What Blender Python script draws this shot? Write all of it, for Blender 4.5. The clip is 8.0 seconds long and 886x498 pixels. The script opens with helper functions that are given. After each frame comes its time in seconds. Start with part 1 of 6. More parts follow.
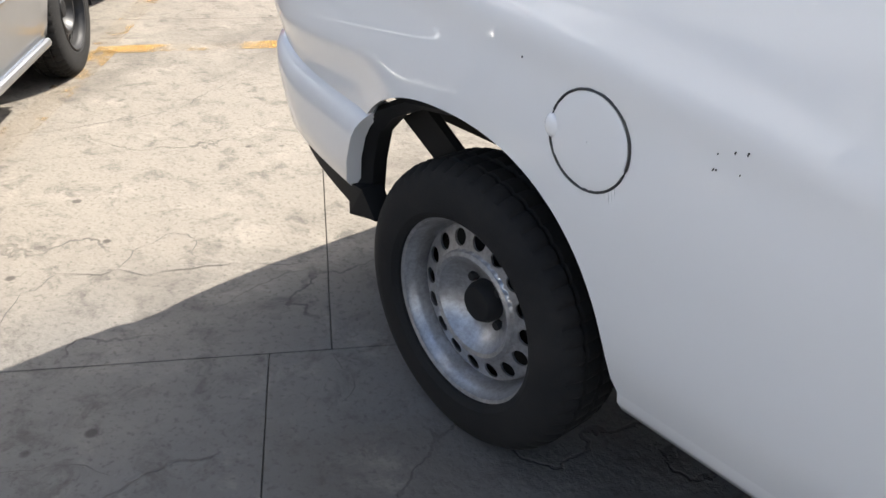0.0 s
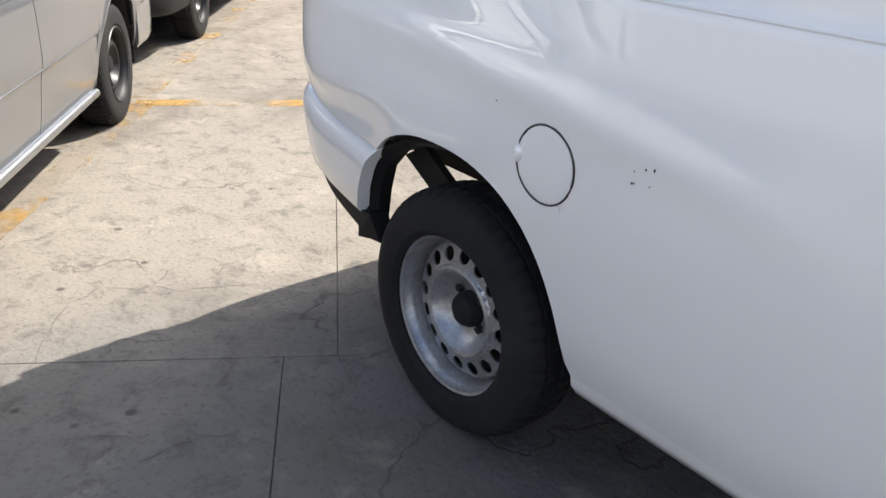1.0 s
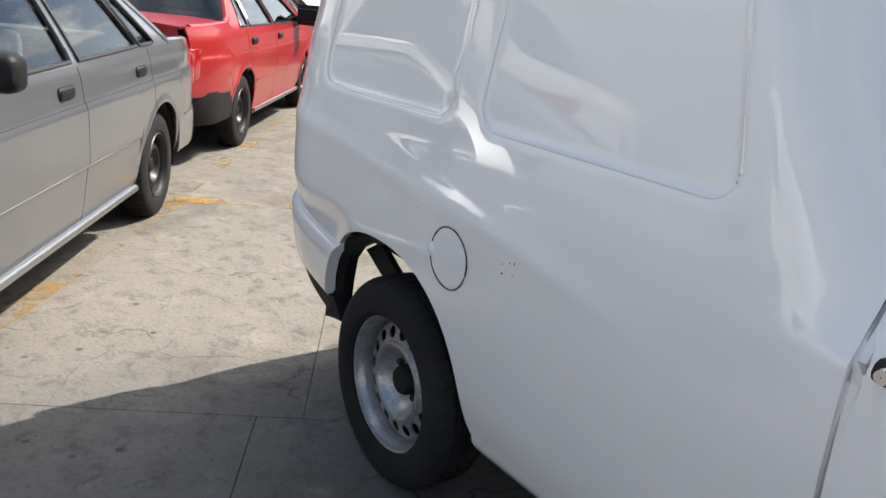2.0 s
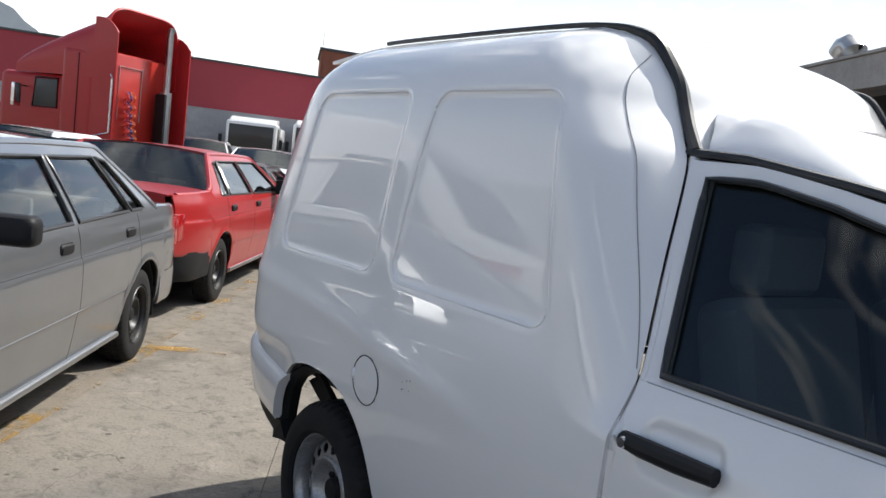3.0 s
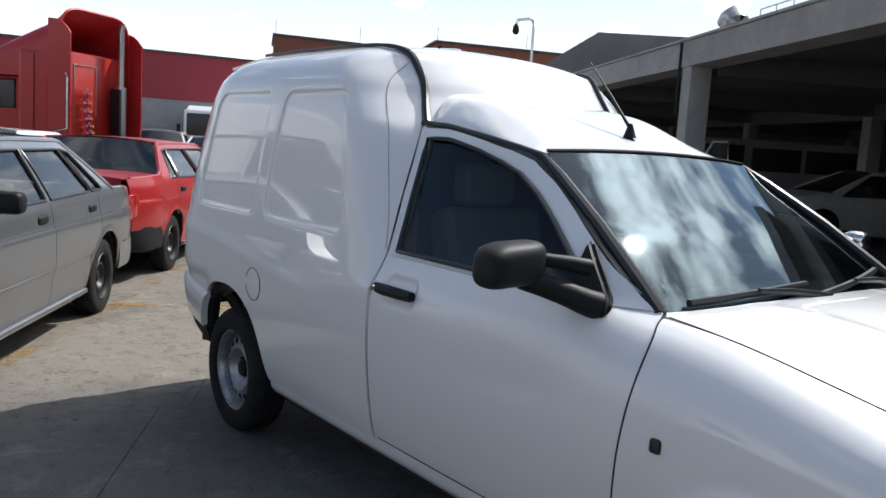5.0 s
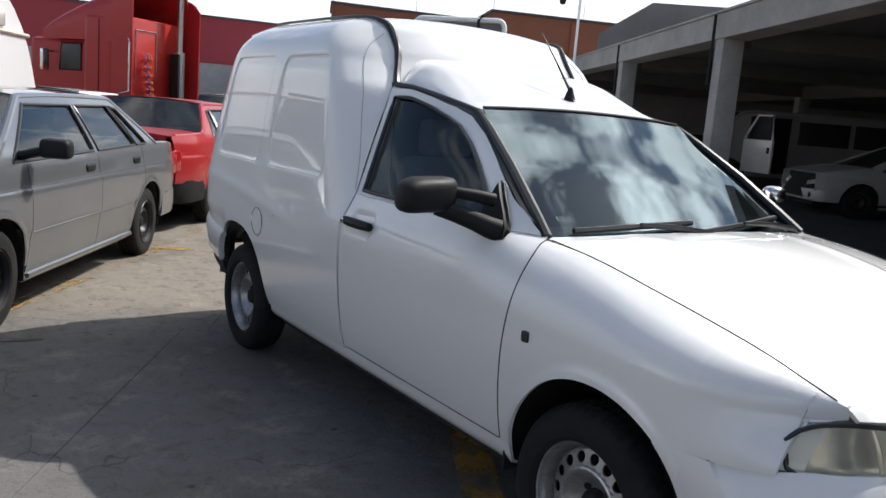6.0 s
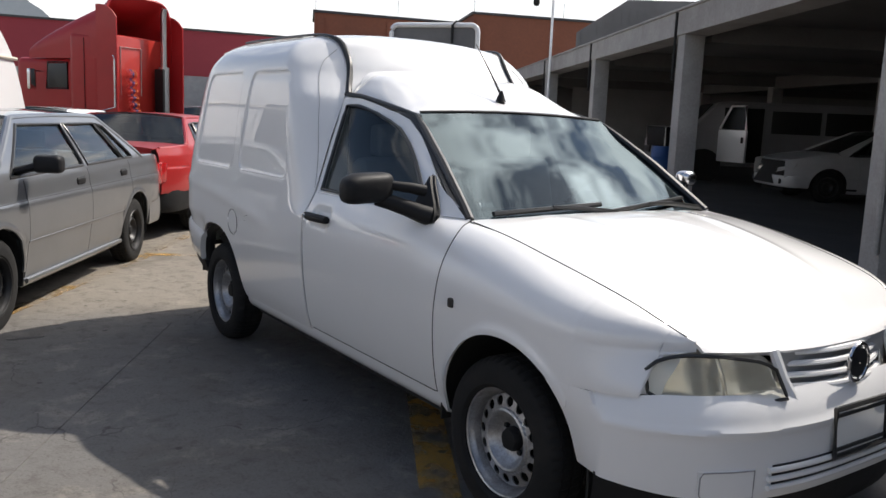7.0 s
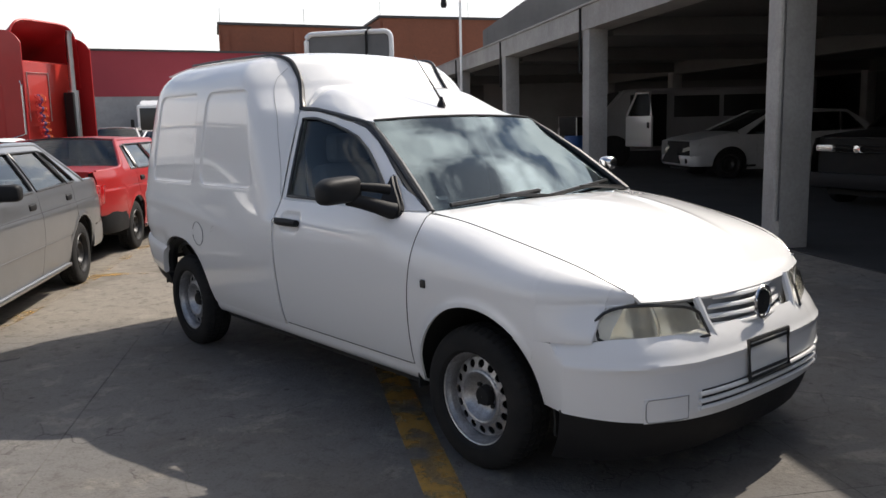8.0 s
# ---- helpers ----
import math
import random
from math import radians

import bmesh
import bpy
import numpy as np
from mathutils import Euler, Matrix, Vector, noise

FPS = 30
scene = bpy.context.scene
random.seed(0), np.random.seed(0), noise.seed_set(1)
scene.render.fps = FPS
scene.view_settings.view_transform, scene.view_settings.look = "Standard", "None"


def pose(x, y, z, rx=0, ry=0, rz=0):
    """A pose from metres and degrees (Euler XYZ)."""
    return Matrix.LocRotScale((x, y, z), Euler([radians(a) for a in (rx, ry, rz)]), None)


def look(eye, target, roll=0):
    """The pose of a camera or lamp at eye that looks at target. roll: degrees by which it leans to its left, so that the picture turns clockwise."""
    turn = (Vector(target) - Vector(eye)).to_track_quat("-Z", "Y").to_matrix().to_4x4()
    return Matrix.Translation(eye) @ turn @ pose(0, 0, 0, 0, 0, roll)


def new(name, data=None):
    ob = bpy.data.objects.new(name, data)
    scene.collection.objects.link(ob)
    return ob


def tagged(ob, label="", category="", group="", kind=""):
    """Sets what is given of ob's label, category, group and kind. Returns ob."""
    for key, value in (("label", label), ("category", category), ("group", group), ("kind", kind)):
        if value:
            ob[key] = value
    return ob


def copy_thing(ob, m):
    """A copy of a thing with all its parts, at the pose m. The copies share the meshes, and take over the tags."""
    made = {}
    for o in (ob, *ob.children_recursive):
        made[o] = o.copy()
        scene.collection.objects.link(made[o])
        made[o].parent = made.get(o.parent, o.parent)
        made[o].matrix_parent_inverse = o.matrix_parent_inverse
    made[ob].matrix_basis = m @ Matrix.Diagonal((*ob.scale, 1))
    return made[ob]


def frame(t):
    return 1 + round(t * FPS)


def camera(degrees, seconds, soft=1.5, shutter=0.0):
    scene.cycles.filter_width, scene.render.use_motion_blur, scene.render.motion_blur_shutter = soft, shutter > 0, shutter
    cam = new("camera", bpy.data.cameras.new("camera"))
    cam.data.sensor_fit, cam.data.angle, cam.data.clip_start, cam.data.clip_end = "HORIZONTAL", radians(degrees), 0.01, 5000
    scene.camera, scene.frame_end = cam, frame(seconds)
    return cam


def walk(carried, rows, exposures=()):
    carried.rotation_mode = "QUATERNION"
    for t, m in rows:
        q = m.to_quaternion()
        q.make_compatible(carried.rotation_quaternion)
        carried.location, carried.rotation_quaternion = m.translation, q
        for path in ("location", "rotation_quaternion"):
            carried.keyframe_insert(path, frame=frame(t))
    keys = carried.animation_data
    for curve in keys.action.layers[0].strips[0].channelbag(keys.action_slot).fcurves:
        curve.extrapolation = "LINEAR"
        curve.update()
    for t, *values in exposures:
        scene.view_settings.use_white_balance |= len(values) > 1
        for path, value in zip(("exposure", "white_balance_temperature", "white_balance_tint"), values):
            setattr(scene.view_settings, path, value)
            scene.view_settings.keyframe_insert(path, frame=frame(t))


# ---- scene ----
cam = camera(56.8, 8.0)
PATH = [
    (0, (0.936, -1.626, 1.139), (-0.39, -0.506, 0.146), 1.5),
    (0.5, (1.01, -1.672, 1.159), (-0.352, -0.553, 0.216), 2.2),
    (1, (1.205, -1.796, 1.181), (-0.2, -0.649, 0.337), 3.0),
    (1.2, (1.287, -1.822, 1.19), (-0.125, -0.663, 0.376), 4.0),
    (2.3, (1.798, -1.856, 1.309), (0.187, -0.757, 0.863), 5.7),
    (2.5, (1.901, -1.891, 1.322), (0.275, -0.774, 0.994), 5.8),
    (3, (2.189, -2.023, 1.34), (0.585, -0.845, 1.148), 6.6),
    (3.5, (2.421, -2.089, 1.352), (0.821, -0.903, 1.175), 6.1),
    (4, (2.788, -2.145, 1.358), (1.175, -0.973, 1.19), 6.2),
    (4.5, (3.097, -2.259, 1.349), (1.492, -1.073, 1.211), 4.8),
    (5, (3.443, -2.337, 1.345), (1.887, -1.103, 1.106), 3.6),
    (5.2, (3.59, -2.33, 1.343), (2.013, -1.117, 1.137), 3.1),
    (6.3, (4.245, -2.37, 1.317), (2.61, -1.27, 0.972), 5.0),
    (6.5, (4.331, -2.389, 1.324), (2.691, -1.294, 0.991), 4.8),
    (7, (4.597, -2.445, 1.337), (2.979, -1.313, 1.025), 2.4),
    (7.5, (4.766, -2.58, 1.354), (3.175, -1.402, 1.068), 0.9),
    (8, (4.842, -2.847, 1.35), (3.339, -1.563, 1.043), -1.4),
]
walk(cam, [(t, look(eye, target, roll)) for t, eye, target, roll in PATH],
     exposures=((0.0, 1.35, 6680, 10), (1.0, 1.26, 6650, 10), (2.5, 0.67, 6560, 9), (3.5, 0.32, 6280, 9), (4.5, 0.19, 6150, 9), (6.5, 0.30, 6540, 11), (8.0, 0.29, 6800, 12)))

# ---- light ----
SUN_TRAVEL = Vector((0.07, -0.90, -1.02))
sun = new("sun", bpy.data.lights.new("sun", "SUN"))
sun.data.energy, sun.data.angle, sun.data.color = 4.2, radians(0.6), (1.0, 0.95, 0.87)
sun.matrix_world = look((0, 0, 20), Vector((0, 0, 20)) + SUN_TRAVEL)

world = bpy.data.worlds.new("daylight")
scene.world = world
world.use_nodes = True
wn, wl = world.node_tree.nodes, world.node_tree.links
wn.clear()


def wnode(kind, **inputs):
    n = wn.new(kind)
    for k, v in inputs.items():
        n.inputs[k.replace("_", " ")].default_value = v
    return n


sky = wn.new("ShaderNodeTexSky")
sky.sky_type, sky.sun_disc = "NISHITA", False
sky.sun_elevation, sky.sun_rotation = radians(48.5), radians(-4.4)
sky.dust_density, sky.air_density = 0.5, 1.0
wco = wn.new("ShaderNodeTexCoord")
wsep = wn.new("ShaderNodeSeparateXYZ")
wl.new(wco.outputs["Generated"], wsep.inputs[0])
up = wn.new("ShaderNodeMath")
up.operation = "MAXIMUM"
up.inputs[1].default_value = 0.0
wl.new(wsep.outputs[2], up.inputs[0])
upo = wn.new("ShaderNodeMath")
upo.operation = "ADD"
upo.inputs[1].default_value = 0.22
wl.new(up.outputs[0], upo.inputs[0])
wdiv = wn.new("ShaderNodeVectorMath")
wdiv.operation = "DIVIDE"
wl.new(wco.outputs["Generated"], wdiv.inputs[0])
wl.new(upo.outputs[0], wdiv.inputs[1])
streak = wn.new("ShaderNodeMapping")
streak.vector_type = "TEXTURE"
streak.inputs["Rotation"].default_value = (0, 0, radians(-35))
streak.inputs["Scale"].default_value = (1.25, 0.8, 1.0)
wl.new(wdiv.outputs[0], streak.inputs["Vector"])
cloud = wnode("ShaderNodeTexNoise", Scale=4.2, Detail=10.0, Roughness=0.60, Distortion=0.0)
wl.new(streak.outputs[0], cloud.inputs["Vector"])
cramp = wn.new("ShaderNodeValToRGB")
cramp.color_ramp.elements[0].position, cramp.color_ramp.elements[1].position = 0.50, 0.66
near = wn.new("ShaderNodeVectorMath")
near.operation = "DOT_PRODUCT"
near.inputs[1].default_value = -SUN_TRAVEL.normalized()
wl.new(wco.outputs["Generated"], near.inputs[0])
# thicker cloud on the sun's side of the sky, thin veils opposite
thick = wn.new("ShaderNodeMapRange")
thick.inputs["From Min"].default_value, thick.inputs["From Max"].default_value = 0.35, 0.98
thick.inputs["To Min"].default_value, thick.inputs["To Max"].default_value = -0.07, 0.09
wl.new(near.outputs["Value"], thick.inputs["Value"])
dense = wn.new("ShaderNodeMath")
dense.operation = "ADD"
wl.new(cloud.outputs["Fac"], dense.inputs[0])
wl.new(thick.outputs[0], dense.inputs[1])
wl.new(dense.outputs[0], cramp.inputs[0])
low = wn.new("ShaderNodeMapRange")
low.inputs["From Min"].default_value, low.inputs["From Max"].default_value = 0.37, 0.05
low.inputs["To Min"].default_value, low.inputs["To Max"].default_value = 0.0, 0.85
wl.new(wsep.outputs[2], low.inputs["Value"])
cmax = wn.new("ShaderNodeMath")
cmax.operation = "MAXIMUM"
wl.new(cramp.outputs[0], cmax.inputs[0])
wl.new(low.outputs[0], cmax.inputs[1])
wmix = wn.new("ShaderNodeMix")
wmix.data_type = "RGBA"
# clouds shine brighter towards the sun
pw = wn.new("ShaderNodeMath")
pw.operation = "POWER"
pw.inputs[1].default_value = 22.0
pm = wn.new("ShaderNodeMath")
pm.operation = "MAXIMUM"
pm.inputs[1].default_value = 0.0
wl.new(near.outputs["Value"], pm.inputs[0])
wl.new(pm.outputs[0], pw.inputs[0])
glow = wn.new("ShaderNodeMapRange")
glow.inputs["To Min"].default_value, glow.inputs["To Max"].default_value = 11.5, 62.0
wl.new(pw.outputs[0], glow.inputs["Value"])
white = wn.new("ShaderNodeVectorMath")
white.operation = "SCALE"
white.inputs[0].default_value = (1.0, 0.992, 0.98)
wl.new(glow.outputs[0], white.inputs["Scale"])
wl.new(white.outputs[0], wmix.inputs["B"])
wl.new(cmax.outputs[0], wmix.inputs["Factor"])
wl.new(sky.outputs[0], wmix.inputs["A"])
bg = wn.new("ShaderNodeBackground")
bg.inputs["Strength"].default_value = 0.10
wl.new(wmix.outputs["Result"], bg.inputs["Color"])
wo = wn.new("ShaderNodeOutputWorld")
wl.new(bg.outputs[0], wo.inputs[0])


# ---- materials ----
def mat(name, color, rough=0.5, metal=0.0, grain=0.0, grain_scale=60.0, stain=0.0, stain_scale=2.5, bump=0.0, bump_scale=80.0, coat=0.0, dark=None, spec=0.5, jitter=0.0):
    """A surface: base colour with fine grain and broad stains, relief and gloss."""
    m = bpy.data.materials.new(name)
    m.use_nodes = True
    n, l = m.node_tree.nodes, m.node_tree.links
    b = n["Principled BSDF"]
    b.inputs["Roughness"].default_value, b.inputs["Metallic"].default_value = rough, metal
    b.inputs["Coat Weight"].default_value, b.inputs["Coat Roughness"].default_value = coat, 0.012
    b.inputs["Specular IOR Level"].default_value = spec
    co = n.new("ShaderNodeTexCoord")
    out = None
    base = n.new("ShaderNodeRGB")
    base.outputs[0].default_value = (*color, 1)
    out = base.outputs[0]
    dk = dark or tuple(c * 0.55 for c in color)
    for amount, scale, detail in ((stain, stain_scale, 6.0), (grain, grain_scale, 3.0)):
        if amount:
            t = n.new("ShaderNodeTexNoise")
            t.inputs["Scale"].default_value, t.inputs["Detail"].default_value, t.inputs["Roughness"].default_value = scale, detail, 0.65
            l.new(co.outputs["Object"], t.inputs["Vector"])
            r = n.new("ShaderNodeValToRGB")
            r.color_ramp.elements[0].position, r.color_ramp.elements[1].position = 0.38, 0.66
            r.color_ramp.elements[0].color, r.color_ramp.elements[1].color = (0, 0, 0, 1), (amount,) * 3 + (1,)
            l.new(t.outputs["Fac"], r.inputs[0])
            mx = n.new("ShaderNodeMix")
            mx.data_type = "RGBA"
            mx.inputs["B"].default_value = (*dk, 1)
            l.new(r.outputs[0], mx.inputs["Factor"])
            l.new(out, mx.inputs["A"])
            out = mx.outputs["Result"]
            if amount == stain and rough < 0.95:
                mr = n.new("ShaderNodeMapRange")
                mr.inputs["To Min"].default_value, mr.inputs["To Max"].default_value = rough, min(1, rough + 0.18)
                l.new(r.outputs[0], mr.inputs["Value"])
                l.new(mr.outputs[0], b.inputs["Roughness"])
    if jitter:
        oi = n.new("ShaderNodeObjectInfo")
        hv = n.new("ShaderNodeHueSaturation")
        mr = n.new("ShaderNodeMapRange")
        mr.inputs["To Min"].default_value, mr.inputs["To Max"].default_value = 1 - jitter, 1 + jitter
        l.new(oi.outputs["Random"], mr.inputs["Value"])
        l.new(mr.outputs[0], hv.inputs["Value"])
        l.new(out, hv.inputs["Color"])
        out = hv.outputs[0]
    l.new(out, b.inputs["Base Color"])
    if bump:
        t = n.new("ShaderNodeTexNoise")
        t.inputs["Scale"].default_value, t.inputs["Detail"].default_value = bump_scale, 5.0
        l.new(co.outputs["Object"], t.inputs["Vector"])
        bp = n.new("ShaderNodeBump")
        bp.inputs["Strength"].default_value, bp.inputs["Distance"].default_value = bump, 0.01
        l.new(t.outputs["Fac"], bp.inputs["Height"])
        l.new(bp.outputs[0], b.inputs["Normal"])
    return m


def glass(name, tint, rough=0.0, ior=1.5, sheen=(1, 1, 1)):
    """A thin pane: tinted see-through with Fresnel gloss."""
    m = bpy.data.materials.new(name)
    m.use_nodes = True
    n, l = m.node_tree.nodes, m.node_tree.links
    n.remove(n["Principled BSDF"])
    tr, gl, fr, mx = n.new("ShaderNodeBsdfTransparent"), n.new("ShaderNodeBsdfGlossy"), n.new("ShaderNodeLayerWeight"), n.new("ShaderNodeMixShader")
    tr.inputs[0].default_value = (*tint, 1)
    gl.inputs["Roughness"].default_value = rough
    gl.inputs["Color"].default_value = (*sheen, 1)
    fr.inputs["Blend"].default_value = 0.5
    f0 = ((ior - 1) / (ior + 1)) ** 2
    pw_, mr = n.new("ShaderNodeMath"), n.new("ShaderNodeMapRange")
    pw_.operation = "POWER"
    pw_.inputs[1].default_value = 5.0
    mr.inputs["To Min"].default_value, mr.inputs["To Max"].default_value = f0, 1.0
    l.new(fr.outputs["Facing"], pw_.inputs[0])
    l.new(pw_.outputs[0], mr.inputs["Value"])
    l.new(mr.outputs[0], mx.inputs[0])
    l.new(tr.outputs[0], mx.inputs[1])
    l.new(gl.outputs[0], mx.inputs[2])
    l.new(mx.outputs[0], n["Material Output"].inputs[0])
    return m


M_WHITE = mat("white car paint", (0.80, 0.80, 0.80), 0.45, coat=1.0, stain=0.06, stain_scale=0.8, dark=(0.68, 0.68, 0.67), bump=0.004, bump_scale=5)
M_WHITE.node_tree.nodes["Principled BSDF"].inputs["Coat IOR"].default_value = 1.65
M_SILVER = mat("silver car paint", (0.175, 0.181, 0.192), 0.28, metal=0.42, coat=1.0, stain=0.15, stain_scale=2.0, grain=0.1, grain_scale=900)
M_RED = mat("red car paint", (0.40, 0.020, 0.020), 0.3, coat=0.5, stain=0.2, stain_scale=2.0)
M_TRUCK = mat("dark red truck paint", (0.40, 0.016, 0.018), 0.40, coat=0.2, spec=0.3, stain=0.25, stain_scale=1.3)
M_DARKCAR = mat("black car paint", (0.016, 0.017, 0.017), 0.4, coat=0.25, stain=0.2)
# pale paint lowered to carry the carport's shade on the hatchback
M_SHADEWHITE = mat("pale car paint dimmed for shade", (0.46, 0.46, 0.46), 0.4, coat=0.5, stain=0.3, stain_scale=1.5)
M_BLACK = mat("black plastic", (0.013, 0.013, 0.014), 0.52, stain=0.4, stain_scale=9, dark=(0.022, 0.022, 0.022), spec=0.22, bump=0.05, bump_scale=500)
M_SATIN = mat("satin black seal", (0.022, 0.022, 0.022), 0.32, stain=0.2, stain_scale=12)
M_DEEP = mat("underbody black", (0.012, 0.012, 0.012), 0.9, stain=0.5, stain_scale=7, dark=(0.03, 0.027, 0.024))
M_TYRE = mat("tyre rubber", (0.011, 0.011, 0.0115), 0.82, stain=0.4, stain_scale=7, dark=(0.040, 0.037, 0.033), spec=0.3, bump=0.15, bump_scale=260)
M_RIM = mat("silver painted steel", (0.50, 0.51, 0.53), 0.32, metal=0.7, stain=0.5, stain_scale=16, dark=(0.15, 0.135, 0.12), grain=0.35, grain_scale=120)
M_RIMDARK = mat("dark steel wheel", (0.020, 0.020, 0.021), 0.42, metal=0.2, stain=0.35, stain_scale=12, dark=(0.06, 0.055, 0.05))
M_CHROME = mat("chrome", (0.75, 0.75, 0.76), 0.12, metal=1.0, stain=0.3, stain_scale=20)
M_STEEL = mat("bright steel pipe", (0.45, 0.45, 0.45), 0.28, metal=0.9, stain=0.4, stain_scale=6)
M_LAMPRED = mat("red lamp lens", (0.35, 0.01, 0.012), 0.12, coat=0.5)
M_SEAT = mat("grey seat fabric", (0.26, 0.27, 0.285), 0.9, grain=0.4, grain_scale=200, bump=0.1, bump_scale=300)
M_DASH = mat("dashboard plastic", (0.03, 0.03, 0.032), 0.6, bump=0.05, bump_scale=400)
M_PAPER = mat("paper", (0.7, 0.7, 0.68), 0.8, stain=0.1)
M_CONCRETE = mat("painted concrete", (0.40, 0.39, 0.375), 0.85, stain=0.6, stain_scale=0.9, dark=(0.20, 0.19, 0.18), grain=0.3, grain_scale=25, bump=0.25, bump_scale=30)
# soffit darker than the outer concrete: the carport's shade is in this colour
M_CEIL = mat("shade-darkened concrete", (0.14, 0.135, 0.13), 0.9, stain=0.5, stain_scale=0.6, grain=0.2, grain_scale=20, bump=0.2, bump_scale=25)
M_BRICK = mat("red brick", (0.30, 0.11, 0.065), 0.9, stain=0.5, stain_scale=0.35, dark=(0.20, 0.085, 0.055), grain=0.4, grain_scale=6, bump=0.3, bump_scale=9)
M_REDWALL = mat("crimson painted wall", (0.33, 0.045, 0.06), 0.8, stain=0.3, stain_scale=0.25, dark=(0.24, 0.04, 0.05), grain=0.15, grain_scale=5)
M_GREYWALL = mat("pale grey wall", (0.36, 0.365, 0.37), 0.85, stain=0.4, stain_scale=0.3, grain=0.3, grain_scale=3)
M_SHED = mat("grey sheet metal", (0.20, 0.195, 0.19), 0.6, metal=0.2, stain=0.5, stain_scale=0.5)
M_ROOFDARK = mat("dark sheet roof", (0.06, 0.06, 0.062), 0.6, stain=0.4)
# distance haze is mixed into the hill's base colours
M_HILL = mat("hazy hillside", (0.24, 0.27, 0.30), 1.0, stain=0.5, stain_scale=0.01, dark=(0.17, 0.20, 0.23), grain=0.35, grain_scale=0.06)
M_BLUE = mat("blue plastic", (0.03, 0.11, 0.36), 0.4, stain=0.3, stain_scale=5)
M_WIN = glass("tinted side glass", (0.62, 0.66, 0.67), ior=1.42)
M_SCREEN = glass("windscreen glass", (0.24, 0.29, 0.32), rough=0.03, ior=1.75, sheen=(0.80, 0.95, 1.0))
M_CARWIN = glass("car glass", (0.58, 0.62, 0.62), ior=1.5)
M_REARWIN = glass("tinted rear glass", (0.40, 0.43, 0.43), ior=1.55)
M_LENS = glass("lamp lens", (0.97, 0.96, 0.92), 0.03, ior=1.35)
M_REFL = mat("lamp reflector", (0.92, 0.89, 0.82), 0.14, metal=0.5, stain=0.4, stain_scale=12)


# ---- mesh helpers ----
def finish(bm, name, material, parent=None, label="", smooth=True):
    me = bpy.data.meshes.new(name)
    bm.to_mesh(me)
    bm.free()
    if smooth:
        for p in me.polygons:
            p.use_smooth = True
    me.materials.append(material)
    ob = new(name, me)
    if parent is not None:
        ob.parent = parent
    if label:
        ob["label"] = label
    return ob


def part(name, bm, material, parent, label="", smooth=True, sharp=32.0):
    ob = finish(bm, name, material, parent, label, smooth)
    if smooth:
        ob.data.set_sharp_from_angle(angle=radians(sharp))
    return ob


def thing(name, label, category, group="", at=None, kind=""):
    ob = new(name)
    ob.empty_display_size = 0.2
    if at is not None:
        ob.matrix_basis = at
    return tagged(ob, label, category, group, kind)


def sheet(fn, us, vs, out=(0, 0, 1), thick=0.012, bm=None):
    """A shell through fn(u, v): outward the way of out, with a second skin at the given depth."""
    bm = bm or bmesh.new()
    us, vs, out = list(us), list(vs), Vector(out)
    P = [[Vector(fn(u, v)) for v in vs] for u in us]
    nu, nv = len(us), len(vs)
    N = [[None] * nv for _ in us]
    for i in range(nu):
        for j in range(nv):
            a = P[min(i + 1, nu - 1)][j] - P[max(i - 1, 0)][j]
            b = P[i][min(j + 1, nv - 1)] - P[i][max(j - 1, 0)]
            n = a.cross(b)
            n = n.normalized() if n.length > 1e-9 else out.normalized()
            N[i][j] = n
    turn = sum(N[i][j].dot(out) for i in range(nu) for j in range(nv))
    s = 1 if turn >= 0 else -1
    A = [[bm.verts.new(P[i][j]) for j in range(nv)] for i in range(nu)]

    def quad(a, b, c, d):
        if len({a, b, c, d}) == 4:
            try:
                bm.faces.new((a, b, c, d) if s > 0 else (d, c, b, a))
            except ValueError:
                pass

    for i in range(nu - 1):
        for j in range(nv - 1):
            quad(A[i][j], A[i + 1][j], A[i + 1][j + 1], A[i][j + 1])
    if thick:
        B = [[bm.verts.new(P[i][j] - s * thick * N[i][j]) for j in range(nv)] for i in range(nu)]
        for i in range(nu - 1):
            for j in range(nv - 1):
                quad(B[i][j], B[i][j + 1], B[i + 1][j + 1], B[i + 1][j])
        for i in range(nu - 1):
            quad(A[i + 1][0], A[i][0], B[i][0], B[i + 1][0])
            quad(A[i][-1], A[i + 1][-1], B[i + 1][-1], B[i][-1])
        for j in range(nv - 1):
            quad(A[0][j], A[0][j + 1], B[0][j + 1], B[0][j])
            quad(A[-1][j + 1], A[-1][j], B[-1][j], B[-1][j + 1])
    return bm


def lin(a, b, n):
    return [a + (b - a) * i / (n - 1) for i in range(n)]


def curve_at(x, *pts):
    """A smooth height through a few (x, value) pairs."""
    if x <= pts[0][0]:
        return pts[0][1]
    if x >= pts[-1][0]:
        return pts[-1][1]
    for k in range(len(pts) - 1):
        (x0, y0), (x1, y1) = pts[k], pts[k + 1]
        if x <= x1:
            s0 = (y1 - (pts[k - 1][1] if k else y0)) / (x1 - (pts[k - 1][0] if k else x0))
            s1 = ((pts[k + 2][1] if k + 2 < len(pts) else y1) - y0) / ((pts[k + 2][0] if k + 2 < len(pts) else x1) - x0)
            h, t = x1 - x0, (x - x0) / (x1 - x0)
            return (2 * t**3 - 3 * t * t + 1) * y0 + (t**3 - 2 * t * t + t) * h * s0 + (3 * t * t - 2 * t**3) * y1 + (t**3 - t * t) * h * s1


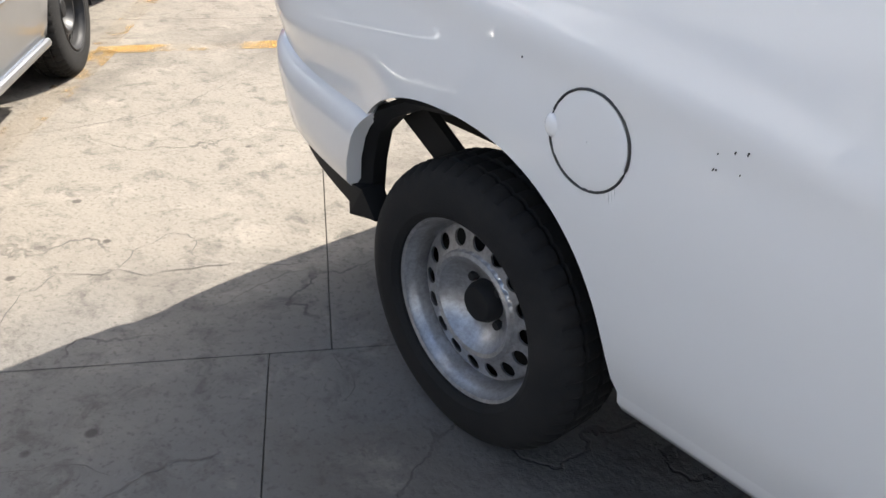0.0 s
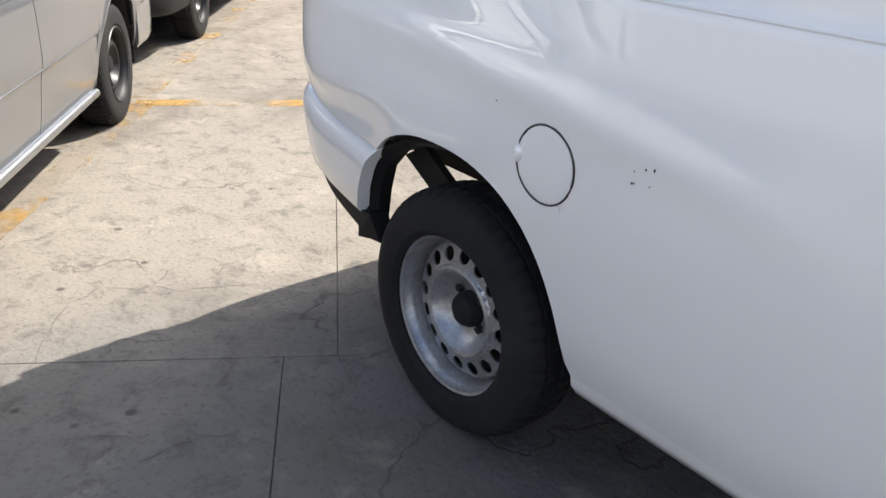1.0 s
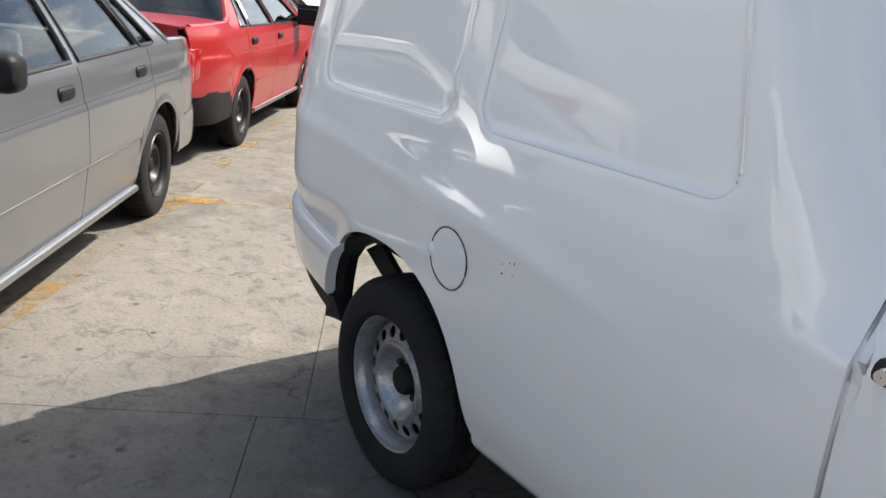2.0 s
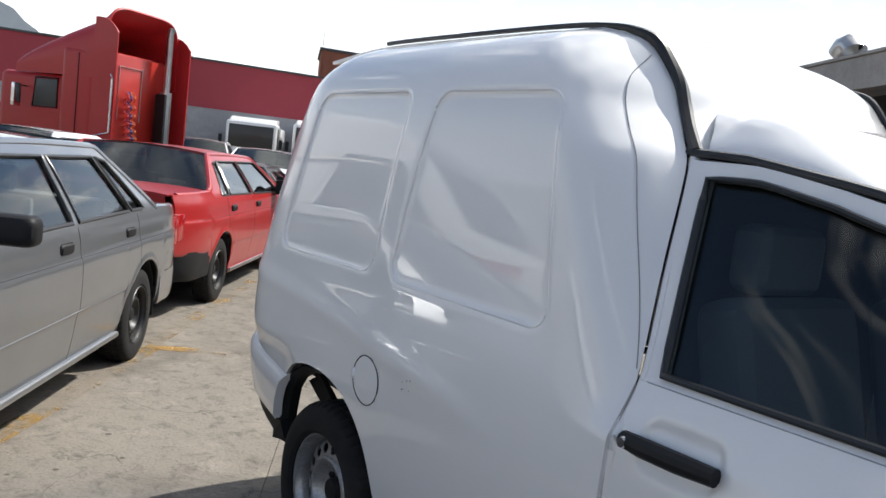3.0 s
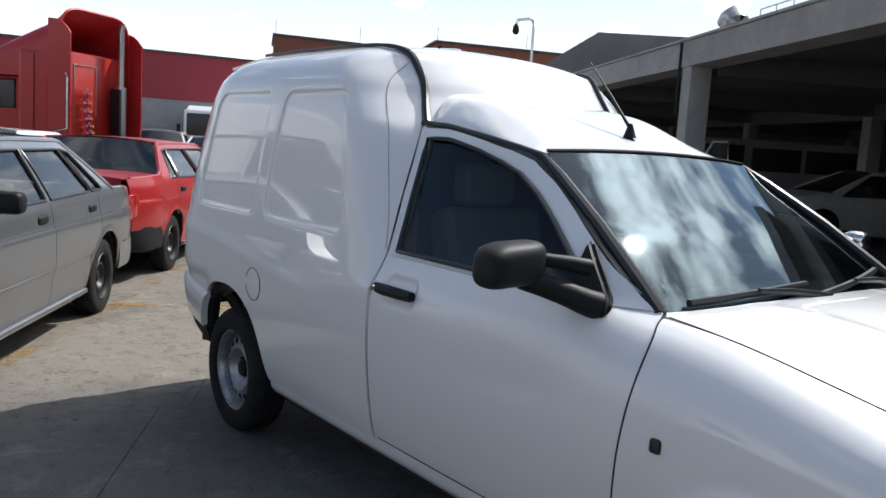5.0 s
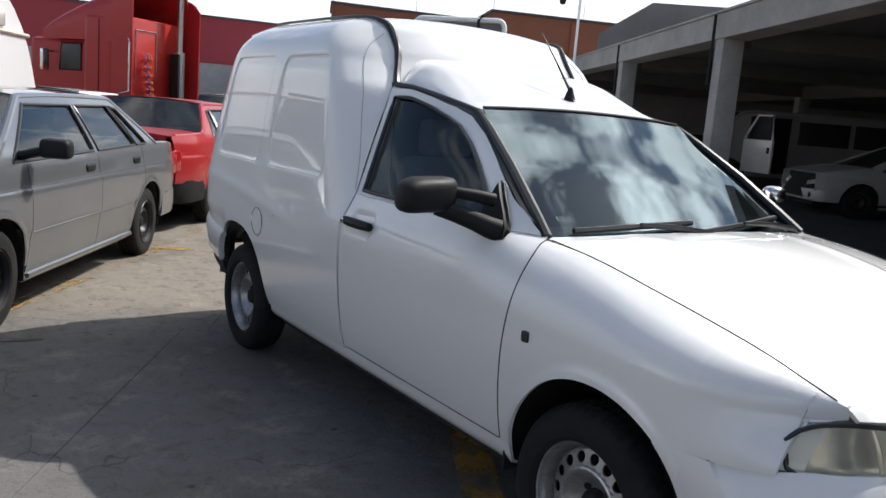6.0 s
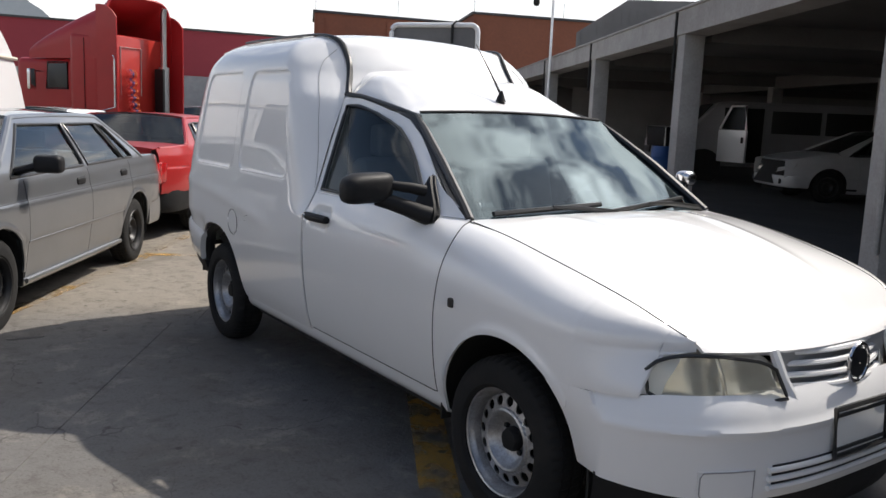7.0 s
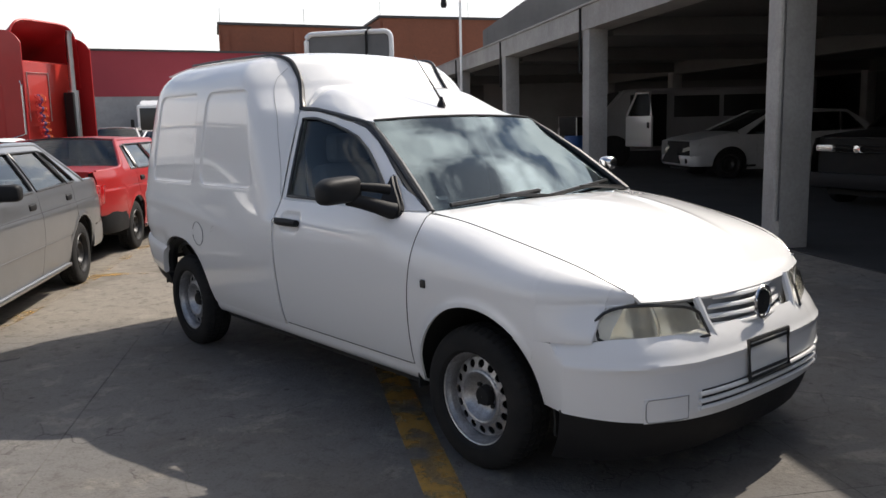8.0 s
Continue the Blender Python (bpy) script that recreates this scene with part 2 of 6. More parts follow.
def tube(points, r, sides=8, bm=None, closed=False, flat=1.0):
    """A bar along points; flat squeezes its height."""
    bm = bm or bmesh.new()
    P = [Vector(p) for p in points]
    rings, n = [], len(P)
    ref = Vector((0, 0, 1))
    for i, p in enumerate(P):
        a = P[(i + 1) % n] if closed else P[min(i + 1, n - 1)]
        b = P[i - 1] if closed else P[max(i - 1, 0)]
        d = (a - b).normalized()
        up_ = ref if abs(d.dot(ref)) < 0.95 else Vector((1, 0, 0))
        x = d.cross(up_).normalized()
        y = x.cross(d).normalized()
        rr = r(i / max(1, n - 1)) if callable(r) else r
        rings.append([bm.verts.new(p + rr * (math.cos(2 * math.pi * k / sides) * x + flat * math.sin(2 * math.pi * k / sides) * y)) for k in range(sides)])
    m = n if closed else n - 1
    for i in range(m):
        A, B = rings[i], rings[(i + 1) % n]
        for k in range(sides):
            bm.faces.new((A[k], A[(k + 1) % sides], B[(k + 1) % sides], B[k]))
    if not closed:
        bm.faces.new(rings[0][::-1])
        bm.faces.new(rings[-1])
    bmesh.ops.recalc_face_normals(bm, faces=bm.faces)
    return bm


def lathe(profile, steps=48, axis="y", bm=None, at=(0, 0, 0)):
    """Turns (radius, along) pairs round an axis through at."""
    bm = bm or bmesh.new()
    at = Vector(at)
    rings = []
    for k in range(steps):
        a = 2 * math.pi * k / steps
        c, s = math.cos(a), math.sin(a)
        rings.append([bm.verts.new(at + (Vector((r * c, h, r * s)) if axis == "y" else Vector((r * c, r * s, h)) if axis == "z" else Vector((h, r * c, r * s)))) for r, h in profile])
    for k in range(steps):
        A, B = rings[k], rings[(k + 1) % steps]
        for j in range(len(profile) - 1):
            bm.faces.new((A[j], B[j], B[j + 1], A[j + 1]))
    bmesh.ops.remove_doubles(bm, verts=bm.verts, dist=1e-5)
    bmesh.ops.recalc_face_normals(bm, faces=bm.faces)
    return bm


def block(x0, x1, y0, y1, z0, z1, bevel=0.0, bm=None, seg=2, m=None):
    """A box with rounded edges."""
    own = bmesh.new()
    bmesh.ops.create_cube(own, size=1.0)
    for v in own.verts:
        v.co = Vector((x0 + (v.co.x + 0.5) * (x1 - x0), y0 + (v.co.y + 0.5) * (y1 - y0), z0 + (v.co.z + 0.5) * (z1 - z0)))
    if bevel:
        bmesh.ops.bevel(own, geom=list(own.edges), offset=bevel, segments=seg, affect="EDGES", profile=0.6)
    if m is not None:
        own.transform(m)
    if bm is None:
        return own
    tmp = bpy.data.meshes.new("tmp")
    own.to_mesh(tmp)
    own.free()
    bm.from_mesh(tmp)
    bpy.data.meshes.remove(tmp)
    return bm


def prism(outline, d, bm=None, bevel=0.0):
    """A flat outline of points, pushed along d."""
    bm = bm or bmesh.new()
    d = Vector(d)
    a = [bm.verts.new(Vector(p)) for p in outline]
    b = [bm.verts.new(Vector(p) + d) for p in outline]
    fs = [bm.faces.new(a), bm.faces.new(b[::-1])]
    n = len(a)
    for i in range(n):
        fs.append(bm.faces.new((a[i], b[i], b[(i + 1) % n], a[(i + 1) % n])))
    bmesh.ops.recalc_face_normals(bm, faces=fs)
    if bevel:
        bmesh.ops.bevel(bm, geom=list(bm.edges), offset=bevel, segments=2, affect="EDGES")
    return bm


def flip(p):
    return (p[0], -p[1], p[2])


# ---- wheels ----
def tyre_mesh(r, w, ri):
    h = w / 2
    prof = [(ri, -h * 0.86), (ri + 0.012, -h * 0.97), (ri + (r - ri) * 0.45, -h), (r - 0.034, -h * 0.94), (r - 0.016, -h * 0.84), (r - 0.005, -h * 0.68)]
    tread = [(r, -h * 0.52), (r - 0.006, -h * 0.50), (r - 0.006, -h * 0.42), (r + 0.001, -h * 0.40), (r + 0.001, -h * 0.08), (r - 0.006, -h * 0.06)]
    half = prof + tread
    full = half + [(a, -b) for a, b in reversed(half)] + [(ri, -h * 0.86)]
    bm = lathe(full, 200)
    for v in bm.verts:
        rr = math.hypot(v.co.x, v.co.z)
        if rr > r - 0.012:
            k = int(round((math.atan2(v.co.z, v.co.x) % (2 * math.pi)) / (2 * math.pi) * 200))
            if k % 4 == 0:
                s = (rr - (0.006 if abs(v.co.y) > h * 0.55 else 0.005)) / rr
                v.co.x, v.co.z = v.co.x * s, v.co.z * s
    return bm


def rim_mesh(ri, holes=16, band=0.138, hole=0.0165):
    """A pressed steel wheel: lip, holed band, crest and dish."""
    s = ri / 0.19
    prof = [(0.192, -0.060), (0.194, -0.076), (0.190, -0.081), (0.184, -0.078), (0.181, -0.066), (0.177, -0.061), (0.174, -0.050), (0.170, -0.024), (0.165, -0.020), (0.160, -0.037)]
    bm = lathe([(a * s, b) for a, b in prof], 64)
    lathe([(a * s, b) for a, b in [(0.116, -0.048), (0.112, -0.055), (0.105, -0.058), (0.098, -0.055), (0.090, -0.042), (0.072, -0.022), (0.050, -0.012), (0.030, -0.012), (0.001, -0.012)]], 64, bm=bm)
    slope = lambda r_: -0.037 - 0.011 * (0.160 * s - r_) / (0.044 * s)
    for k in range(holes):
        a0, da = 2 * math.pi * k / holes, math.pi / holes
        n = 16
        edge, ring, deep = [], [], []
        for j in range(n):
            t = 2 * math.pi * j / n
            c, q = math.cos(t), math.sin(t)
            m = max(abs(c), abs(q))
            ea, er = a0 + da * q / m, (0.138 + 0.022 * c / m) * s
            edge.append(bm.verts.new((er * math.cos(ea), slope(er), er * math.sin(ea))))
            hr, ha = band * s + hole * c, a0 + hole * q / (band * s)
            ring.append(bm.verts.new((hr * math.cos(ha), slope(hr) - 0.001, hr * math.sin(ha))))
            deep.append(bm.verts.new((hr * math.cos(ha), slope(hr) + 0.004, hr * math.sin(ha))))
        for j in range(n):
            i = (j + 1) % n
            bm.faces.new((edge[j], edge[i], ring[i], ring[j]))
            bm.faces.new((ring[j], ring[i], deep[i], deep[j]))
    bmesh.ops.remove_doubles(bm, verts=bm.verts, dist=2e-4)
    bmesh.ops.recalc_face_normals(bm, faces=bm.faces)
    return bm


def wheel(parent, x, y, z, side, r=0.282, w=0.168, ri=0.172, rim_mat=None, holes=16, cap=True, deep=0.0):
    """side -1: the outer face looks to -y."""
    wob = new("wheel")
    wob.parent = parent
    wob.matrix_basis = pose(x, y, z, 0, 0, 0 if side < 0 else 180)
    bm = tyre_mesh(r, w, ri)
    for v in bm.verts:
        # the weight flattens the tyre where it stands
        if v.co.z < 0.012 - z:
            v.co.y *= 1 + 1.2 * (0.012 - z - v.co.z)
            v.co.z = 0.012 - z
    part("tyre", bm, M_TYRE, wob)
    bm = rim_mesh(ri, holes)
    for v in bm.verts:
        v.co.y += deep
    part("rim", bm, rim_mat or M_RIM, wob, "silver painted steel rim with a ring of holes" if rim_mat is None else "")
    part("brake_drum", lathe([(0.001, deep + 0.004), (ri * 0.93, deep + 0.004), (ri * 0.95, 0.06), (0.001, 0.06)], 32), M_DEEP, wob)
    if cap:
        part("hub_cap", lathe([(0.042, -0.010), (0.041, -0.030), (0.034, -0.043), (0.016, -0.046), (0.001, -0.046)], 28, at=(0, deep, 0)), M_BLACK, wob)
        for k in range(4):
            a = math.pi / 4 + k * math.pi / 2
            part("wheel_bolt", lathe([(0.001, -0.026), (0.009, -0.026), (0.010, -0.010)], 6, at=(0.052 * math.cos(a), deep, 0.052 * math.sin(a))), M_DEEP, wob, smooth=False)
    return wob


# ---- the white panel van ----
REAR_AXLE, FRONT_AXLE = 0.0, 2.60
M_SEAM = mat("seam sealer", (0.30, 0.30, 0.30), 0.7)


def sstep(a, b, x):
    t = min(1.0, max(0.0, (x - a) / (b - a)))
    return t * t * (3 - 2 * t)


def box_w(z):
    return curve_at(z, (0.2, 0.765), (0.3, 0.780), (0.42, 0.817), (0.6, 0.842), (0.72, 0.850), (0.86, 0.846), (0.98, 0.834), (1.2, 0.815), (1.4, 0.79), (1.52, 0.765), (1.6, 0.735), (1.67, 0.675), (1.705, 0.61), (1.722, 0.55))


def box_front(z):
    return curve_at(z, (0.9, 1.178), (0.967, 1.180), (1.19, 1.125), (1.33, 1.088), (1.395, 1.064), (1.444, 1.028), (1.506, 0.985), (1.568, 0.950), (1.626, 0.910), (1.677, 0.865), (1.70, 0.825), (1.72, 0.74))


def box_back(z):
    return curve_at(z, (0.5, -0.772), (0.9, -0.772), (1.3, -0.752), (1.55, -0.71), (1.66, -0.65), (1.705, -0.59))


def rounded_inside(x, z, x0, x1, z0, z1, r):
    """How far a point lies inside a round-cornered window, in metres."""
    dx, dz = abs(x - (x0 + x1) / 2) - (x1 - x0) / 2 + r, abs(z - (z0 + z1) / 2) - (z1 - z0) / 2 + r
    return r - math.hypot(max(dx, 0), max(dz, 0)) - min(max(dx, dz), 0)


# the two pressed panels of the flank: rear edge, its slope, front edge, its slope; then their foot and head
PANELS = ((-0.37, 0.13, 0.235, 0.06), (0.325, 0.12, 0.965, -0.22))
PANEL_Z = (1.008, 1.525)
FLAP_X, FLAP_Z = 0.300, 0.726


def box_side(x, z):
    """The cargo box's right flank: a point at x along and z up."""
    w = box_w(z)
    w *= 1 - 0.055 * sstep(0.95, 1.5, z) * max(0.0, (0.35 - x) / 1.1) ** 2
    back = max(0.0, (box_back(z) + 0.43 - x) / 0.43)
    w -= (0.16 + 0.035 * sstep(0.9, 1.3, z)) * back**2.2
    f = box_front(z)
    ye = curve_at(z, (0.86, w), (0.967, 0.783), (1.19, 0.680), (1.32, 0.614), (1.42, 0.560), (1.506, 0.516), (1.568, 0.502), (1.626, 0.500), (1.677, 0.507), (1.70, 0.524), (1.72, 0.548))
    a = min(1.0, max(0.0, (x - f + 0.19) / 0.19))
    if z > 0.86 and ye < w:
        w += (ye - w) * a**2.3
    k = 0.0
    for x0, k0, x1, k1 in PANELS:
        k += sstep(-0.008, 0.014, rounded_inside(x, z, x0 + k0 * (z - 1.0), x1 + k1 * (z - 1.0), PANEL_Z[0], PANEL_Z[1], 0.06))
    w -= 0.010 * k
    zc = 0.90 - 0.12 * max(0.0, (x + 0.6) / 1.3) ** 1.5
    w += 0.007 * math.exp(-(((z - zc) / 0.035) ** 2)) * (1 - sstep(0.5, 0.95, x)) * sstep(-0.75, -0.55, x)
    d = math.hypot(x - FLAP_X, z - FLAP_Z)
    w -= 0.003 * math.exp(-(((d - 0.0675) / 0.004) ** 2))
    # the flank tucks in over the rear bumper's ledge
    w -= 0.016 * sstep(0.73, 0.65, z) * sstep(-0.12, -0.26, x)
    return (x, -w, z)


def rear_arch(x):
    dx = x + 0.005
    a, n = (0.364, 2.4) if dx > 0 else (0.345, 2.25)
    q = abs(dx) / a
    return 0.27 + 0.412 * (max(0.0, 1 - q**n)) ** (1 / n) if q < 1 else 0.27


def arch_x(z):
    """Where the rear arch's after edge stands at a height."""
    return -0.005 - 0.345 * max(0.0, 1 - min(1.0, max(0.0, (z - 0.27) / 0.412)) ** 2.25) ** (1 / 2.25)


def bumper_top(x):
    return 0.614 + 0.16 * min(0.36, max(0.0, -0.235 - x))


def box_low(x):
    if x < -0.235:
        return bumper_top(x) - 0.012
    return rear_arch(x) if x < 0.358 else 0.335


def door_w(z):
    return curve_at(z, (0.2, 0.757), (0.3, 0.776), (0.4, 0.806), (0.55, 0.832), (0.70, 0.842), (0.86, 0.830), (0.97, 0.780))


def door_front(z):
    return curve_at(z, (0.34, 2.236), (0.5, 2.244), (0.65, 2.258), (0.84, 2.282), (0.92, 2.272), (0.97, 2.228))


def seam_z(x):
    """Height of the joint between wing and bonnet."""
    return curve_at(x, (2.2, 0.962), (2.45, 0.935), (2.67, 0.894), (2.9, 0.842), (3.05, 0.795), (3.19, 0.722))


def seam_y(x):
    return curve_at(x, (2.2, 0.672), (2.67, 0.668), (3.05, 0.625), (3.19, 0.555))


def nose(x, z=0.72):
    return 1 - (0.088 + 0.062 * sstep(0.58, 0.72, z)) * min(1.25, max(0.0, (x - 2.62) / 0.44)) ** 3.6


def front_arch(x):
    q = abs(x - 2.645) / 0.348
    return 0.275 + 0.376 * (max(0.0, 1 - q**2.1)) ** (1 / 2.1) if q < 1 else 0.275


def wing_low(x):
    if x > 2.93:
        return 0.577 + 0.004 * (x - 2.93) / 0.19 if x < 3.118 else 0.694 + 0.014 * (x - 3.12) / 0.07
    return max(0.275, front_arch(x)) if x > 2.297 else 0.300 + 0.045 * min(1.0, (2.297 - x) / 0.03)


def wing_side(x, z):
    zs, ys = seam_z(x), seam_y(x)
    w = door_w(min(z, 0.70)) * nose(x, z)
    if z > 0.70:
        t = min(1.0, (z - 0.70) / max(0.02, zs - 0.70))
        w = ys + (door_w(0.70) * nose(x) - ys) * max(0.0, 1 - t**2.6) ** 0.55
    lip = abs(math.hypot((x - 2.645) * 1.08, z - 0.275) - 0.385)
    w += 0.010 * math.exp(-((lip / 0.02) ** 2)) * sstep(0.3, 0.4, z)
    return (x, -w, z)


def frame_y(x, z):
    return 0.778 - 0.10 * sstep(2.0, 2.25, x) - (z - 0.965) * 0.44 - 0.25 * max(0.0, x - 1.2) ** 2 * max(0.0, z - 0.965) / 0.4


# the black gutter's course from the door's top corner up and back along the roof: x, y, z
GUTTER = ((1.064, 0.553, 1.404), (1.030, 0.535, 1.444), (0.985, 0.508, 1.506), (0.950, 0.494, 1.568), (0.910, 0.492, 1.626), (0.870, 0.499, 1.675), (0.825, 0.516, 1.700), (0.75, 0.533, 1.716), (0.60, 0.546, 1.723), (0.2, 0.550, 1.726), (-0.3, 0.550, 1.723), (-0.66, 0.550, 1.69))


def gutter_at(d):
    """A point of the gutter, d 0..1 from its front end to the rear."""
    keys = [i / (len(GUTTER) - 1) for i in range(len(GUTTER))]
    return tuple(curve_at(d, *[(k, g[j]) for k, g in zip(keys, GUTTER)]) for j in range(3))


def cab_top(x):
    return curve_at(x, (1.0, 1.556), (1.2, 1.518), (1.4, 1.468), (1.52, 1.432), (1.66, 1.380))


def gutter_z(x):
    return curve_at(x, (1.0, 1.415), (1.3, 1.398), (1.5, 1.378), (1.66, 1.356))


def cab_roof(x, q):
    a = abs(q)
    top, g = cab_top(x) - 0.014 * a * a, gutter_z(x)
    y = 0.548 - 0.028 * sstep(1.1, 1.66, x)
    top -= 0.035 * math.exp(-max(0.0, x - 1.09) / 0.022) * a**4
    n = 13 - 7 * sstep(1.15, 1.6, x)
    return (x, q * y * (1 - 0.035 * sstep(0.0, 0.07, top + (g - top) * a**n - g)), top + (g - top) * a**n)


def dome(d, q):
    """d runs 0..1 from the roof's front foot to the rear."""
    a = abs(q)
    x, y, z = gutter_at(d)
    fwd = curve_at(x, (-0.66, -0.08), (-0.3, 0.0), (0.3, 0.0), (0.7, 0.03), (0.9, 0.065), (1.064, 0.12))
    h = curve_at(x, (-0.66, 0.05), (-0.2, 0.058), (0.3, 0.05), (0.6, 0.038), (0.8, 0.026), (0.95, 0.018), (1.064, 0.015))
    return (x + fwd * (1 - a * a), q * y, z + h * (1 - a**2.4))


def bonnet(x, q):
    t = (x - 2.2) / 1.0
    c = 0.012 + 0.045 * math.sin(math.pi * min(1, max(0, t))) ** 0.8
    ridge = 0.008 * math.exp(-(((abs(q) - 0.52 + 0.12 * t) / 0.06) ** 2)) * math.sin(math.pi * min(1, max(0, t)))
    return (x, q * seam_y(x), seam_z(x) + c * (1 - q * q) + ridge)


def bonnet_grid(u, q):
    x0 = 2.215 + 0.075 * (1 - q * q)
    x1 = 3.195 + 0.095 * (1 - abs(q) ** 2.2)
    x = x0 + (x1 - x0) * u
    p = bonnet(min(x, 3.19), q)
    drop = max(0.0, x - 3.19) * 0.30
    edge = max(0.0, u - 0.965) / 0.035
    return (x, p[1], p[2] - drop - 0.012 * edge**2)


def front_skin(y, z):
    """The front bumper's face: how far forward at y."""
    a = min(0.999, abs(y) / 0.815)
    x = 2.915 + 0.456 * (1 - a**3.0) ** 0.5
    if z > 0.50:
        x -= 0.055 * ((z - 0.50) / 0.10) ** 1.6
    elif z < 0.33:
        x -= 0.05 * ((0.33 - z) / 0.1) ** 1.5
    return x


def bumper_path(s):
    """s -1..1 right to left: plan angle along the front."""
    a = s * math.pi / 2
    y = 0.790 * math.copysign(abs(math.sin(a)) ** 0.62, s)
    return y


def settle(van):
    """Lifts the body on its springs: all but the wheels, least over the windscreen."""
    for o in van.children_recursive:
        if o.type != "MESH" or (o.parent and o.parent.name.startswith("wheel") and not o.parent.name.startswith("wheel_")):
            continue
        m = o.parent.matrix_basis if o.parent and o.parent is not van else Matrix()
        back_ = m.inverted()
        for v in o.data.vertices:
            p = m @ v.co
            p.z *= 1 + 0.018 * (1 - sstep(1.2, 1.55, p.x) * sstep(1.1, 1.33, p.z) * 1.1) * sstep(0.2, 0.5, p.z) * (1 - 0.75 * sstep(1.42, 1.70, p.z))
            v.co = back_ @ p


def build_van():
    van = thing("panel_van", "white high-roofed panel van with black mirrors and steel wheels", "van")
    # flanks
    us = [box_back(0.6) + 0.004] + lin(-0.76, -0.36, 34) + [-0.345]
    us += [-0.005 - 0.34 * math.cos(a) for a in lin(0.02, math.pi / 2, 22)] + [-0.005 + 0.360 * math.sin(a) for a in lin(0.06, math.pi / 2, 26)]
    us += lin(0.366, 1.0, 61) + lin(1.01, 1.176, 22)
    for s in (-1, 1):
        def flank(u, v, s=s):
            lo = box_low(u)
            z = lo + (1.721 - lo) * v
            f, b = box_front(z), box_back(z)
            x = u
            if z > 0.9:
                x = b + (u + 0.772) / (1.176 + 0.772) * (f - b)
                x = u + (x - u) * sstep(0.85, 1.15, z)
            x = min(x, f - 0.003)
            p = box_side(x, z)
            return p if s < 0 else flip(p)
        part("side_panel", sheet(flank, us if s < 0 else us[::3], lin(0, 1, 120 if s < 0 else 40), (0, s, 0.1), 0.012), M_WHITE, van)
        # sill strip under the flank and door
        def sill(u, v, s=s):
            x = 0.356 + (2.262 - 0.356) * u
            prof = ((0.735, 0.268), (0.756, 0.278), (0.774, 0.303), (0.778, 0.328), (0.778, 0.352))
            yy, zz = prof[v]
            return (x, s * yy, zz)
        part("sill", sheet(sill, lin(0, 1, 20), range(5), (0, s, 0), 0.01), M_WHITE, van)
    part("roof", sheet(lambda q, d: dome(d, q), lin(-1, 1, 61), lin(0, 1, 90), (0, 0, 1), 0.012), M_WHITE, van)
    part("cab_roof", sheet(lambda q, t: (lambda x0: cab_roof(x0 + (1.645 + 0.03 * (1 - q * q) - x0) * t**1.5, q))(1.09 - 0.12 * (1 - abs(q) ** 5)), [math.copysign(abs(a) ** 0.5, a) for a in lin(-1, 1, 81)], lin(0, 1, 40), (0, 0, 1), 0.012), M_WHITE, van)
    # rear wall with two doors
    for s in (-1, 1):
        def back(u, v, s=s):
            z = 0.45 + (1.70 - 0.45) * v
            p = box_side(box_back(z) + 0.002, z)
            y = 0.004 + (-p[1] - 0.004) * u
            return (p[0] - 0.03 * (1 - u**4) * 1.0, s * y, z)
        d = part("rear_door", sheet(back, lin(0, 1, 14), lin(0, 1, 24), (-1, 0, 0), 0.012), M_WHITE, van)
        part("tail_lamp", block(-0.800, -0.752, s * 0.615 - 0.06, s * 0.615 + 0.06, 0.68, 0.98, 0.02), M_LAMPRED, van, "tall red tail lamp")
    # black gutter strip from the roof's rear over the door to the foot of the windscreen pillar
    for s in (-1, 1):
        pts = [gutter_at(d) for d in lin(0.0, 0.90, 84)]
        pts = [(p[0] + 0.003, p[1] + 0.008, p[2] + 0.008) for p in pts]
        part("roof_gutter", tube([(p[0], s * p[1], p[2]) for p in pts], lambda t, s=s: (0.0155 if s < 0 else 0.0095) - 0.0085 * (1 if s < 0 else 0.3) * sstep(0.45, 0.75, t), 8), M_SATIN, van, "black rubber roof gutter")
        low_ = [(1.05, 0.566, 1.412), (1.2, 0.562, 1.404), (1.4, 0.556, 1.388), (1.55, 0.546, 1.370), (1.65, 0.548, 1.350), (1.75, 0.566, 1.290), (1.95, 0.610, 1.150), (2.15, 0.652, 1.010), (2.22, 0.668, 0.960)]
        door_edge = [(1.54, 1.360), (1.64, 1.332), (1.75, 1.268), (1.92, 1.145), (2.08, 1.045), (2.222, 0.967)]
        part("pillar_cover", sheet(lambda k, v, s=s: tuple(Vector((door_edge[k][0], s * (frame_y(*door_edge[k]) - 0.004), door_edge[k][1])).lerp(Vector((low_[k + 3][0], s * low_[k + 3][1], low_[k + 3][2])), v)), range(6), (0, 1), (0, s, 0.5), 0.006), M_SATIN, van)
        part("pillar_trim", tube([(a, s * b, c) for a, b, c in low_], lambda t: 0.010 + 0.008 * sstep(0.45, 0.7, t), 8), M_SATIN, van, "black windscreen pillar trim")
    for x0, k0, x1, k1 in PANELS:
        loop = []
        for cx, cz, a0 in ((x1 - 0.06, PANEL_Z[1] - 0.06, 0), (x0 + 0.06, PANEL_Z[1] - 0.06, 90), (x0 + 0.06, PANEL_Z[0] + 0.06, 180), (x1 - 0.06, PANEL_Z[0] + 0.06, 270)):
            n = 6
            for i in range(n + 1):
                a = radians(a0 + 90 * i / n)
                loop.append((cx + 0.06 * math.cos(a), cz + 0.06 * math.sin(a)))
        full = []
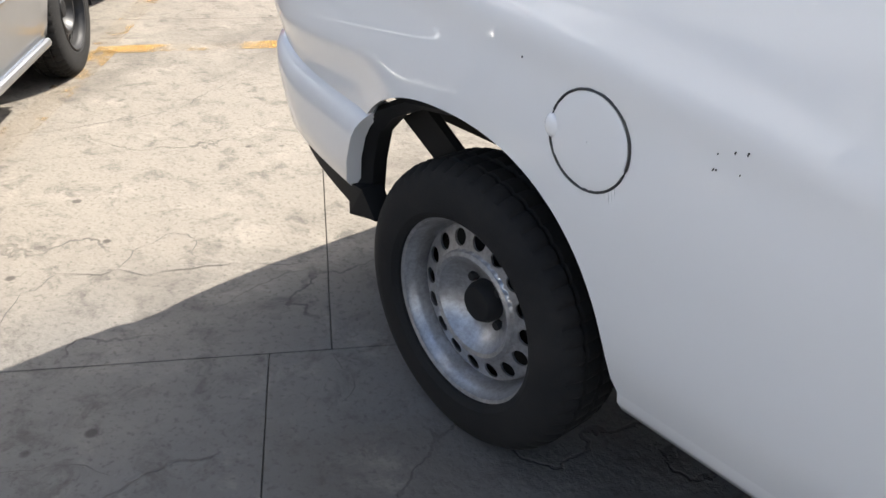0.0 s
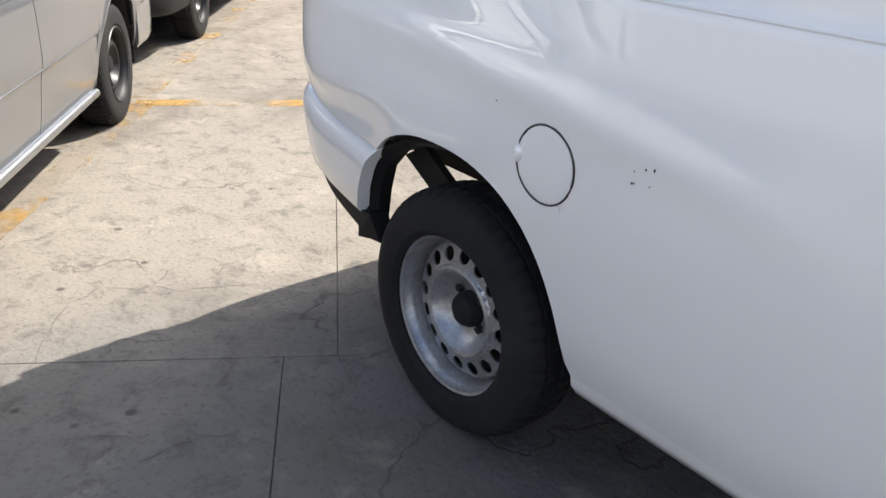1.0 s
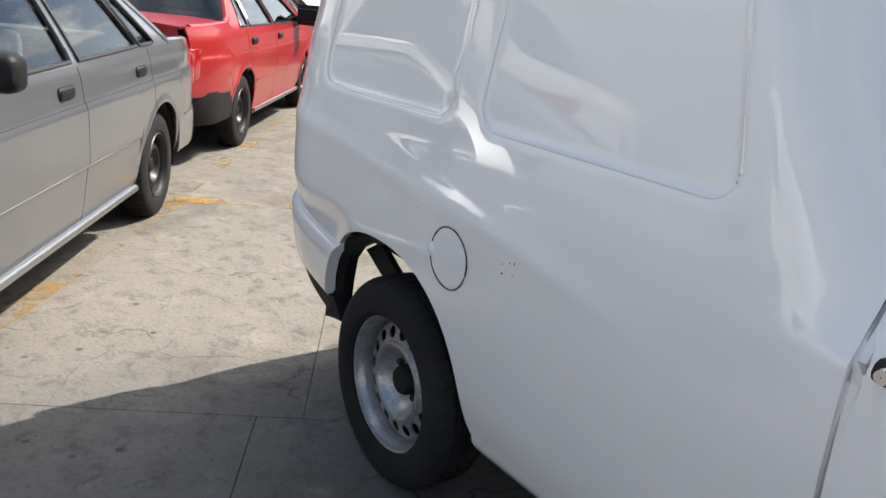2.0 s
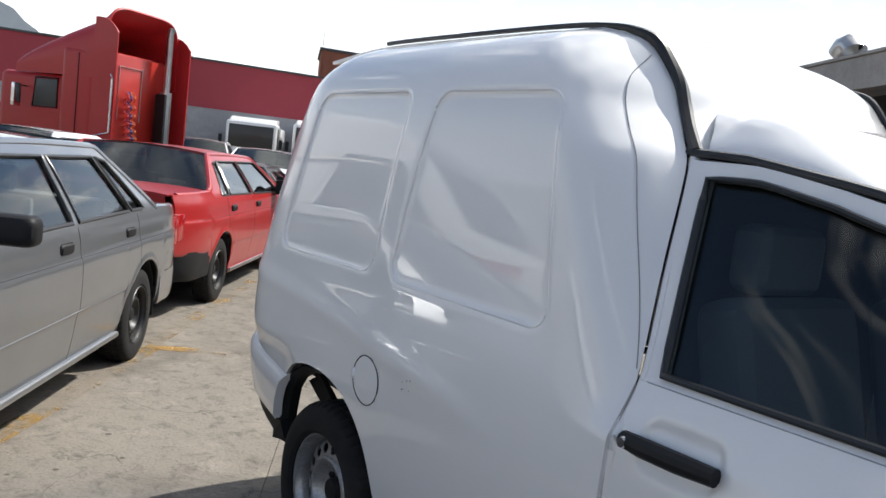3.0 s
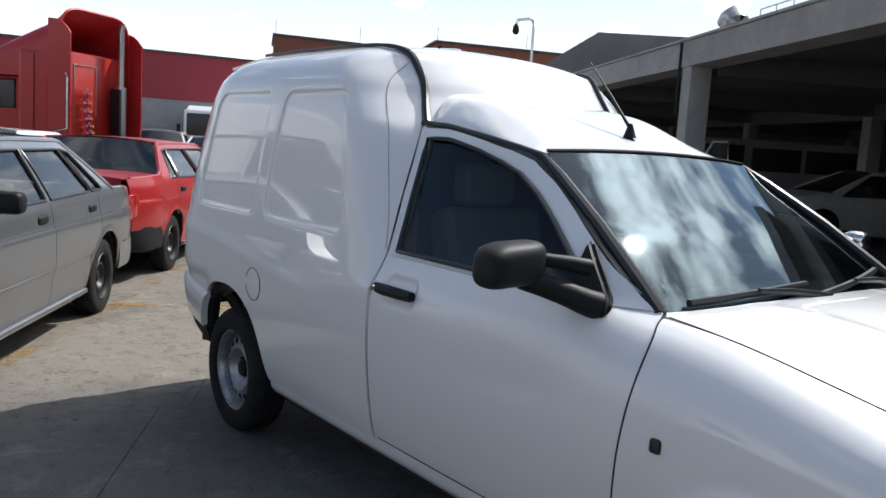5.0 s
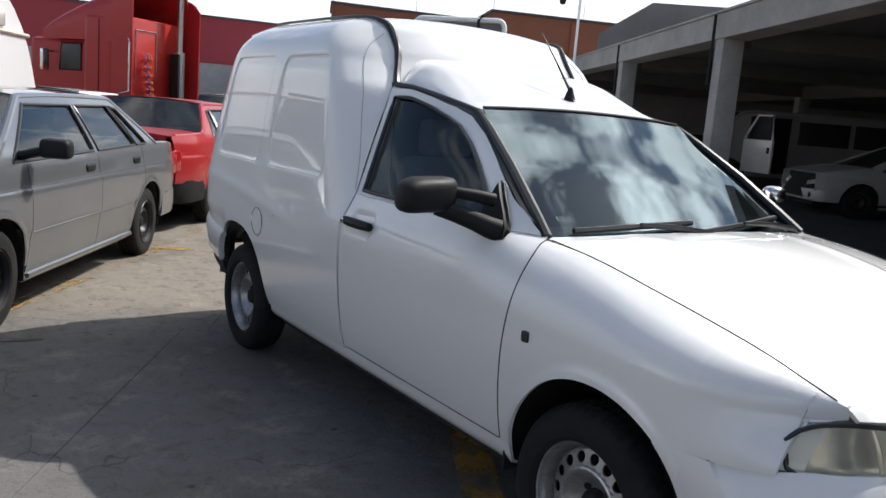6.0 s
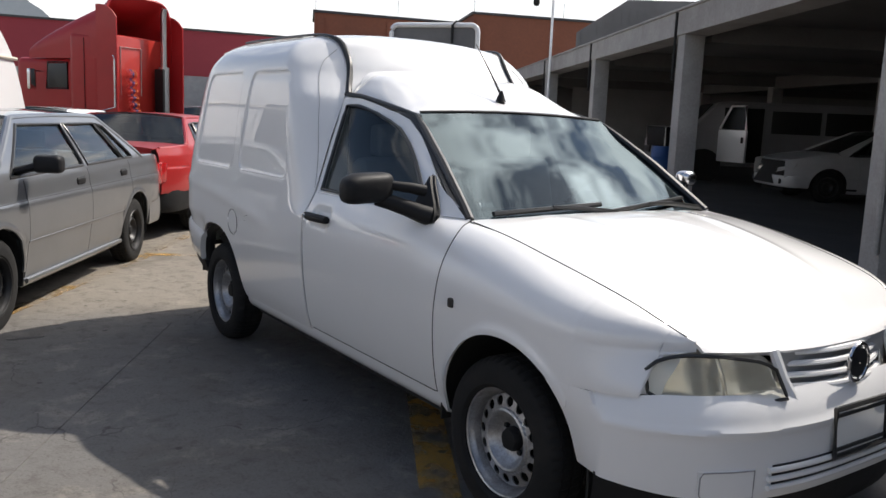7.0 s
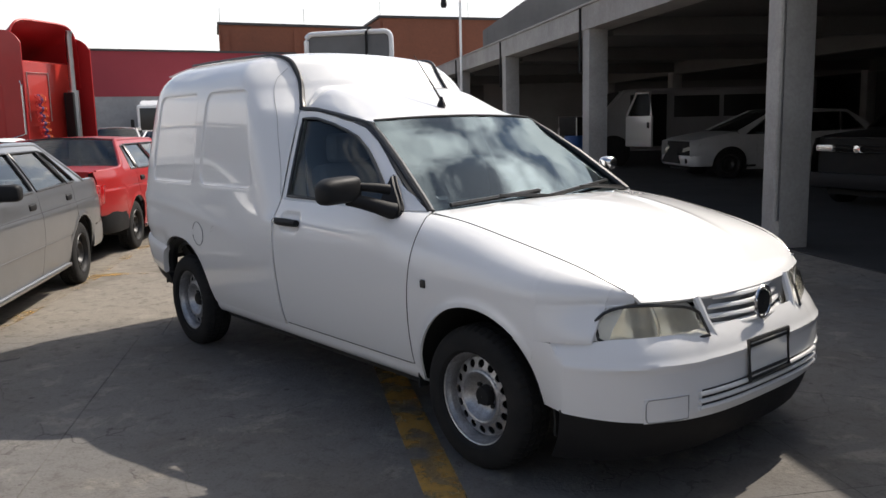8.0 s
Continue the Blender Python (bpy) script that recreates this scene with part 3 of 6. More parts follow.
        for i in range(len(loop)):
            (ax, az), (bx, bz) = loop[i], loop[(i + 1) % len(loop)]
            m = max(1, int(math.hypot(bx - ax, bz - az) / 0.03))
            full += [(ax + (bx - ax) * j / m, az + (bz - az) * j / m) for j in range(m)]
        pts = []
        for x, z in full:
            t = (x - x0) / (x1 - x0)
            x += (k0 * (1 - t) + k1 * t) * (z - 1.0)
            pts.append((x, box_side(x, z)[1] + 0.0022, z))
        part("panel_bead", tube(pts, 0.0042, 8, closed=True), M_WHITE, van)
    # return of the box into the door opening
    for s in (-1, 1):
        jamb = []
        for z in lin(0.35, 1.40, 40):
            x = box_front(z) if z > 0.9 else 1.178
            jamb.append((x + 0.004, s * (-box_side(x - 0.003, z)[1] - 0.019), z))
        part("door_jamb", tube(jamb, 0.013, 8), M_WHITE, van)
    # seam on the box's front corner
    for s in (-1, 1):
        line = []
        for z in lin(0.985, 1.648, 44):
            x = box_front(z) - curve_at(z, (0.985, 0.008), (1.12, 0.024), (1.3, 0.046), (1.48, 0.054), (1.58, 0.044), (1.65, 0.012))
            p = box_side(x, z)
            line.append((p[0] + 0.001, s * (-p[1]) + s * 0.0005, z))
        part("panel_seam", tube(line, 0.0013, 6), M_SEAM, van)
    build_van_doors(van)
    build_van_front(van)
    build_van_rear(van)
    build_van_cab(van)
    for x in (REAR_AXLE, FRONT_AXLE):
        for s in (-1, 1):
            wheel(van, x, s * 0.722, 0.289, s, r=0.283, w=0.172, ri=0.183, deep=0.014)
    settle(van)
    return van


OUTER = ((1.186, 0.967), (1.130, 1.19), (1.078, 1.395), (1.24, 1.392), (1.417, 1.378), (1.54, 1.360), (1.64, 1.332), (1.75, 1.268), (1.92, 1.145), (2.08, 1.045), (2.222, 0.967), (1.72, 0.967))
INNER = ((1.226, 0.985), (1.180, 1.18), (1.140, 1.358), (1.26, 1.360), (1.417, 1.344), (1.52, 1.322), (1.61, 1.290), (1.71, 1.228), (1.86, 1.118), (1.99, 1.030), (2.085, 0.985), (1.66, 0.983))


def loop_points(keys, n=4):
    out = []
    for k in range(len(keys)):
        a, b = keys[k], keys[(k + 1) % len(keys)]
        out += [(a[0] + (b[0] - a[0]) * i / n, a[1] + (b[1] - a[1]) * i / n) for i in range(n)]
    return out


def flush(x, z, w):
    """Half width of the door skin, easing into the wing's shape towards its front edge."""
    k = sstep(2.0, 2.24, x) * sstep(0.70, 0.74, z)
    return w + (-wing_side(max(x, 2.2), min(z, seam_z(max(x, 2.2))))[1] - w) * k


def build_van_doors(van):
    for s in (-1, 1):
        door = new("front_door")
        door.parent = van

        def skin(u, v, s=s):
            z = 0.347 + (0.966 - 0.347) * v
            x = 1.1825 + (door_front(z) - 0.003 - 1.1825) * u
            w = door_w(z)
            w -= 0.012 * sstep(0.012, -0.012, math.hypot(max(0, abs(x - 1.325) - 0.055), max(0, abs(z - 0.868) - 0.012)) - 0.03) if s < 0 and u < 0.4 else 0
            return (x, s * flush(x, z, w), z)
        part("door_skin", sheet(skin, lin(0, 0.25, 50) + lin(0.26, 1, 40), lin(0, 1, 60), (0, s, 0), 0.02), M_WHITE, door)
        o, i = loop_points(OUTER), loop_points(INNER)
        n = len(o)

        def ring(k, v, s=s):
            a, b = o[k % n], i[k % n]
            x, z = a[0] + (b[0] - a[0]) * v, a[1] + (b[1] - a[1]) * v
            return (x, s * (frame_y(x, z) - 0.006 * v), z)
        part("window_frame", sheet(ring, range(n + 1), lin(0, 1, 4), (0, s, 0.4), 0.02), M_WHITE, door)
        part("window_seal", tube([(x, s * (frame_y(x, z) + 0.001), z) for x, z in i], 0.0095, 8, closed=True, flat=0.8), M_SATIN, door, "black rubber window seal")
        top = loop_points(INNER[2:11], 4)[:33]

        def pane(u, v, s=s):
            a = top[u]
            t = u / 32
            bx, bz = 1.226 + (2.085 - 1.226) * t, 0.985
            x, z = bx + (a[0] - bx) * v, bz + (a[1] - bz) * v
            return (x, s * (frame_y(x, z) - 0.010), z)
        g = part("window_pane", sheet(pane, range(33), lin(0, 1, 10), (0, s, 0.4), 0.003), M_WIN, door, "dark tinted side window")
        g.visible_shadow = False
        # handle with its lock barrel
        h = new("door_handle")
        h.parent = door
        bm = tube([(1.212, s * 0.842, 0.868), (1.26, s * 0.848, 0.868), (1.34, s * 0.848, 0.868), (1.415, s * 0.842, 0.868)], lambda t: 0.017 + 0.003 * math.sin(math.pi * t), 10, flat=0.95)
        part("grip", bm, M_BLACK, h, "black plastic pull handle")
        part("lock", lathe([(0.001, s * 0.866), (0.0095, s * 0.866), (0.011, s * 0.858)], 16, at=(1.226, 0, 0.868)), M_CHROME, h)
        # mirror
        m = new("door_mirror")
        m.parent = door
        shell = bmesh.new()
        bmesh.ops.create_uvsphere(shell, u_segments=28, v_segments=16, radius=1.0)
        for v in shell.verts:
            c = v.co
            e = lambda a, p: math.copysign(abs(a) ** p, a)
            if s > 0:
                v.co = Vector((1.99 + 0.045 * e(c.x, 0.8), 0.80 + 0.045 * e(c.y, 0.7), 1.085 + 0.036 * e(c.z, 0.75)))
                continue
            v.co = Vector((1.985 + 0.060 * e(c.x, 0.75) + 0.02 * c.y, s * (0.968 + 0.112 * e(c.y, 0.55)), 1.060 + 0.055 * e(c.z, 0.6) - 0.010 * c.y))
        bmesh.ops.recalc_face_normals(shell, faces=shell.faces)
        part("mirror_housing", shell, M_BLACK if s < 0 else M_CHROME, m, "large black plastic mirror housing" if s < 0 else "small bright mirror housing")
        if s < 0:
            part("mirror_arm", tube([(1.99, s * 0.91, 1.075), (2.015, s * 0.86, 1.068), (2.035, s * 0.81, 1.062), (2.05, s * 0.755, 1.052)], lambda t: 0.016 + 0.006 * t, 16), M_BLACK, m)
            part("mirror_arm", tube([(1.985, s * 0.93, 1.022), (2.015, s * 0.88, 1.008), (2.05, s * 0.83, 0.990), (2.08, s * 0.79, 0.972), (2.095, s * 0.76, 0.962)], lambda t: 0.026 + 0.010 * t, 16), M_BLACK, m)
        else:
            part("mirror_arm", tube([(2.0, 0.79, 1.06), (2.03, 0.745, 1.03)], 0.014, 8), M_BLACK, m)
        foot = [(2.00, 0.985), (1.985, 1.05), (1.975, 1.105), (1.99, 1.112), (2.03, 1.075), (2.085, 1.02), (2.125, 0.975), (2.135, 0.950), (2.125, 0.932), (2.10, 0.926), (2.03, 0.958)]
        part("mirror_foot", prism([(x, s * (frame_y(x, max(z, 0.97)) + (0.004 if z > 0.95 else 0.03)), z) for x, z in foot], (0, s * 0.026, 0), bevel=0.010), M_BLACK, m)
        if s < 0:
            part("mirror_glass", block(1.930, 1.932, s * 0.962 - 0.066, s * 0.962 + 0.066, 1.026, 1.094, 0.0008), M_CHROME, m, "mirror glass")
        gap = [(door_front(z), s * (flush(door_front(z), z, door_w(z)) - 0.001), z) for z in lin(0.962, 0.352, 40)]
        gap += [(x, s * (door_w(0.349) - 0.001), 0.349) for x in lin(2.22, 1.20, 30)]
        part("door_gap", tube(gap, 0.0028, 6), M_SATIN, van)
        part("door_gap", tube([(1.1795, s * (door_w(z) + 0.001), z) for z in lin(0.352, 0.955, 30)], 0.0016, 6), M_SEAM, van)
        part("side_repeater", block(2.352, 2.382, s * 0.838 - 0.012, s * 0.838 + 0.012, 0.688, 0.722, 0.008), M_RIMDARK, van, "small smoked side indicator")


def build_van_front(van):
    for s in (-1, 1):
        us = [2.262] + lin(2.268, 2.27, 2) + [2.28] + [2.645 - 0.348 * math.cos(a) for a in lin(0.02, math.pi / 2, 22)] + [2.645 + 0.347 * math.sin(a) for a in lin(0.06, math.pi / 2 - 0.57, 16)] + lin(2.945, 3.117, 13) + lin(3.119, 3.172, 8)

        def skin(u, v, s=s):
            lo = wing_low(u)
            hi = seam_z(u)
            z = lo + (hi - lo) * (1 - (1 - v) ** 2.4)
            x = u
            f = door_front(z) + 0.003
            if x < 2.40:
                x = f + (u - 2.262) * (2.40 - f) / (2.40 - 2.262)
            if z > 0.60 and x > 3.0:
                x = min(x, 3.19)
            p = wing_side(x, z)
            return (p[0], -p[1], p[2]) if s > 0 else p
        part("wing", sheet(skin, us, lin(0, 1, 54), (0, s, 0.2), 0.010), M_WHITE, van)
        part("wheel_liner", sheet(lambda u, v, s=s: (2.62 + 0.375 * math.cos(u), s * (0.40 + 0.375 * v), 0.285 + 0.375 * math.sin(u)), lin(-0.1, math.pi + 0.1, 26), lin(0, 1, 4), (0, 0, -1), 0.008), M_DEEP, van)
        part("liner_wall", block(2.22, 3.02, s * 0.40 - 0.01, s * 0.40 + 0.01, 0.18, 0.68), M_DEEP, van)
    part("bonnet", sheet(bonnet_grid, lin(0, 1, 60), lin(-1, 1, 61), (0, 0, 1), 0.012), M_WHITE, van)
    for s in (-1, 1):
        part("bonnet_gap", tube([(x, s * (seam_y(x) + 0.001), seam_z(x) + 0.0005) for x in lin(2.25, 3.15, 36)], 0.0022, 6), M_SATIN, van)
    part("cowl", sheet(lambda u, v: (2.185 + 0.10 * (1 - u * u) + 0.08 * v, u * 0.66, 0.957 - 0.012 * v - 0.006), lin(-1, 1, 21), lin(0, 1, 4), (0, 0, 1), 0.01), M_BLACK, van, "black ventilated cowl")
    scr = part("windscreen", sheet(lambda q, t: (1.652 + 0.03 * (1 - q * q) + (2.215 + 0.085 * (1 - q * q) - 1.652 - 0.03 * (1 - q * q)) * t, q * (0.532 + (0.660 - 0.532) * t), 1.362 + 0.016 * (1 - q * q) + (0.955 - 1.362 - 0.016 * (1 - q * q)) * t - 0.006 * math.sin(math.pi * t)), lin(-1, 1, 33), lin(0, 1, 20), (1, 0, 1), 0.005), M_SCREEN, van, "windscreen mirroring bright clouds")
    scr.visible_shadow = False
    part("screen_seal", tube([(1.648 + 0.03 * (1 - q * q), q * 0.53, 1.367 + 0.016 * (1 - q * q)) for q in lin(-1, 1, 25)], 0.006, 6), M_SATIN, van)
    part("screen_band", sheet(lambda q, t: (1.652 + 0.03 * (1 - q * q) + (0.563 + 0.055 * (1 - q * q)) * t - 0.004, q * (0.530 + 0.128 * t), 1.362 + 0.016 * (1 - q * q) + (-0.407 - 0.016 * (1 - q * q)) * t - 0.012), lin(-1, 1, 33), lin(0.90, 1.0, 5), (1, 0, 1), 0.003), M_DASH, van, "black band along the foot of the windscreen")
    # two wiper blades lying on the foot of the glass
    def on_glass(q, t, lift):
        x0, x1 = 1.652 + 0.03 * (1 - q * q), 2.215 + 0.085 * (1 - q * q)
        z0 = 1.362 + 0.016 * (1 - q * q)
        return (x0 + (x1 - x0) * t + 0.6 * lift, q * (0.532 + 0.128 * t), z0 + (0.955 - z0) * t + 0.8 * lift)
    for q0, q1, t0, t1 in ((-0.86, -0.06, 0.965, 0.905), (-0.10, 0.84, 0.975, 0.885)):
        w = new("wiper")
        w.parent = van
        part("blade", tube([on_glass(q0 + (q1 - q0) * k / 10, t0 + (t1 - t0) * k / 10, 0.014 + 0.004 * math.sin(math.pi * k / 10)) for k in range(11)], 0.0115, 6, flat=0.9), M_SATIN, w)
        m_ = (q0 + q1) / 2
        part("arm", tube([on_glass(m_, (t0 + t1) / 2, 0.026), on_glass((m_ + q1) / 2, (t0 + t1) / 2 + 0.02, 0.030), on_glass(q1 + 0.06, 0.985, 0.022), on_glass(q1 + 0.09, 1.01, 0.006)], lambda t: 0.008 + 0.007 * t, 6), M_SATIN, w, "black wiper arm")
    part("aerial_foot", lathe([(0.001, 0.052), (0.007, 0.05), (0.022, 0.008), (0.026, 0.0)], 14, "z", at=(1.525, 0, 1.432)), M_BLACK, van)
    part("aerial", tube([(1.52, 0, 1.47), (1.43, 0, 1.57), (1.31, 0, 1.70)], lambda t: 0.0065 - 0.0045 * t, 6), M_BLACK, van, "thin raked roof aerial")

    # bumper in one bent shell: section steps from the lip up to the lamps
    def bump(u, v):
        if abs(u) > 1:
            t = (abs(u) - 1) / 0.3
            z = 0.345 + (0.577 - 0.345) * v
            xa = 2.645 + 0.325 * max(0.0, 1 - (max(0.0, z - 0.275) / 0.380) ** 2.1) ** (1 / 2.1) + 0.004 - 0.028 * (0.577 - z) / 0.232
            x = front_skin(0.79, z) + (xa - front_skin(0.79, z)) * t
            return (x, math.copysign(0.79 * (1 - t) - wing_side(xa, z)[1] * t, u), z)
        y = bumper_path(u)
        zb = 0.306 + 0.039 * (abs(y) / 0.79) ** 4
        z = zb + (0.600 - zb) * v
        x = front_skin(y, z)
        if abs(y) > 0.40:
            z2 = zb + (0.595 - 0.018 * sstep(0.66, 0.78, abs(y)) - zb) * v
            z = z2
        x += 0.008 * math.exp(-(((z - 0.505) / 0.012) ** 2))
        y *= 1 - 0.012 * sstep(0.5, 0.6, z)
        return (x, y, z)
    part("front_bumper", sheet(bump, lin(-1.3, -1.04, 8) + lin(-1, 1, 121) + lin(1.04, 1.3, 8), lin(0, 1, 30), (1, 0, 0), 0.012), M_WHITE, van)
    part("bumper_lip", sheet(lambda u, v: (front_skin(bumper_path(u), 0.30) - 0.012 - 0.05 * v * v, bumper_path(u) * (1 - 0.02 * v), 0.352 - 0.182 * v), lin(-1, 1, 81), lin(0, 1, 6), (1, 0, -0.3), 0.012), M_BLACK, van, "black lower bumper lip")
    part("bumper_shelf", sheet(lambda u, v: (front_skin(bumper_path(u), 0.585) - 0.004 - 0.10 * v, bumper_path(u) * (0.985 - 0.06 * v), 0.575 + 0.004 * v), lin(-1, 1, 61), lin(0, 1, 4), (0, 0, 1), 0.006), M_WHITE, van)
    # lower intake slats and blank lamp covers
    part("intake", sheet(lambda y, v: (front_skin(y, 0.36) + 0.003, y, 0.335 + 0.070 * v), lin(-0.40, 0.40, 25), lin(0, 1, 3), (1, 0, 0), 0.004), M_RIMDARK, van)
    for k in range(3):
        part("intake_slat", tube([(front_skin(y, 0.34) + 0.008, y, 0.344 + 0.025 * k) for y in lin(-0.42, 0.42, 25)], 0.0085, 8, flat=1.0), M_WHITE, van)
    for s in (-1, 1):
        part("lamp_cover", sheet(lambda y, v, s=s: (front_skin(y, 0.33) + 0.005, s * y, 0.318 + 0.082 * v), lin(0.46, 0.62, 12), lin(0, 1, 6), (1, 0, 0), 0.006), M_WHITE, van)
        ring_ = [(0.465 + 0.15 * a, 0.320 + 0.078 * b) for a, b in ((0, 0), (0.25, 0), (0.5, 0), (0.75, 0), (0.95, 0.02), (1, 0.2), (1, 0.8), (0.95, 0.98), (0.75, 1), (0.5, 1), (0.25, 1), (0, 1), (0, 0.5))]
        part("cover_groove", tube([(front_skin(y, 0.33) + 0.0055, s * y, z) for y, z in ring_], 0.0022, 6, closed=True), M_SEAM, van)
    # number plate in its frame
    p = new("number_plate")
    p.parent = van
    p.matrix_basis = pose(3.386, -0.022, 0.466, 0, -4, 0)
    part("plate_frame", tube([(0, a, b) for a, b in ((-0.142, -0.069), (0.142, -0.069), (0.142, 0.069), (-0.142, 0.069))], 0.009, 6, closed=True), M_SATIN, p)
    part("plate", block(-0.008, -0.002, -0.138, 0.138, -0.065, 0.065, 0.002), M_PAPER, p, "pale blank number plate")
    part("plate_bar", block(-0.003, 0.003, -0.135, 0.135, 0.044, 0.054), M_SATIN, p)
    part("plate_bar", block(-0.003, 0.003, -0.135, 0.135, -0.054, -0.044), M_SATIN, p)
    # grille: frame, bars, round emblem
    g = new("grille")
    g.parent = van
    part("grille_back", block(3.250, 3.262, -0.305, 0.305, 0.565, 0.70), M_SEAM, g)
    for k in range(4):
        z = 0.588 + 0.031 * k
        part("grille_bar", tube([(3.325 - 0.012 * k - 0.30 * (y / 0.6) ** 2, y, z) for y in lin(-0.305, 0.305, 17)], 0.0125, 8, flat=0.75), M_WHITE, g)
    for s in (-1, 1):
        part("grille_side", tube([(3.255, s * 0.315, 0.70), (3.29, s * 0.305, 0.62), (3.315, s * 0.285, 0.565)], 0.016, 8), M_WHITE, g)
    part("emblem", lathe([(0.001, 0.022), (0.045, 0.020), (0.048, 0.012)], 32, "x", at=(3.325, 0, 0.645)), M_SATIN, g, "round dark emblem disc")
    part("emblem_ring", tube([(3.342, 0.052 * math.cos(a), 0.645 + 0.058 * math.sin(a)) for a in lin(0, 2 * math.pi, 33)[:-1]], 0.007, 8, closed=True), M_CHROME, g)
    # headlamps
    for s in (-1, 1):
        h = new("headlamp")
        h.parent = van

        def lens(u, v, s=s, inset=0.0):
            lo = Vector((3.125 + 0.200 * max(u, 0.0) ** 0.75, -(0.690 - 0.360 * u), 0.575 - 0.014 * math.sin(math.pi * min(1, max(0, u) ** 0.8)) + 0.004 * u))
            hi = Vector((3.100 + 0.183 * max(u, 0.0) ** 0.8, -(0.690 - 0.340 * u), 0.676 + 0.022 * math.sin(math.pi * min(1, max(0, u) ** 0.7)) - 0.004 * u))
            k = 0.60 + 0.40 * (1 - (1 - min(1.0, max(0.0, u) / 0.22)) ** 2) ** 0.5
            k *= 1 - 0.18 * max(0.0, (u - 0.86) / 0.14) ** 2
            p = lo.lerp(hi, 0.47 + (v - 0.47) * k if u < 0.5 else v * k)
            b = 0.022 * max(0.0, math.sin(math.pi * u)) * max(0.0, math.sin(math.pi * v)) ** 0.8 - inset
            p += Vector((0.8, -0.6, 0.1)) * b
            return p if s < 0 else flip(p)
        ln = part("lens", sheet(lens, lin(0, 1, 30), lin(0, 1, 14), (1, 0.5 * s, 0), 0.004), M_LENS, h, "slightly yellowed clear lamp lens")
        ln.visible_shadow = False
        part("reflector", sheet(lambda u, v: lens(u, v, s, 0.034 + 0.022 * math.sin(math.pi * v) * math.sin(math.pi * u) + 0.006 * math.sin(5 * math.pi * u)), lin(0.02, 0.98, 36), lin(0.03, 0.97, 14), (1, 0.5 * s, 0), 0.004), M_REFL, h)
        part("lamp_back", sheet(lambda u, v: lens(u, v, s, 0.062), lin(-0.1, 1.12, 20), lin(-0.15, 1.25, 10), (1, 0.5 * s, 0), 0.004), M_REFL, h)
        part("wing_return", sheet(lambda u, v, s=s: (3.07 + 0.075 * u, -s * (wing_side(3.07 + 0.075 * u, 0.585 + 0.13 * v)[1] + 0.036), 0.585 + 0.13 * v), lin(0, 1, 6), lin(0, 1, 6), (1, s, 0), 0.004), M_WHITE, van)
        part("lamp_divider", tube([lens(0.53, v, s, 0.022) for v in lin(0.03, 0.97, 8)], 0.006, 6), M_REFL, h)
        rim = [lens(u, 0) for u in lin(0, 1, 16)] + [lens(1, v) for v in lin(0.15, 0.85, 5)] + [lens(u, 1) for u in lin(1, 0, 16)] + [lens(0, v) for v in lin(0.85, 0.15, 5)]
        part("lamp_gasket", tube(rim, 0.0055, 6, closed=True), M_SATIN, h)


def rear_path(u):
    """u -1..1 round the tail from the right arch to the left: x, y."""
    a = u * math.pi / 2
    y = 0.800 * math.copysign(abs(math.sin(a)) ** 0.58, u)
    x = -0.335 - 0.480 * abs(math.cos(a)) ** 0.58
    return x, y


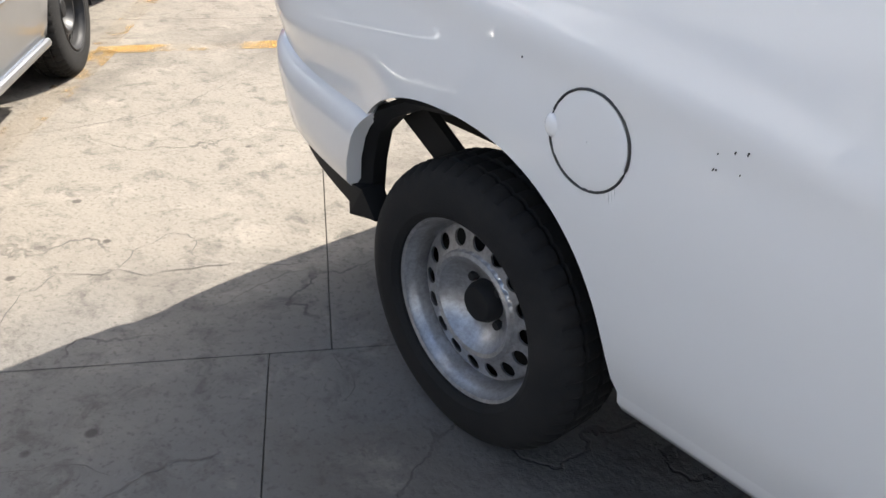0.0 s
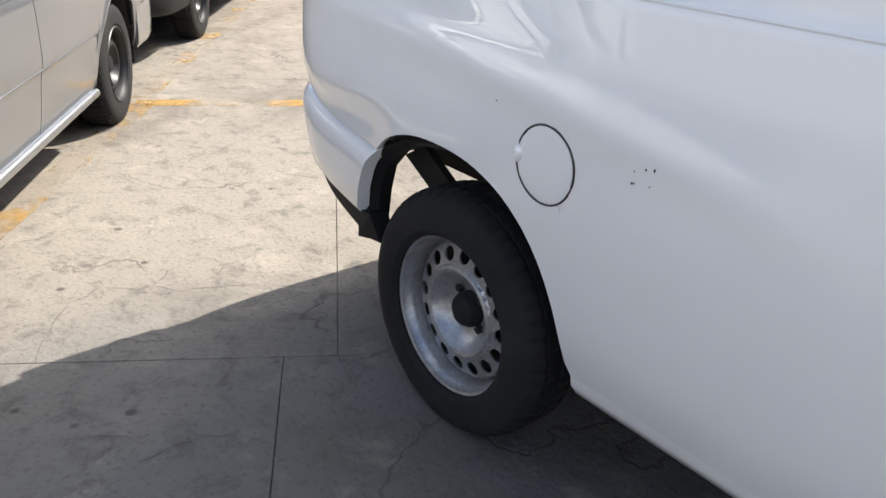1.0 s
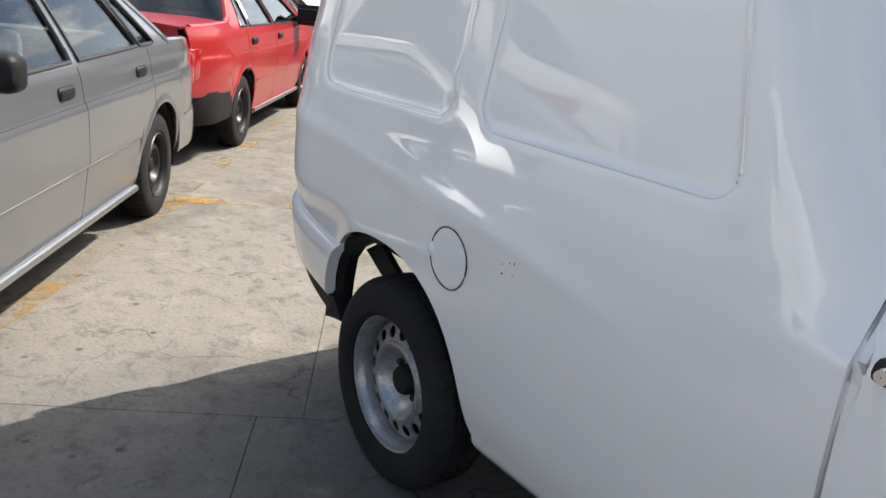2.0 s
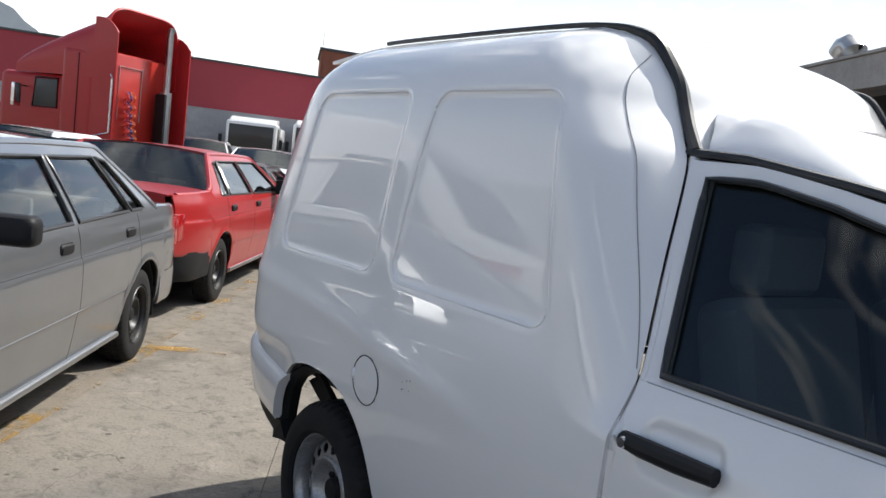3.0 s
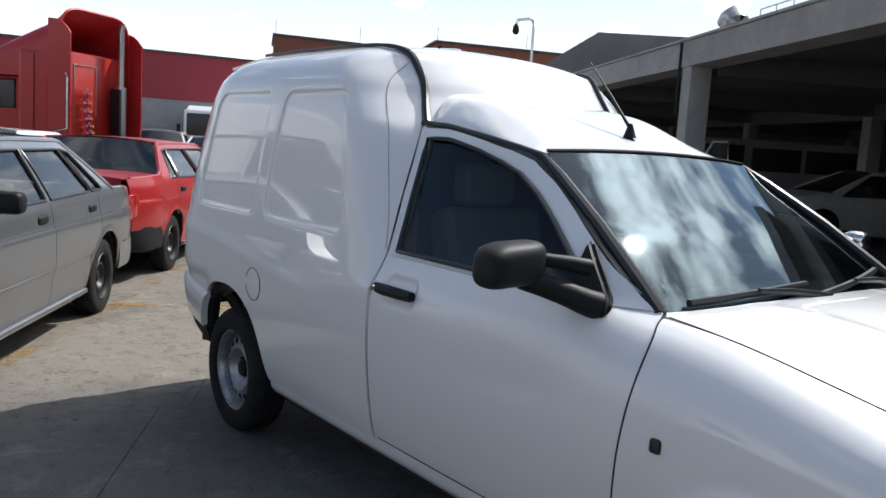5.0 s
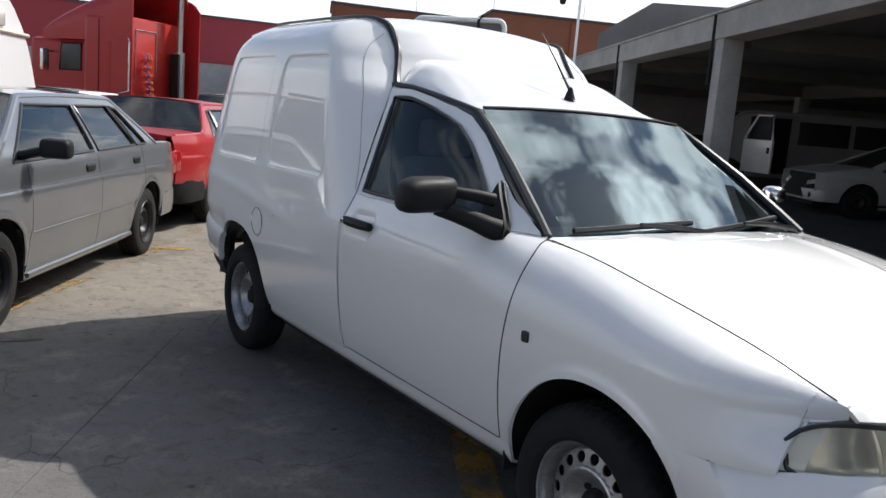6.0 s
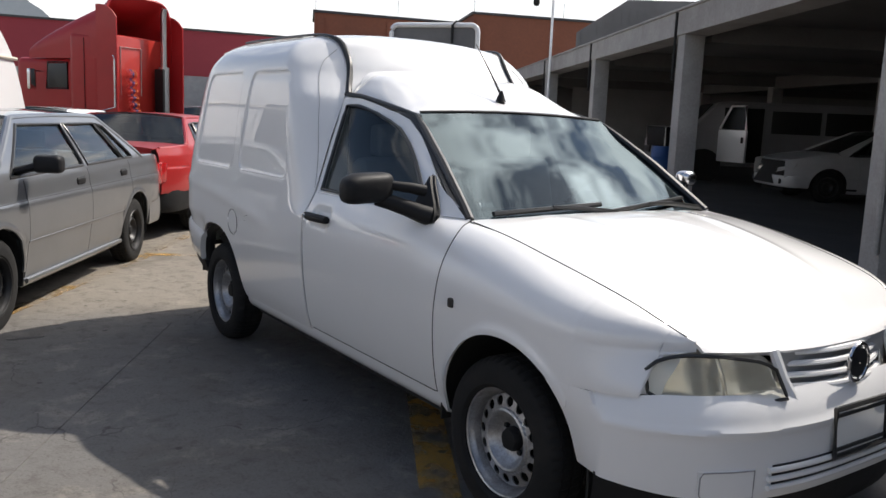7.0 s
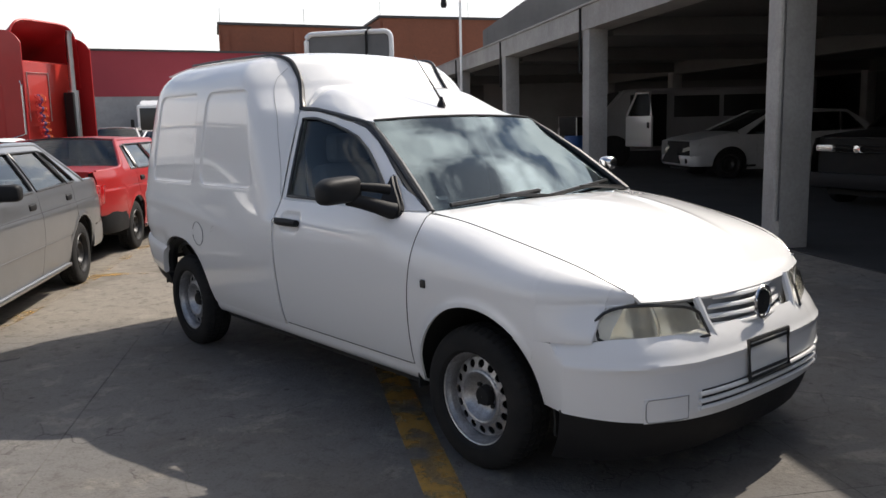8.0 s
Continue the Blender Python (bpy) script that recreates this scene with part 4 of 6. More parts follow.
def build_van_rear(van):
    sec = ((-0.022, 0.0), (-0.004, 0.10), (0.006, 0.34), (0.014, 0.60), (0.016, 0.74), (0.012, 0.83), (0.002, 0.91), (-0.012, 0.96), (-0.035, 1.0))

    def bump(u, v):
        x, y = rear_path(u)
        y *= 1.022
        o, f = sec[v]
        n = Vector((x + 0.5, y * 0.9, 0)).normalized() if abs(u) < 0.95 else Vector((0, math.copysign(1, u), 0))
        for _ in range(2):
            zb = 0.408 + 0.19 * min(0.28, max(0.0, -0.33 - x))
            z = zb + (bumper_top(x) - zb) * f
            x = rear_path(u)[0]
            x += sstep(-0.52, -0.335, x) * (arch_x(z) + 0.335)
        return (x + n.x * o, y + n.y * o, z)
    part("rear_bumper", sheet(bump, lin(-1, -0.9, 12) + lin(-0.88, 0.88, 81) + lin(0.9, 1, 12), range(9), (-1, 0, 0), 0.012), M_WHITE, van, "white wrap-round rear bumper")
    for u in (-1, 1):
        part("bumper_return", sheet(lambda v, w, u=u: (bump(u, v)[0] + 0.008 * w, bump(u, v)[1] * (1 - 0.036 * w), bump(u, v)[2]), range(9), (0, 0.5, 1), (1, 0, 0), 0.004), M_WHITE, van)
    part("bumper_lip", sheet(lambda u, v: (rear_path(u)[0] + 0.015, rear_path(u)[1] * 0.985, 0.412 + 0.19 * min(0.28, -0.335 - rear_path(u)[0]) - (0.058 - 0.032 * min(1.0, (-0.335 - rear_path(u)[0]) / 0.28)) * v), lin(-1, 1, 61), lin(0, 1, 3), (-1, 0, 0), 0.012), M_BLACK, van)
    for s in (-1, 1):
        # the flap of black liner behind the bumper's end, and a bent bracket
        arc = [(-0.315, 0.352), (-0.330, 0.41), (-0.318, 0.48), (-0.285, 0.552), (-0.220, 0.606), (-0.13, 0.650), (-0.01, 0.668)]
        part("arch_liner", sheet(lambda k, v, s=s: (arc[k][0] + 0.018 * (1 if v else 0) , s * ((0.788, 0.788, 0.790, 0.800, 0.815, 0.820, 0.820)[k] - 0.055 * v), arc[k][1] - 0.012 * (v > 0)), range(7), (0, 0.4, 1), (1, 0, -1), 0.012), M_BLACK, van)
        part("liner_end", prism([(-0.345, s * 0.80, 0.350), (-0.268, s * 0.79, 0.362), (-0.298, s * 0.80, 0.42), (-0.345, s * 0.80, 0.42)], (0, -s * 0.05, 0)), M_BLACK, van)
        part("bracket", prism([(-0.27, s * 0.72, 0.56), (-0.20, s * 0.72, 0.60), (-0.07, s * 0.70, 0.50), (-0.10, s * 0.70, 0.455), (-0.155, s * 0.70, 0.475)], (0, -s * 0.02, 0)), M_BLACK, van)
        part("liner_top", sheet(lambda u, v, s=s: (0.34 * math.cos(u), s * (0.52 + 0.24 * v), 0.285 + 0.352 * math.sin(u)), lin(0.30, 0.80, 10), lin(0, 1, 3), (0, 0, -1), 0.006), M_DEEP, van)
    part("chassis", block(-0.30, 2.25, -0.50, 0.50, 0.20, 0.34, 0.02), M_DEEP, van)
    part("chassis", block(0.36, 2.22, -0.72, 0.72, 0.235, 0.33, 0.02), M_DEEP, van)
    part("rear_axle", tube([(0, -0.66, 0.287), (0, 0.66, 0.287)], 0.035, 10), M_DEEP, van)
    part("engine_bay", block(3.0, 3.2, -0.62, 0.62, 0.22, 0.56), M_DEEP, van)
    part("front_axle", tube([(2.6, -0.66, 0.287), (2.6, 0.66, 0.287)], 0.03, 10), M_DEEP, van)
    part("floor_pan", block(-0.74, 2.2, -0.46, 0.46, 0.44, 0.60), M_DEEP, van)
    part("engine_bay", block(2.22, 3.10, -0.39, 0.39, 0.22, 0.62), M_DEEP, van)
    # round fuel flap with its finger tab
    f = new("fuel_flap")
    f.parent = van

    def disc(r, a):
        x, z = FLAP_X + r * math.cos(a), FLAP_Z + r * math.sin(a)
        return (x, box_side(x, z)[1] - 0.0015, z)
    part("flap", sheet(disc, lin(0.001, 0.0645, 8), lin(0, 2 * math.pi, 49), (0, -1, 0), 0.006), M_WHITE, f)
    part("flap_gap", tube([(FLAP_X + 0.0675 * math.cos(a), box_side(FLAP_X + 0.0675 * math.cos(a), FLAP_Z + 0.0675 * math.sin(a))[1] - 0.0022, FLAP_Z + 0.0675 * math.sin(a)) for a in lin(0, 2 * math.pi, 49)[:-1]], 0.0020, 6, closed=True), M_SATIN, f)
    tab = bmesh.new()
    bmesh.ops.create_uvsphere(tab, u_segments=16, v_segments=10, radius=0.015)
    for v in tab.verts:
        v.co = Vector((FLAP_X - 0.064 + v.co.x * 0.9, box_side(FLAP_X - 0.062, FLAP_Z)[1] + 0.002 + v.co.y * 0.55, FLAP_Z + 0.003 + v.co.z * 1.15))
    part("finger_tab", tab, M_WHITE, f)
    # small rust chips in the paint
    rng = random.Random(4)
    for cx, cz, n, spread in ((0.502, 0.772, 8, 0.022), (0.173, 0.805, 1, 0.0)):
        for k in range(n):
            x, z = cx + rng.uniform(-1, 1) * spread * 1.2, cz + rng.uniform(-1, 1) * spread
            y = box_side(x, z)[1]
            r = rng.uniform(0.0006, 0.0015)
            part("paint_chip", prism([(x + r * math.cos(a) * 0.8, y - 0.0004, z + r * 1.5 * math.sin(a)) for a in (0.3, 1.2, 2.4, 3.6, 4.9)], (0, -0.0012, 0)), M_DEEP, van, smooth=False)


def build_van_cab(van):
    for s in (-1, 1):
        seat = new("seat")
        seat.parent = van
        part("cushion", block(1.32, 1.82, s * 0.36 - 0.24, s * 0.36 + 0.24, 0.58, 0.74, 0.05, seg=3), M_SEAT, seat)
        part("backrest", block(1.22, 1.36, s * 0.36 - 0.23, s * 0.36 + 0.23, 0.70, 1.14, 0.06, seg=3, m=Matrix.Translation((1.3, 0, 0.7)) @ Matrix.Rotation(radians(-14), 4, "Y") @ Matrix.Translation((-1.3, 0, -0.7))), M_SEAT, seat)
        part("headrest", block(1.12, 1.22, s * 0.36 - 0.12, s * 0.36 + 0.12, 1.13, 1.28, 0.04, seg=3), M_SEAT, seat)
    part("dashboard", block(1.93, 2.2, -0.66, 0.66, 0.62, 0.955, 0.05, seg=3), M_DASH, van)
    w = new("steering_wheel")
    w.parent = van
    w.matrix_basis = pose(1.82, 0.36, 0.93, 0, -65, 0)
    part("wheel_rim", tube([(0.185 * math.cos(a), 0.185 * math.sin(a), 0) for a in lin(0, 2 * math.pi, 33)[:-1]], 0.014, 8, closed=True), M_DASH, w)
    part("spoke", tube([(0, -0.18, 0), (0, 0, -0.02), (0, 0.18, 0)], 0.022, 8), M_DASH, w)
    part("column", tube([(0, 0, -0.02), (0, 0, -0.25)], 0.03, 8), M_DASH, w)
    part("bulkhead", block(0.99, 1.01, -0.52, 0.52, 0.35, 1.40), mat("grey trim board", (0.10, 0.10, 0.105), 0.85, stain=0.3), van)
    part("headliner", sheet(lambda q, t: (lambda p: (p[0], p[1] * 0.97, p[2] - 0.03))(cab_roof(1.0 + 0.64 * t, q)), lin(-1, 1, 21), lin(0, 1, 8), (0, 0, -1), 0.005), mat("pale headlining", (0.30, 0.30, 0.29), 0.95), van)
    part("sticker", block(2.155, 2.157, -0.57, -0.51, 0.995, 1.02, m=Matrix.Translation((2.155, 0, 1)) @ Matrix.Rotation(radians(-54), 4, "Y") @ Matrix.Translation((-2.155, 0, -1))), M_PAPER, van, "small pale windscreen sticker")
    part("floor_well", block(1.04, 2.2, -0.74, 0.74, 0.32, 0.36), M_DEEP, van)


build_van()


# ---- other vehicles ----
def arch_cut(x, centres, r, z0, sill):
    for c in centres:
        q = abs(x - c) / r
        if q < 1:
            return max(sill, z0 + r * (1 - q * q) ** 0.5)
    return sill


def car(name, label, at, paint, hw=0.83, wb=2.43, xf=3.27, xr=-1.0, sill=0.20, belt=(0.86, 0.89), nose_z=0.70, tail_z=0.86, cowl=(2.38, 0.90), rf=(1.70, 1.265), rr=(0.02, 1.275), deck=(-0.40, 0.90), roof_y=0.56, bx=1.05, dfx=2.06, drx=0.10, r=0.285, ri=0.17, rim=None, bumper=None, group="", category="car", detail=True, mirror=None, lamps=(0.545, 0.675)):
    """A road car from its side profile: x forward from the rear axle."""
    c = thing(name, label, category, group, at)
    arches = (0.0, wb)
    za, ra = r, r + 0.055

    def plan(x):
        a = max(0.0, (x - (xf - 0.75)) / 0.75)
        b = max(0.0, ((xr + 0.6) - x) / 0.6)
        return 1 - 0.16 * a**2.4 - 0.15 * b**2.4

    def side(x, z, s):
        k = curve_at(z, (0.15, 0.91), (0.30, 0.955), (0.475, 0.988), (0.50, 0.999), (0.62, 1.003), (0.725, 0.999), (0.745, 0.987), (0.85, 0.968), (0.95, 0.925), (1.1, 0.89))
        k += 0.010 * math.exp(-((math.hypot(x, z - za) - ra - 0.012) / 0.018) ** 2) + 0.010 * math.exp(-((math.hypot(x - wb, z - za) - ra - 0.012) / 0.018) ** 2)
        return (x, s * hw * k * plan(x), z)

    def top(x):
        if x > cowl[0]:
            return cowl[1] - 0.02 + (nose_z - cowl[1] + 0.02) * ((x - cowl[0]) / (xf - cowl[0])) ** 1.3
        if x < deck[0]:
            return deck[1] + (tail_z - deck[1]) * ((deck[0] - x) / (deck[0] - xr)) ** 1.5
        t = (x - deck[0]) / (cowl[0] - deck[0])
        return belt[1] + (belt[0] - belt[1]) * t

    def xs(a, b):
        pts = {a, b}
        for q in arches:
            pts |= {q + ra * math.cos(t) for t in lin(0.0, math.pi, 17) if a < q + ra * math.cos(t) < b}
        pts |= {a + (b - a) * i / 10 for i in range(11)}
        return sorted(pts)

    for s in (-1, 1):
        for nm, a, b in (("front_wing", dfx + 0.003, xf - 0.05), ("front_door", bx + 0.003, dfx - 0.003), ("rear_door", drx + 0.003, bx - 0.003), ("rear_quarter", xr + 0.05, drx - 0.003)):
            if b - a < 0.05:
                continue

            def skin(u, v, s=s):
                lo = arch_cut(u, arches, ra, za, sill + 0.10 if not (dfx > u > drx) else sill + 0.05)
                lo = max(lo, 0.48 if (u > wb + ra or u < -ra) else 0)
                return side(u, lo + (top(u) - lo) * v, s)
            p = part(nm, sheet(skin, xs(a, b), lin(0, 1, 44), (0, s, 0), 0.012), paint, c)
            if detail and nm.endswith("door"):
                hx = a + 0.10
                part("door_handle", block(hx - 0.012, hx + 0.135, s * hw * 0.978 - 0.02, s * hw * 0.978 + 0.013, 0.772, 0.826, 0.022, seg=3), M_BLACK, p, "black door handle")
        part("sill", sheet(lambda u, v, s=s: (u, s * hw * (0.955 - 0.03 * v), sill + 0.05 - 0.05 * v), lin(ra + 0.02, wb - ra - 0.02, 10), lin(0, 1, 3), (0, s, 0), 0.02), paint, c)
        if detail:
            part("sill_strip", tube([(x, s * hw * 0.962, sill + 0.04) for x in lin(ra + 0.03, wb - ra - 0.03, 8)], 0.013, 8, flat=1.3), M_STEEL, c, "bright sill strip")
            part("side_moulding", tube([side(x, 0.490, s) for x in lin(ra + 0.02, wb - ra - 0.03, 20)], 0.004, 6), paint, c)
            # thin dark tube draws the shade line of the flank's groove
            part("side_moulding", tube([side(x, 0.742, s) for x in lin(xr + 0.3, xf - 0.4, 24)], 0.0022, 6), M_RIMDARK, c)
        # glasshouse: one pressed frame with openings, rounded pillars at its ends, panes in black seals
        def belt_y(x):
            return abs(side(x, top(x), 1)[1])

        def roofline(x):
            """Height of the frame's upper edge over x: screen pillar, roof rail, rear pillar."""
            if x > rf[0]:
                return rf[1] + (cowl[1] - rf[1]) * (x - rf[0]) / (cowl[0] - rf[0])
            if x < rr[0]:
                return rr[1] + (deck[1] - rr[1]) * (rr[0] - x) / (rr[0] - deck[0])
            return rf[1] + (rr[1] - rf[1]) * (rf[0] - x) / (rf[0] - rr[0]) + 0.012 * math.sin(math.pi * (x - rr[0]) / (rf[0] - rr[0]))

        def gy(x, z, s=s):
            zb = top(min(max(x, deck[0]), cowl[0]))
            t = max(0.0, min(1.0, (z - zb) / (rr[1] - zb)))
            return s * (belt_y(x) + (roof_y - belt_y(x)) * t**1.12)
        zt = min(rf[1], rr[1]) - 0.045
        qx = deck[0] + 0.34
        xd = max(drx + 0.06, qx + 0.14)
        slope = (rf[0] - cowl[0]) / (rf[1] - cowl[1])
        rise = (rr[0] - deck[0]) / (rr[1] - deck[1])
        panes = [[(bx + 0.045, top(bx) + 0.022), (bx + 0.005, zt), (cowl[0] + slope * (zt - cowl[1]) - 0.085, zt), (cowl[0] - 0.17, top(cowl[0]) + 0.022)]]
        if bx - qx > 0.3:
            panes.append([(xd + 0.025, top(xd) + 0.022), (deck[0] + rise * (zt - deck[1]) + 0.235, zt), (bx - 0.060, zt), (bx - 0.030, top(bx) + 0.022)])
            panes.append([(qx - 0.10, top(qx) + 0.022), (deck[0] + rise * (zt - 0.02 - deck[1]) + 0.10, zt - 0.02), (deck[0] + rise * (zt - deck[1]) + 0.195, zt), (xd - 0.015, top(xd) + 0.022)])

        def inside(x, z):
            for poly in panes:
                n = len(poly)
                turns = [(poly[(k + 1) % n][0] - poly[k][0]) * (z - poly[k][1]) - (poly[(k + 1) % n][1] - poly[k][1]) * (x - poly[k][0]) for k in range(n)]
                if all(t <= 0 for t in turns) or all(t >= 0 for t in turns):
                    return True
            return False
        bm = bmesh.new()
        gx = lin(deck[0], cowl[0], 190 if detail else 80)
        rows = 30 if detail else 14
        col = []
        for x in gx:
            z0, z1 = top(x) - 0.004, max(roofline(x), top(x))
            col.append([(x, z0 + (z1 - z0) * k / rows) for k in range(rows + 1)])
        vs = [[bm.verts.new((x, gy(x, z), z)) for x, z in c_] for c_ in col]
        for a_ in range(len(gx) - 1):
            for k in range(rows):
                mx_ = sum(col[p][q][0] for p in (a_, a_ + 1) for q in (k, k + 1)) / 4
                mz_ = sum(col[p][q][1] for p in (a_, a_ + 1) for q in (k, k + 1)) / 4
                if not inside(mx_, mz_):
                    f_ = (vs[a_][k], vs[a_ + 1][k], vs[a_ + 1][k + 1], vs[a_][k + 1])
                    bm.faces.new(f_ if s < 0 else f_[::-1])
        part("window_frame", bm, paint, c)
        edge = [(x, gy(x, roofline(x)) - s * 0.012, roofline(x) - 0.006) for x in lin(deck[0] - 0.01, cowl[0], 60)]
        part("roof_rail", tube(edge, lambda t: 0.020 + 0.006 * abs(2 * t - 1), 8), paint, c)
        for x0, x1, nm in ((deck[0], xr + 0.12, "boot_shoulder"), (cowl[0] - 0.02, xf - 0.25, "wing_shoulder")):
            if abs(x1 - x0) > 0.3:
                part(nm, tube([(x, s * (belt_y(x) - 0.030), top(x) - 0.022) for x in lin(x0, x1, 14)], 0.034, 10), paint, c)
        for poly in panes:
            full = []
            for k in range(4):
                (xa, za_), (xb, zb_) = poly[k], poly[(k + 1) % 4]
                full += [(xa + (xb - xa) * q / 6, za_ + (zb_ - za_) * q / 6) for q in range(6)]
            w = part("side_window", sheet(lambda u, v, p=poly: (lambda x, z: (x, gy(x, z) - s * 0.007, z))(p[0][0] + (p[3][0] - p[0][0]) * u + ((p[1][0] - p[0][0]) * (1 - u) + (p[2][0] - p[3][0]) * u) * v, p[0][1] + (p[3][1] - p[0][1]) * u + ((p[1][1] - p[0][1]) * (1 - u) + (p[2][1] - p[3][1]) * u) * v), lin(0, 1, 10), lin(0, 1, 8), (0, s, 0.3), 0.003), M_CARWIN, c)
            w.visible_shadow = False
            part("window_seal", tube([(x, gy(x, z) + s * 0.001, z) for x, z in full], 0.0105 if detail else 0.016, 6, closed=True), M_SATIN, w)
        if detail and (mirror is None or s == mirror or mirror == 0):
            m = new("door_mirror")
            m.parent = c
            part("housing", block(dfx - 0.11, dfx + 0.0, s * (hw + 0.02), s * (hw + 0.19), belt[0] + 0.045, belt[0] + 0.155, 0.04, seg=4), M_BLACK, m)
            part("stalk", tube([(dfx + 0.01, s * (hw - 0.08), belt[0] + 0.05), (dfx - 0.04, s * (hw + 0.06), belt[0] + 0.09)], 0.026, 8), M_BLACK, m)
        for x in arches:
            wheel(c, x, s * (hw - 0.105), r, s, r=r, w=0.165, ri=ri, rim_mat=rim or M_RIMDARK, cap=detail)
            part("wheel_liner", sheet(lambda u, v, s=s, x=x: (x + (ra + 0.01) * math.cos(u), s * (hw - 0.34 + 0.30 * v), za + (ra + 0.01) * math.sin(u)), lin(-0.2, math.pi + 0.2, 16), (0, 1), (0, 0, -1), 0.006), M_DEEP, c)
    crown = 0.035
    part("roof", sheet(lambda q, t: (rr[0] - 0.01 + (rf[0] - rr[0] + 0.02) * t, q * roof_y, rr[1] + (rf[1] - rr[1]) * t + crown * (1 - abs(q) ** 2.6) * (0.6 + 0.4 * math.sin(math.pi * t)) + 0.012 * math.sin(math.pi * t)), lin(-1, 1, 21), lin(0, 1, 13), (0, 0, 1), 0.02), paint, c)
    part("bonnet", sheet(lambda q, t: (lambda x: (x, q * hw * 0.90 * plan(x), top(x) + 0.028 * (1 - q * q) * (1 - 0.5 * t)))(cowl[0] + 0.02 + (xf - 0.08 - cowl[0] - 0.02) * t - 0.10 * q * q * t), lin(-1, 1, 15), lin(0, 1, 12), (0, 0, 1), 0.012), paint, c)
    if deck[0] - xr > 0.25:
        part("boot_lid", sheet(lambda q, t: (lambda x: (x, q * hw * 0.90 * plan(x), top(x) + 0.02 * (1 - q**4)))(deck[0] - 0.02 + (xr + 0.03 - deck[0] + 0.02) * t), lin(-1, 1, 13), lin(0, 1, 10), (0, 0, 1), 0.012), paint, c)
    for nm, a, b in (("windscreen", cowl, rf), ("rear_window", deck, rr)):
        g_ = part(nm, sheet(lambda q, t, a=a, b=b: (a[0] + (b[0] - a[0]) * t + (0.05 if nm == "windscreen" else -0.03) * (1 - q * q) * (1 - t), q * (hw * 0.88 + (roof_y - 0.01 - hw * 0.88) * t), a[1] + (b[1] - a[1]) * t + 0.03 * (1 - q * q) * t), lin(-1, 1, 13), lin(0, 1, 10), (a[0] - b[0], 0, 0.6), 0.004), M_CARWIN if nm == "windscreen" else M_REARWIN, c)
        g_.visible_shadow = False
        part("window_seal", tube([(a[0], q * hw * 0.88, a[1] + 0.005) for q in (-1, 1)], 0.012, 6, tube([(b[0], q * (roof_y - 0.01), b[1] + 0.03 * (1 - q * q)) for q in lin(-1, 1, 9)], 0.010, 6)), M_SATIN, c)
    part("tail_panel", sheet(lambda q, t: (xr + 0.03 - 0.03 * (1 - q * q), q * hw * 0.90 * plan(xr), 0.5 + (tail_z - 0.5) * t), lin(-1, 1, 11), lin(0, 1, 5), (-1, 0, 0), 0.012), paint, c)
    part("nose_panel", sheet(lambda q, t: (xf - 0.06 - 0.10 * q * q - 0.02 * t, q * hw * 0.84 * 0.98, 0.46 + (nose_z - 0.46) * t), lin(-1, 1, 11), lin(0, 1, 5), (1, 0, 0), 0.012), M_DEEP, c)
    for s in (-1, 1):
        part("tail_lamp", block(xr - 0.005, xr + 0.20, s * hw * 0.90 - 0.17 if s > 0 else s * hw * 0.90 - 0.01, s * hw * 0.90 + 0.01 if s > 0 else s * hw * 0.90 + 0.17, 0.60, 0.80, 0.02), M_LAMPRED, c, "red tail lamp")
        if lamps:
            part("headlamp", block(xf - 0.22, xf - 0.045, s * hw * 0.62 - 0.14, s * hw * 0.62 + 0.14, lamps[0], lamps[1], 0.025), M_REFL, c, "clear headlamp")
    bmat = bumper or M_BLACK
    for x0, sgn, nm in ((xf, 1, "front_bumper"), (xr, -1, "rear_bumper")):
        def bum(u, v, x0=x0, sgn=sgn):
            a = u * math.pi / 2
            y = hw * 0.985 * math.copysign(abs(math.sin(a)) ** 0.55, u)
            L = (xf - wb - ra - 0.02) if sgn > 0 else (-ra - 0.02 - xr)
            x = x0 - sgn * L + sgn * (L + 0.02) * abs(math.cos(a)) ** 0.42
            o, z = ((-0.04, 0.285), (0.0, 0.31), (0.014, 0.37), (0.014, 0.46), (-0.004, 0.505), (-0.05, 0.512))[v]
            return (x + sgn * o * abs(math.cos(a)), y * (1 + o * 0.3), z)
        part(nm, sheet(bum, lin(-1, 1, 33), range(6), (sgn, 0, 0), 0.012), bmat, c)
    part("number_plate", block(xr - 0.045, xr - 0.035, -0.15, 0.15, 0.56, 0.69, 0.003), M_PAPER, c, "blank pale number plate")
    part("underbody", block(xr + 0.12, xf - 0.15, -hw + 0.36, hw - 0.36, 0.20, 0.60), M_DEEP, c)
    part("underbody", block(ra + 0.05, wb - ra - 0.05, -hw + 0.07, hw - 0.07, 0.20, 0.40), M_DEEP, c)
    for s in (-1, 1):
        seat = new("seat")
        seat.parent = c
        part("backrest", block(0.98, 1.10, s * 0.36 - 0.22, s * 0.36 + 0.22, 0.55, 1.0, 0.04), M_SEAT, seat)
        part("headrest", block(0.95, 1.03, s * 0.36 - 0.12, s * 0.36 + 0.12, 1.01, 1.14, 0.03), M_SEAT, seat)
    part("rear_bench", block(0.02, 0.16, -0.58, 0.58, 0.5, 0.95, 0.04), M_SEAT, c)
    part("rear_shelf", block(deck[0] + 0.02, 0.1, -0.62, 0.62, deck[1] - 0.06, deck[1] - 0.035), M_DASH, c)
    part("dashboard", block(1.95, cowl[0], -0.66, 0.66, 0.6, cowl[1] - 0.02, 0.04), M_DASH, c)
    return c


def ground_pose(x, y, heading):
    return pose(x, y, 0, 0, 0, heading)


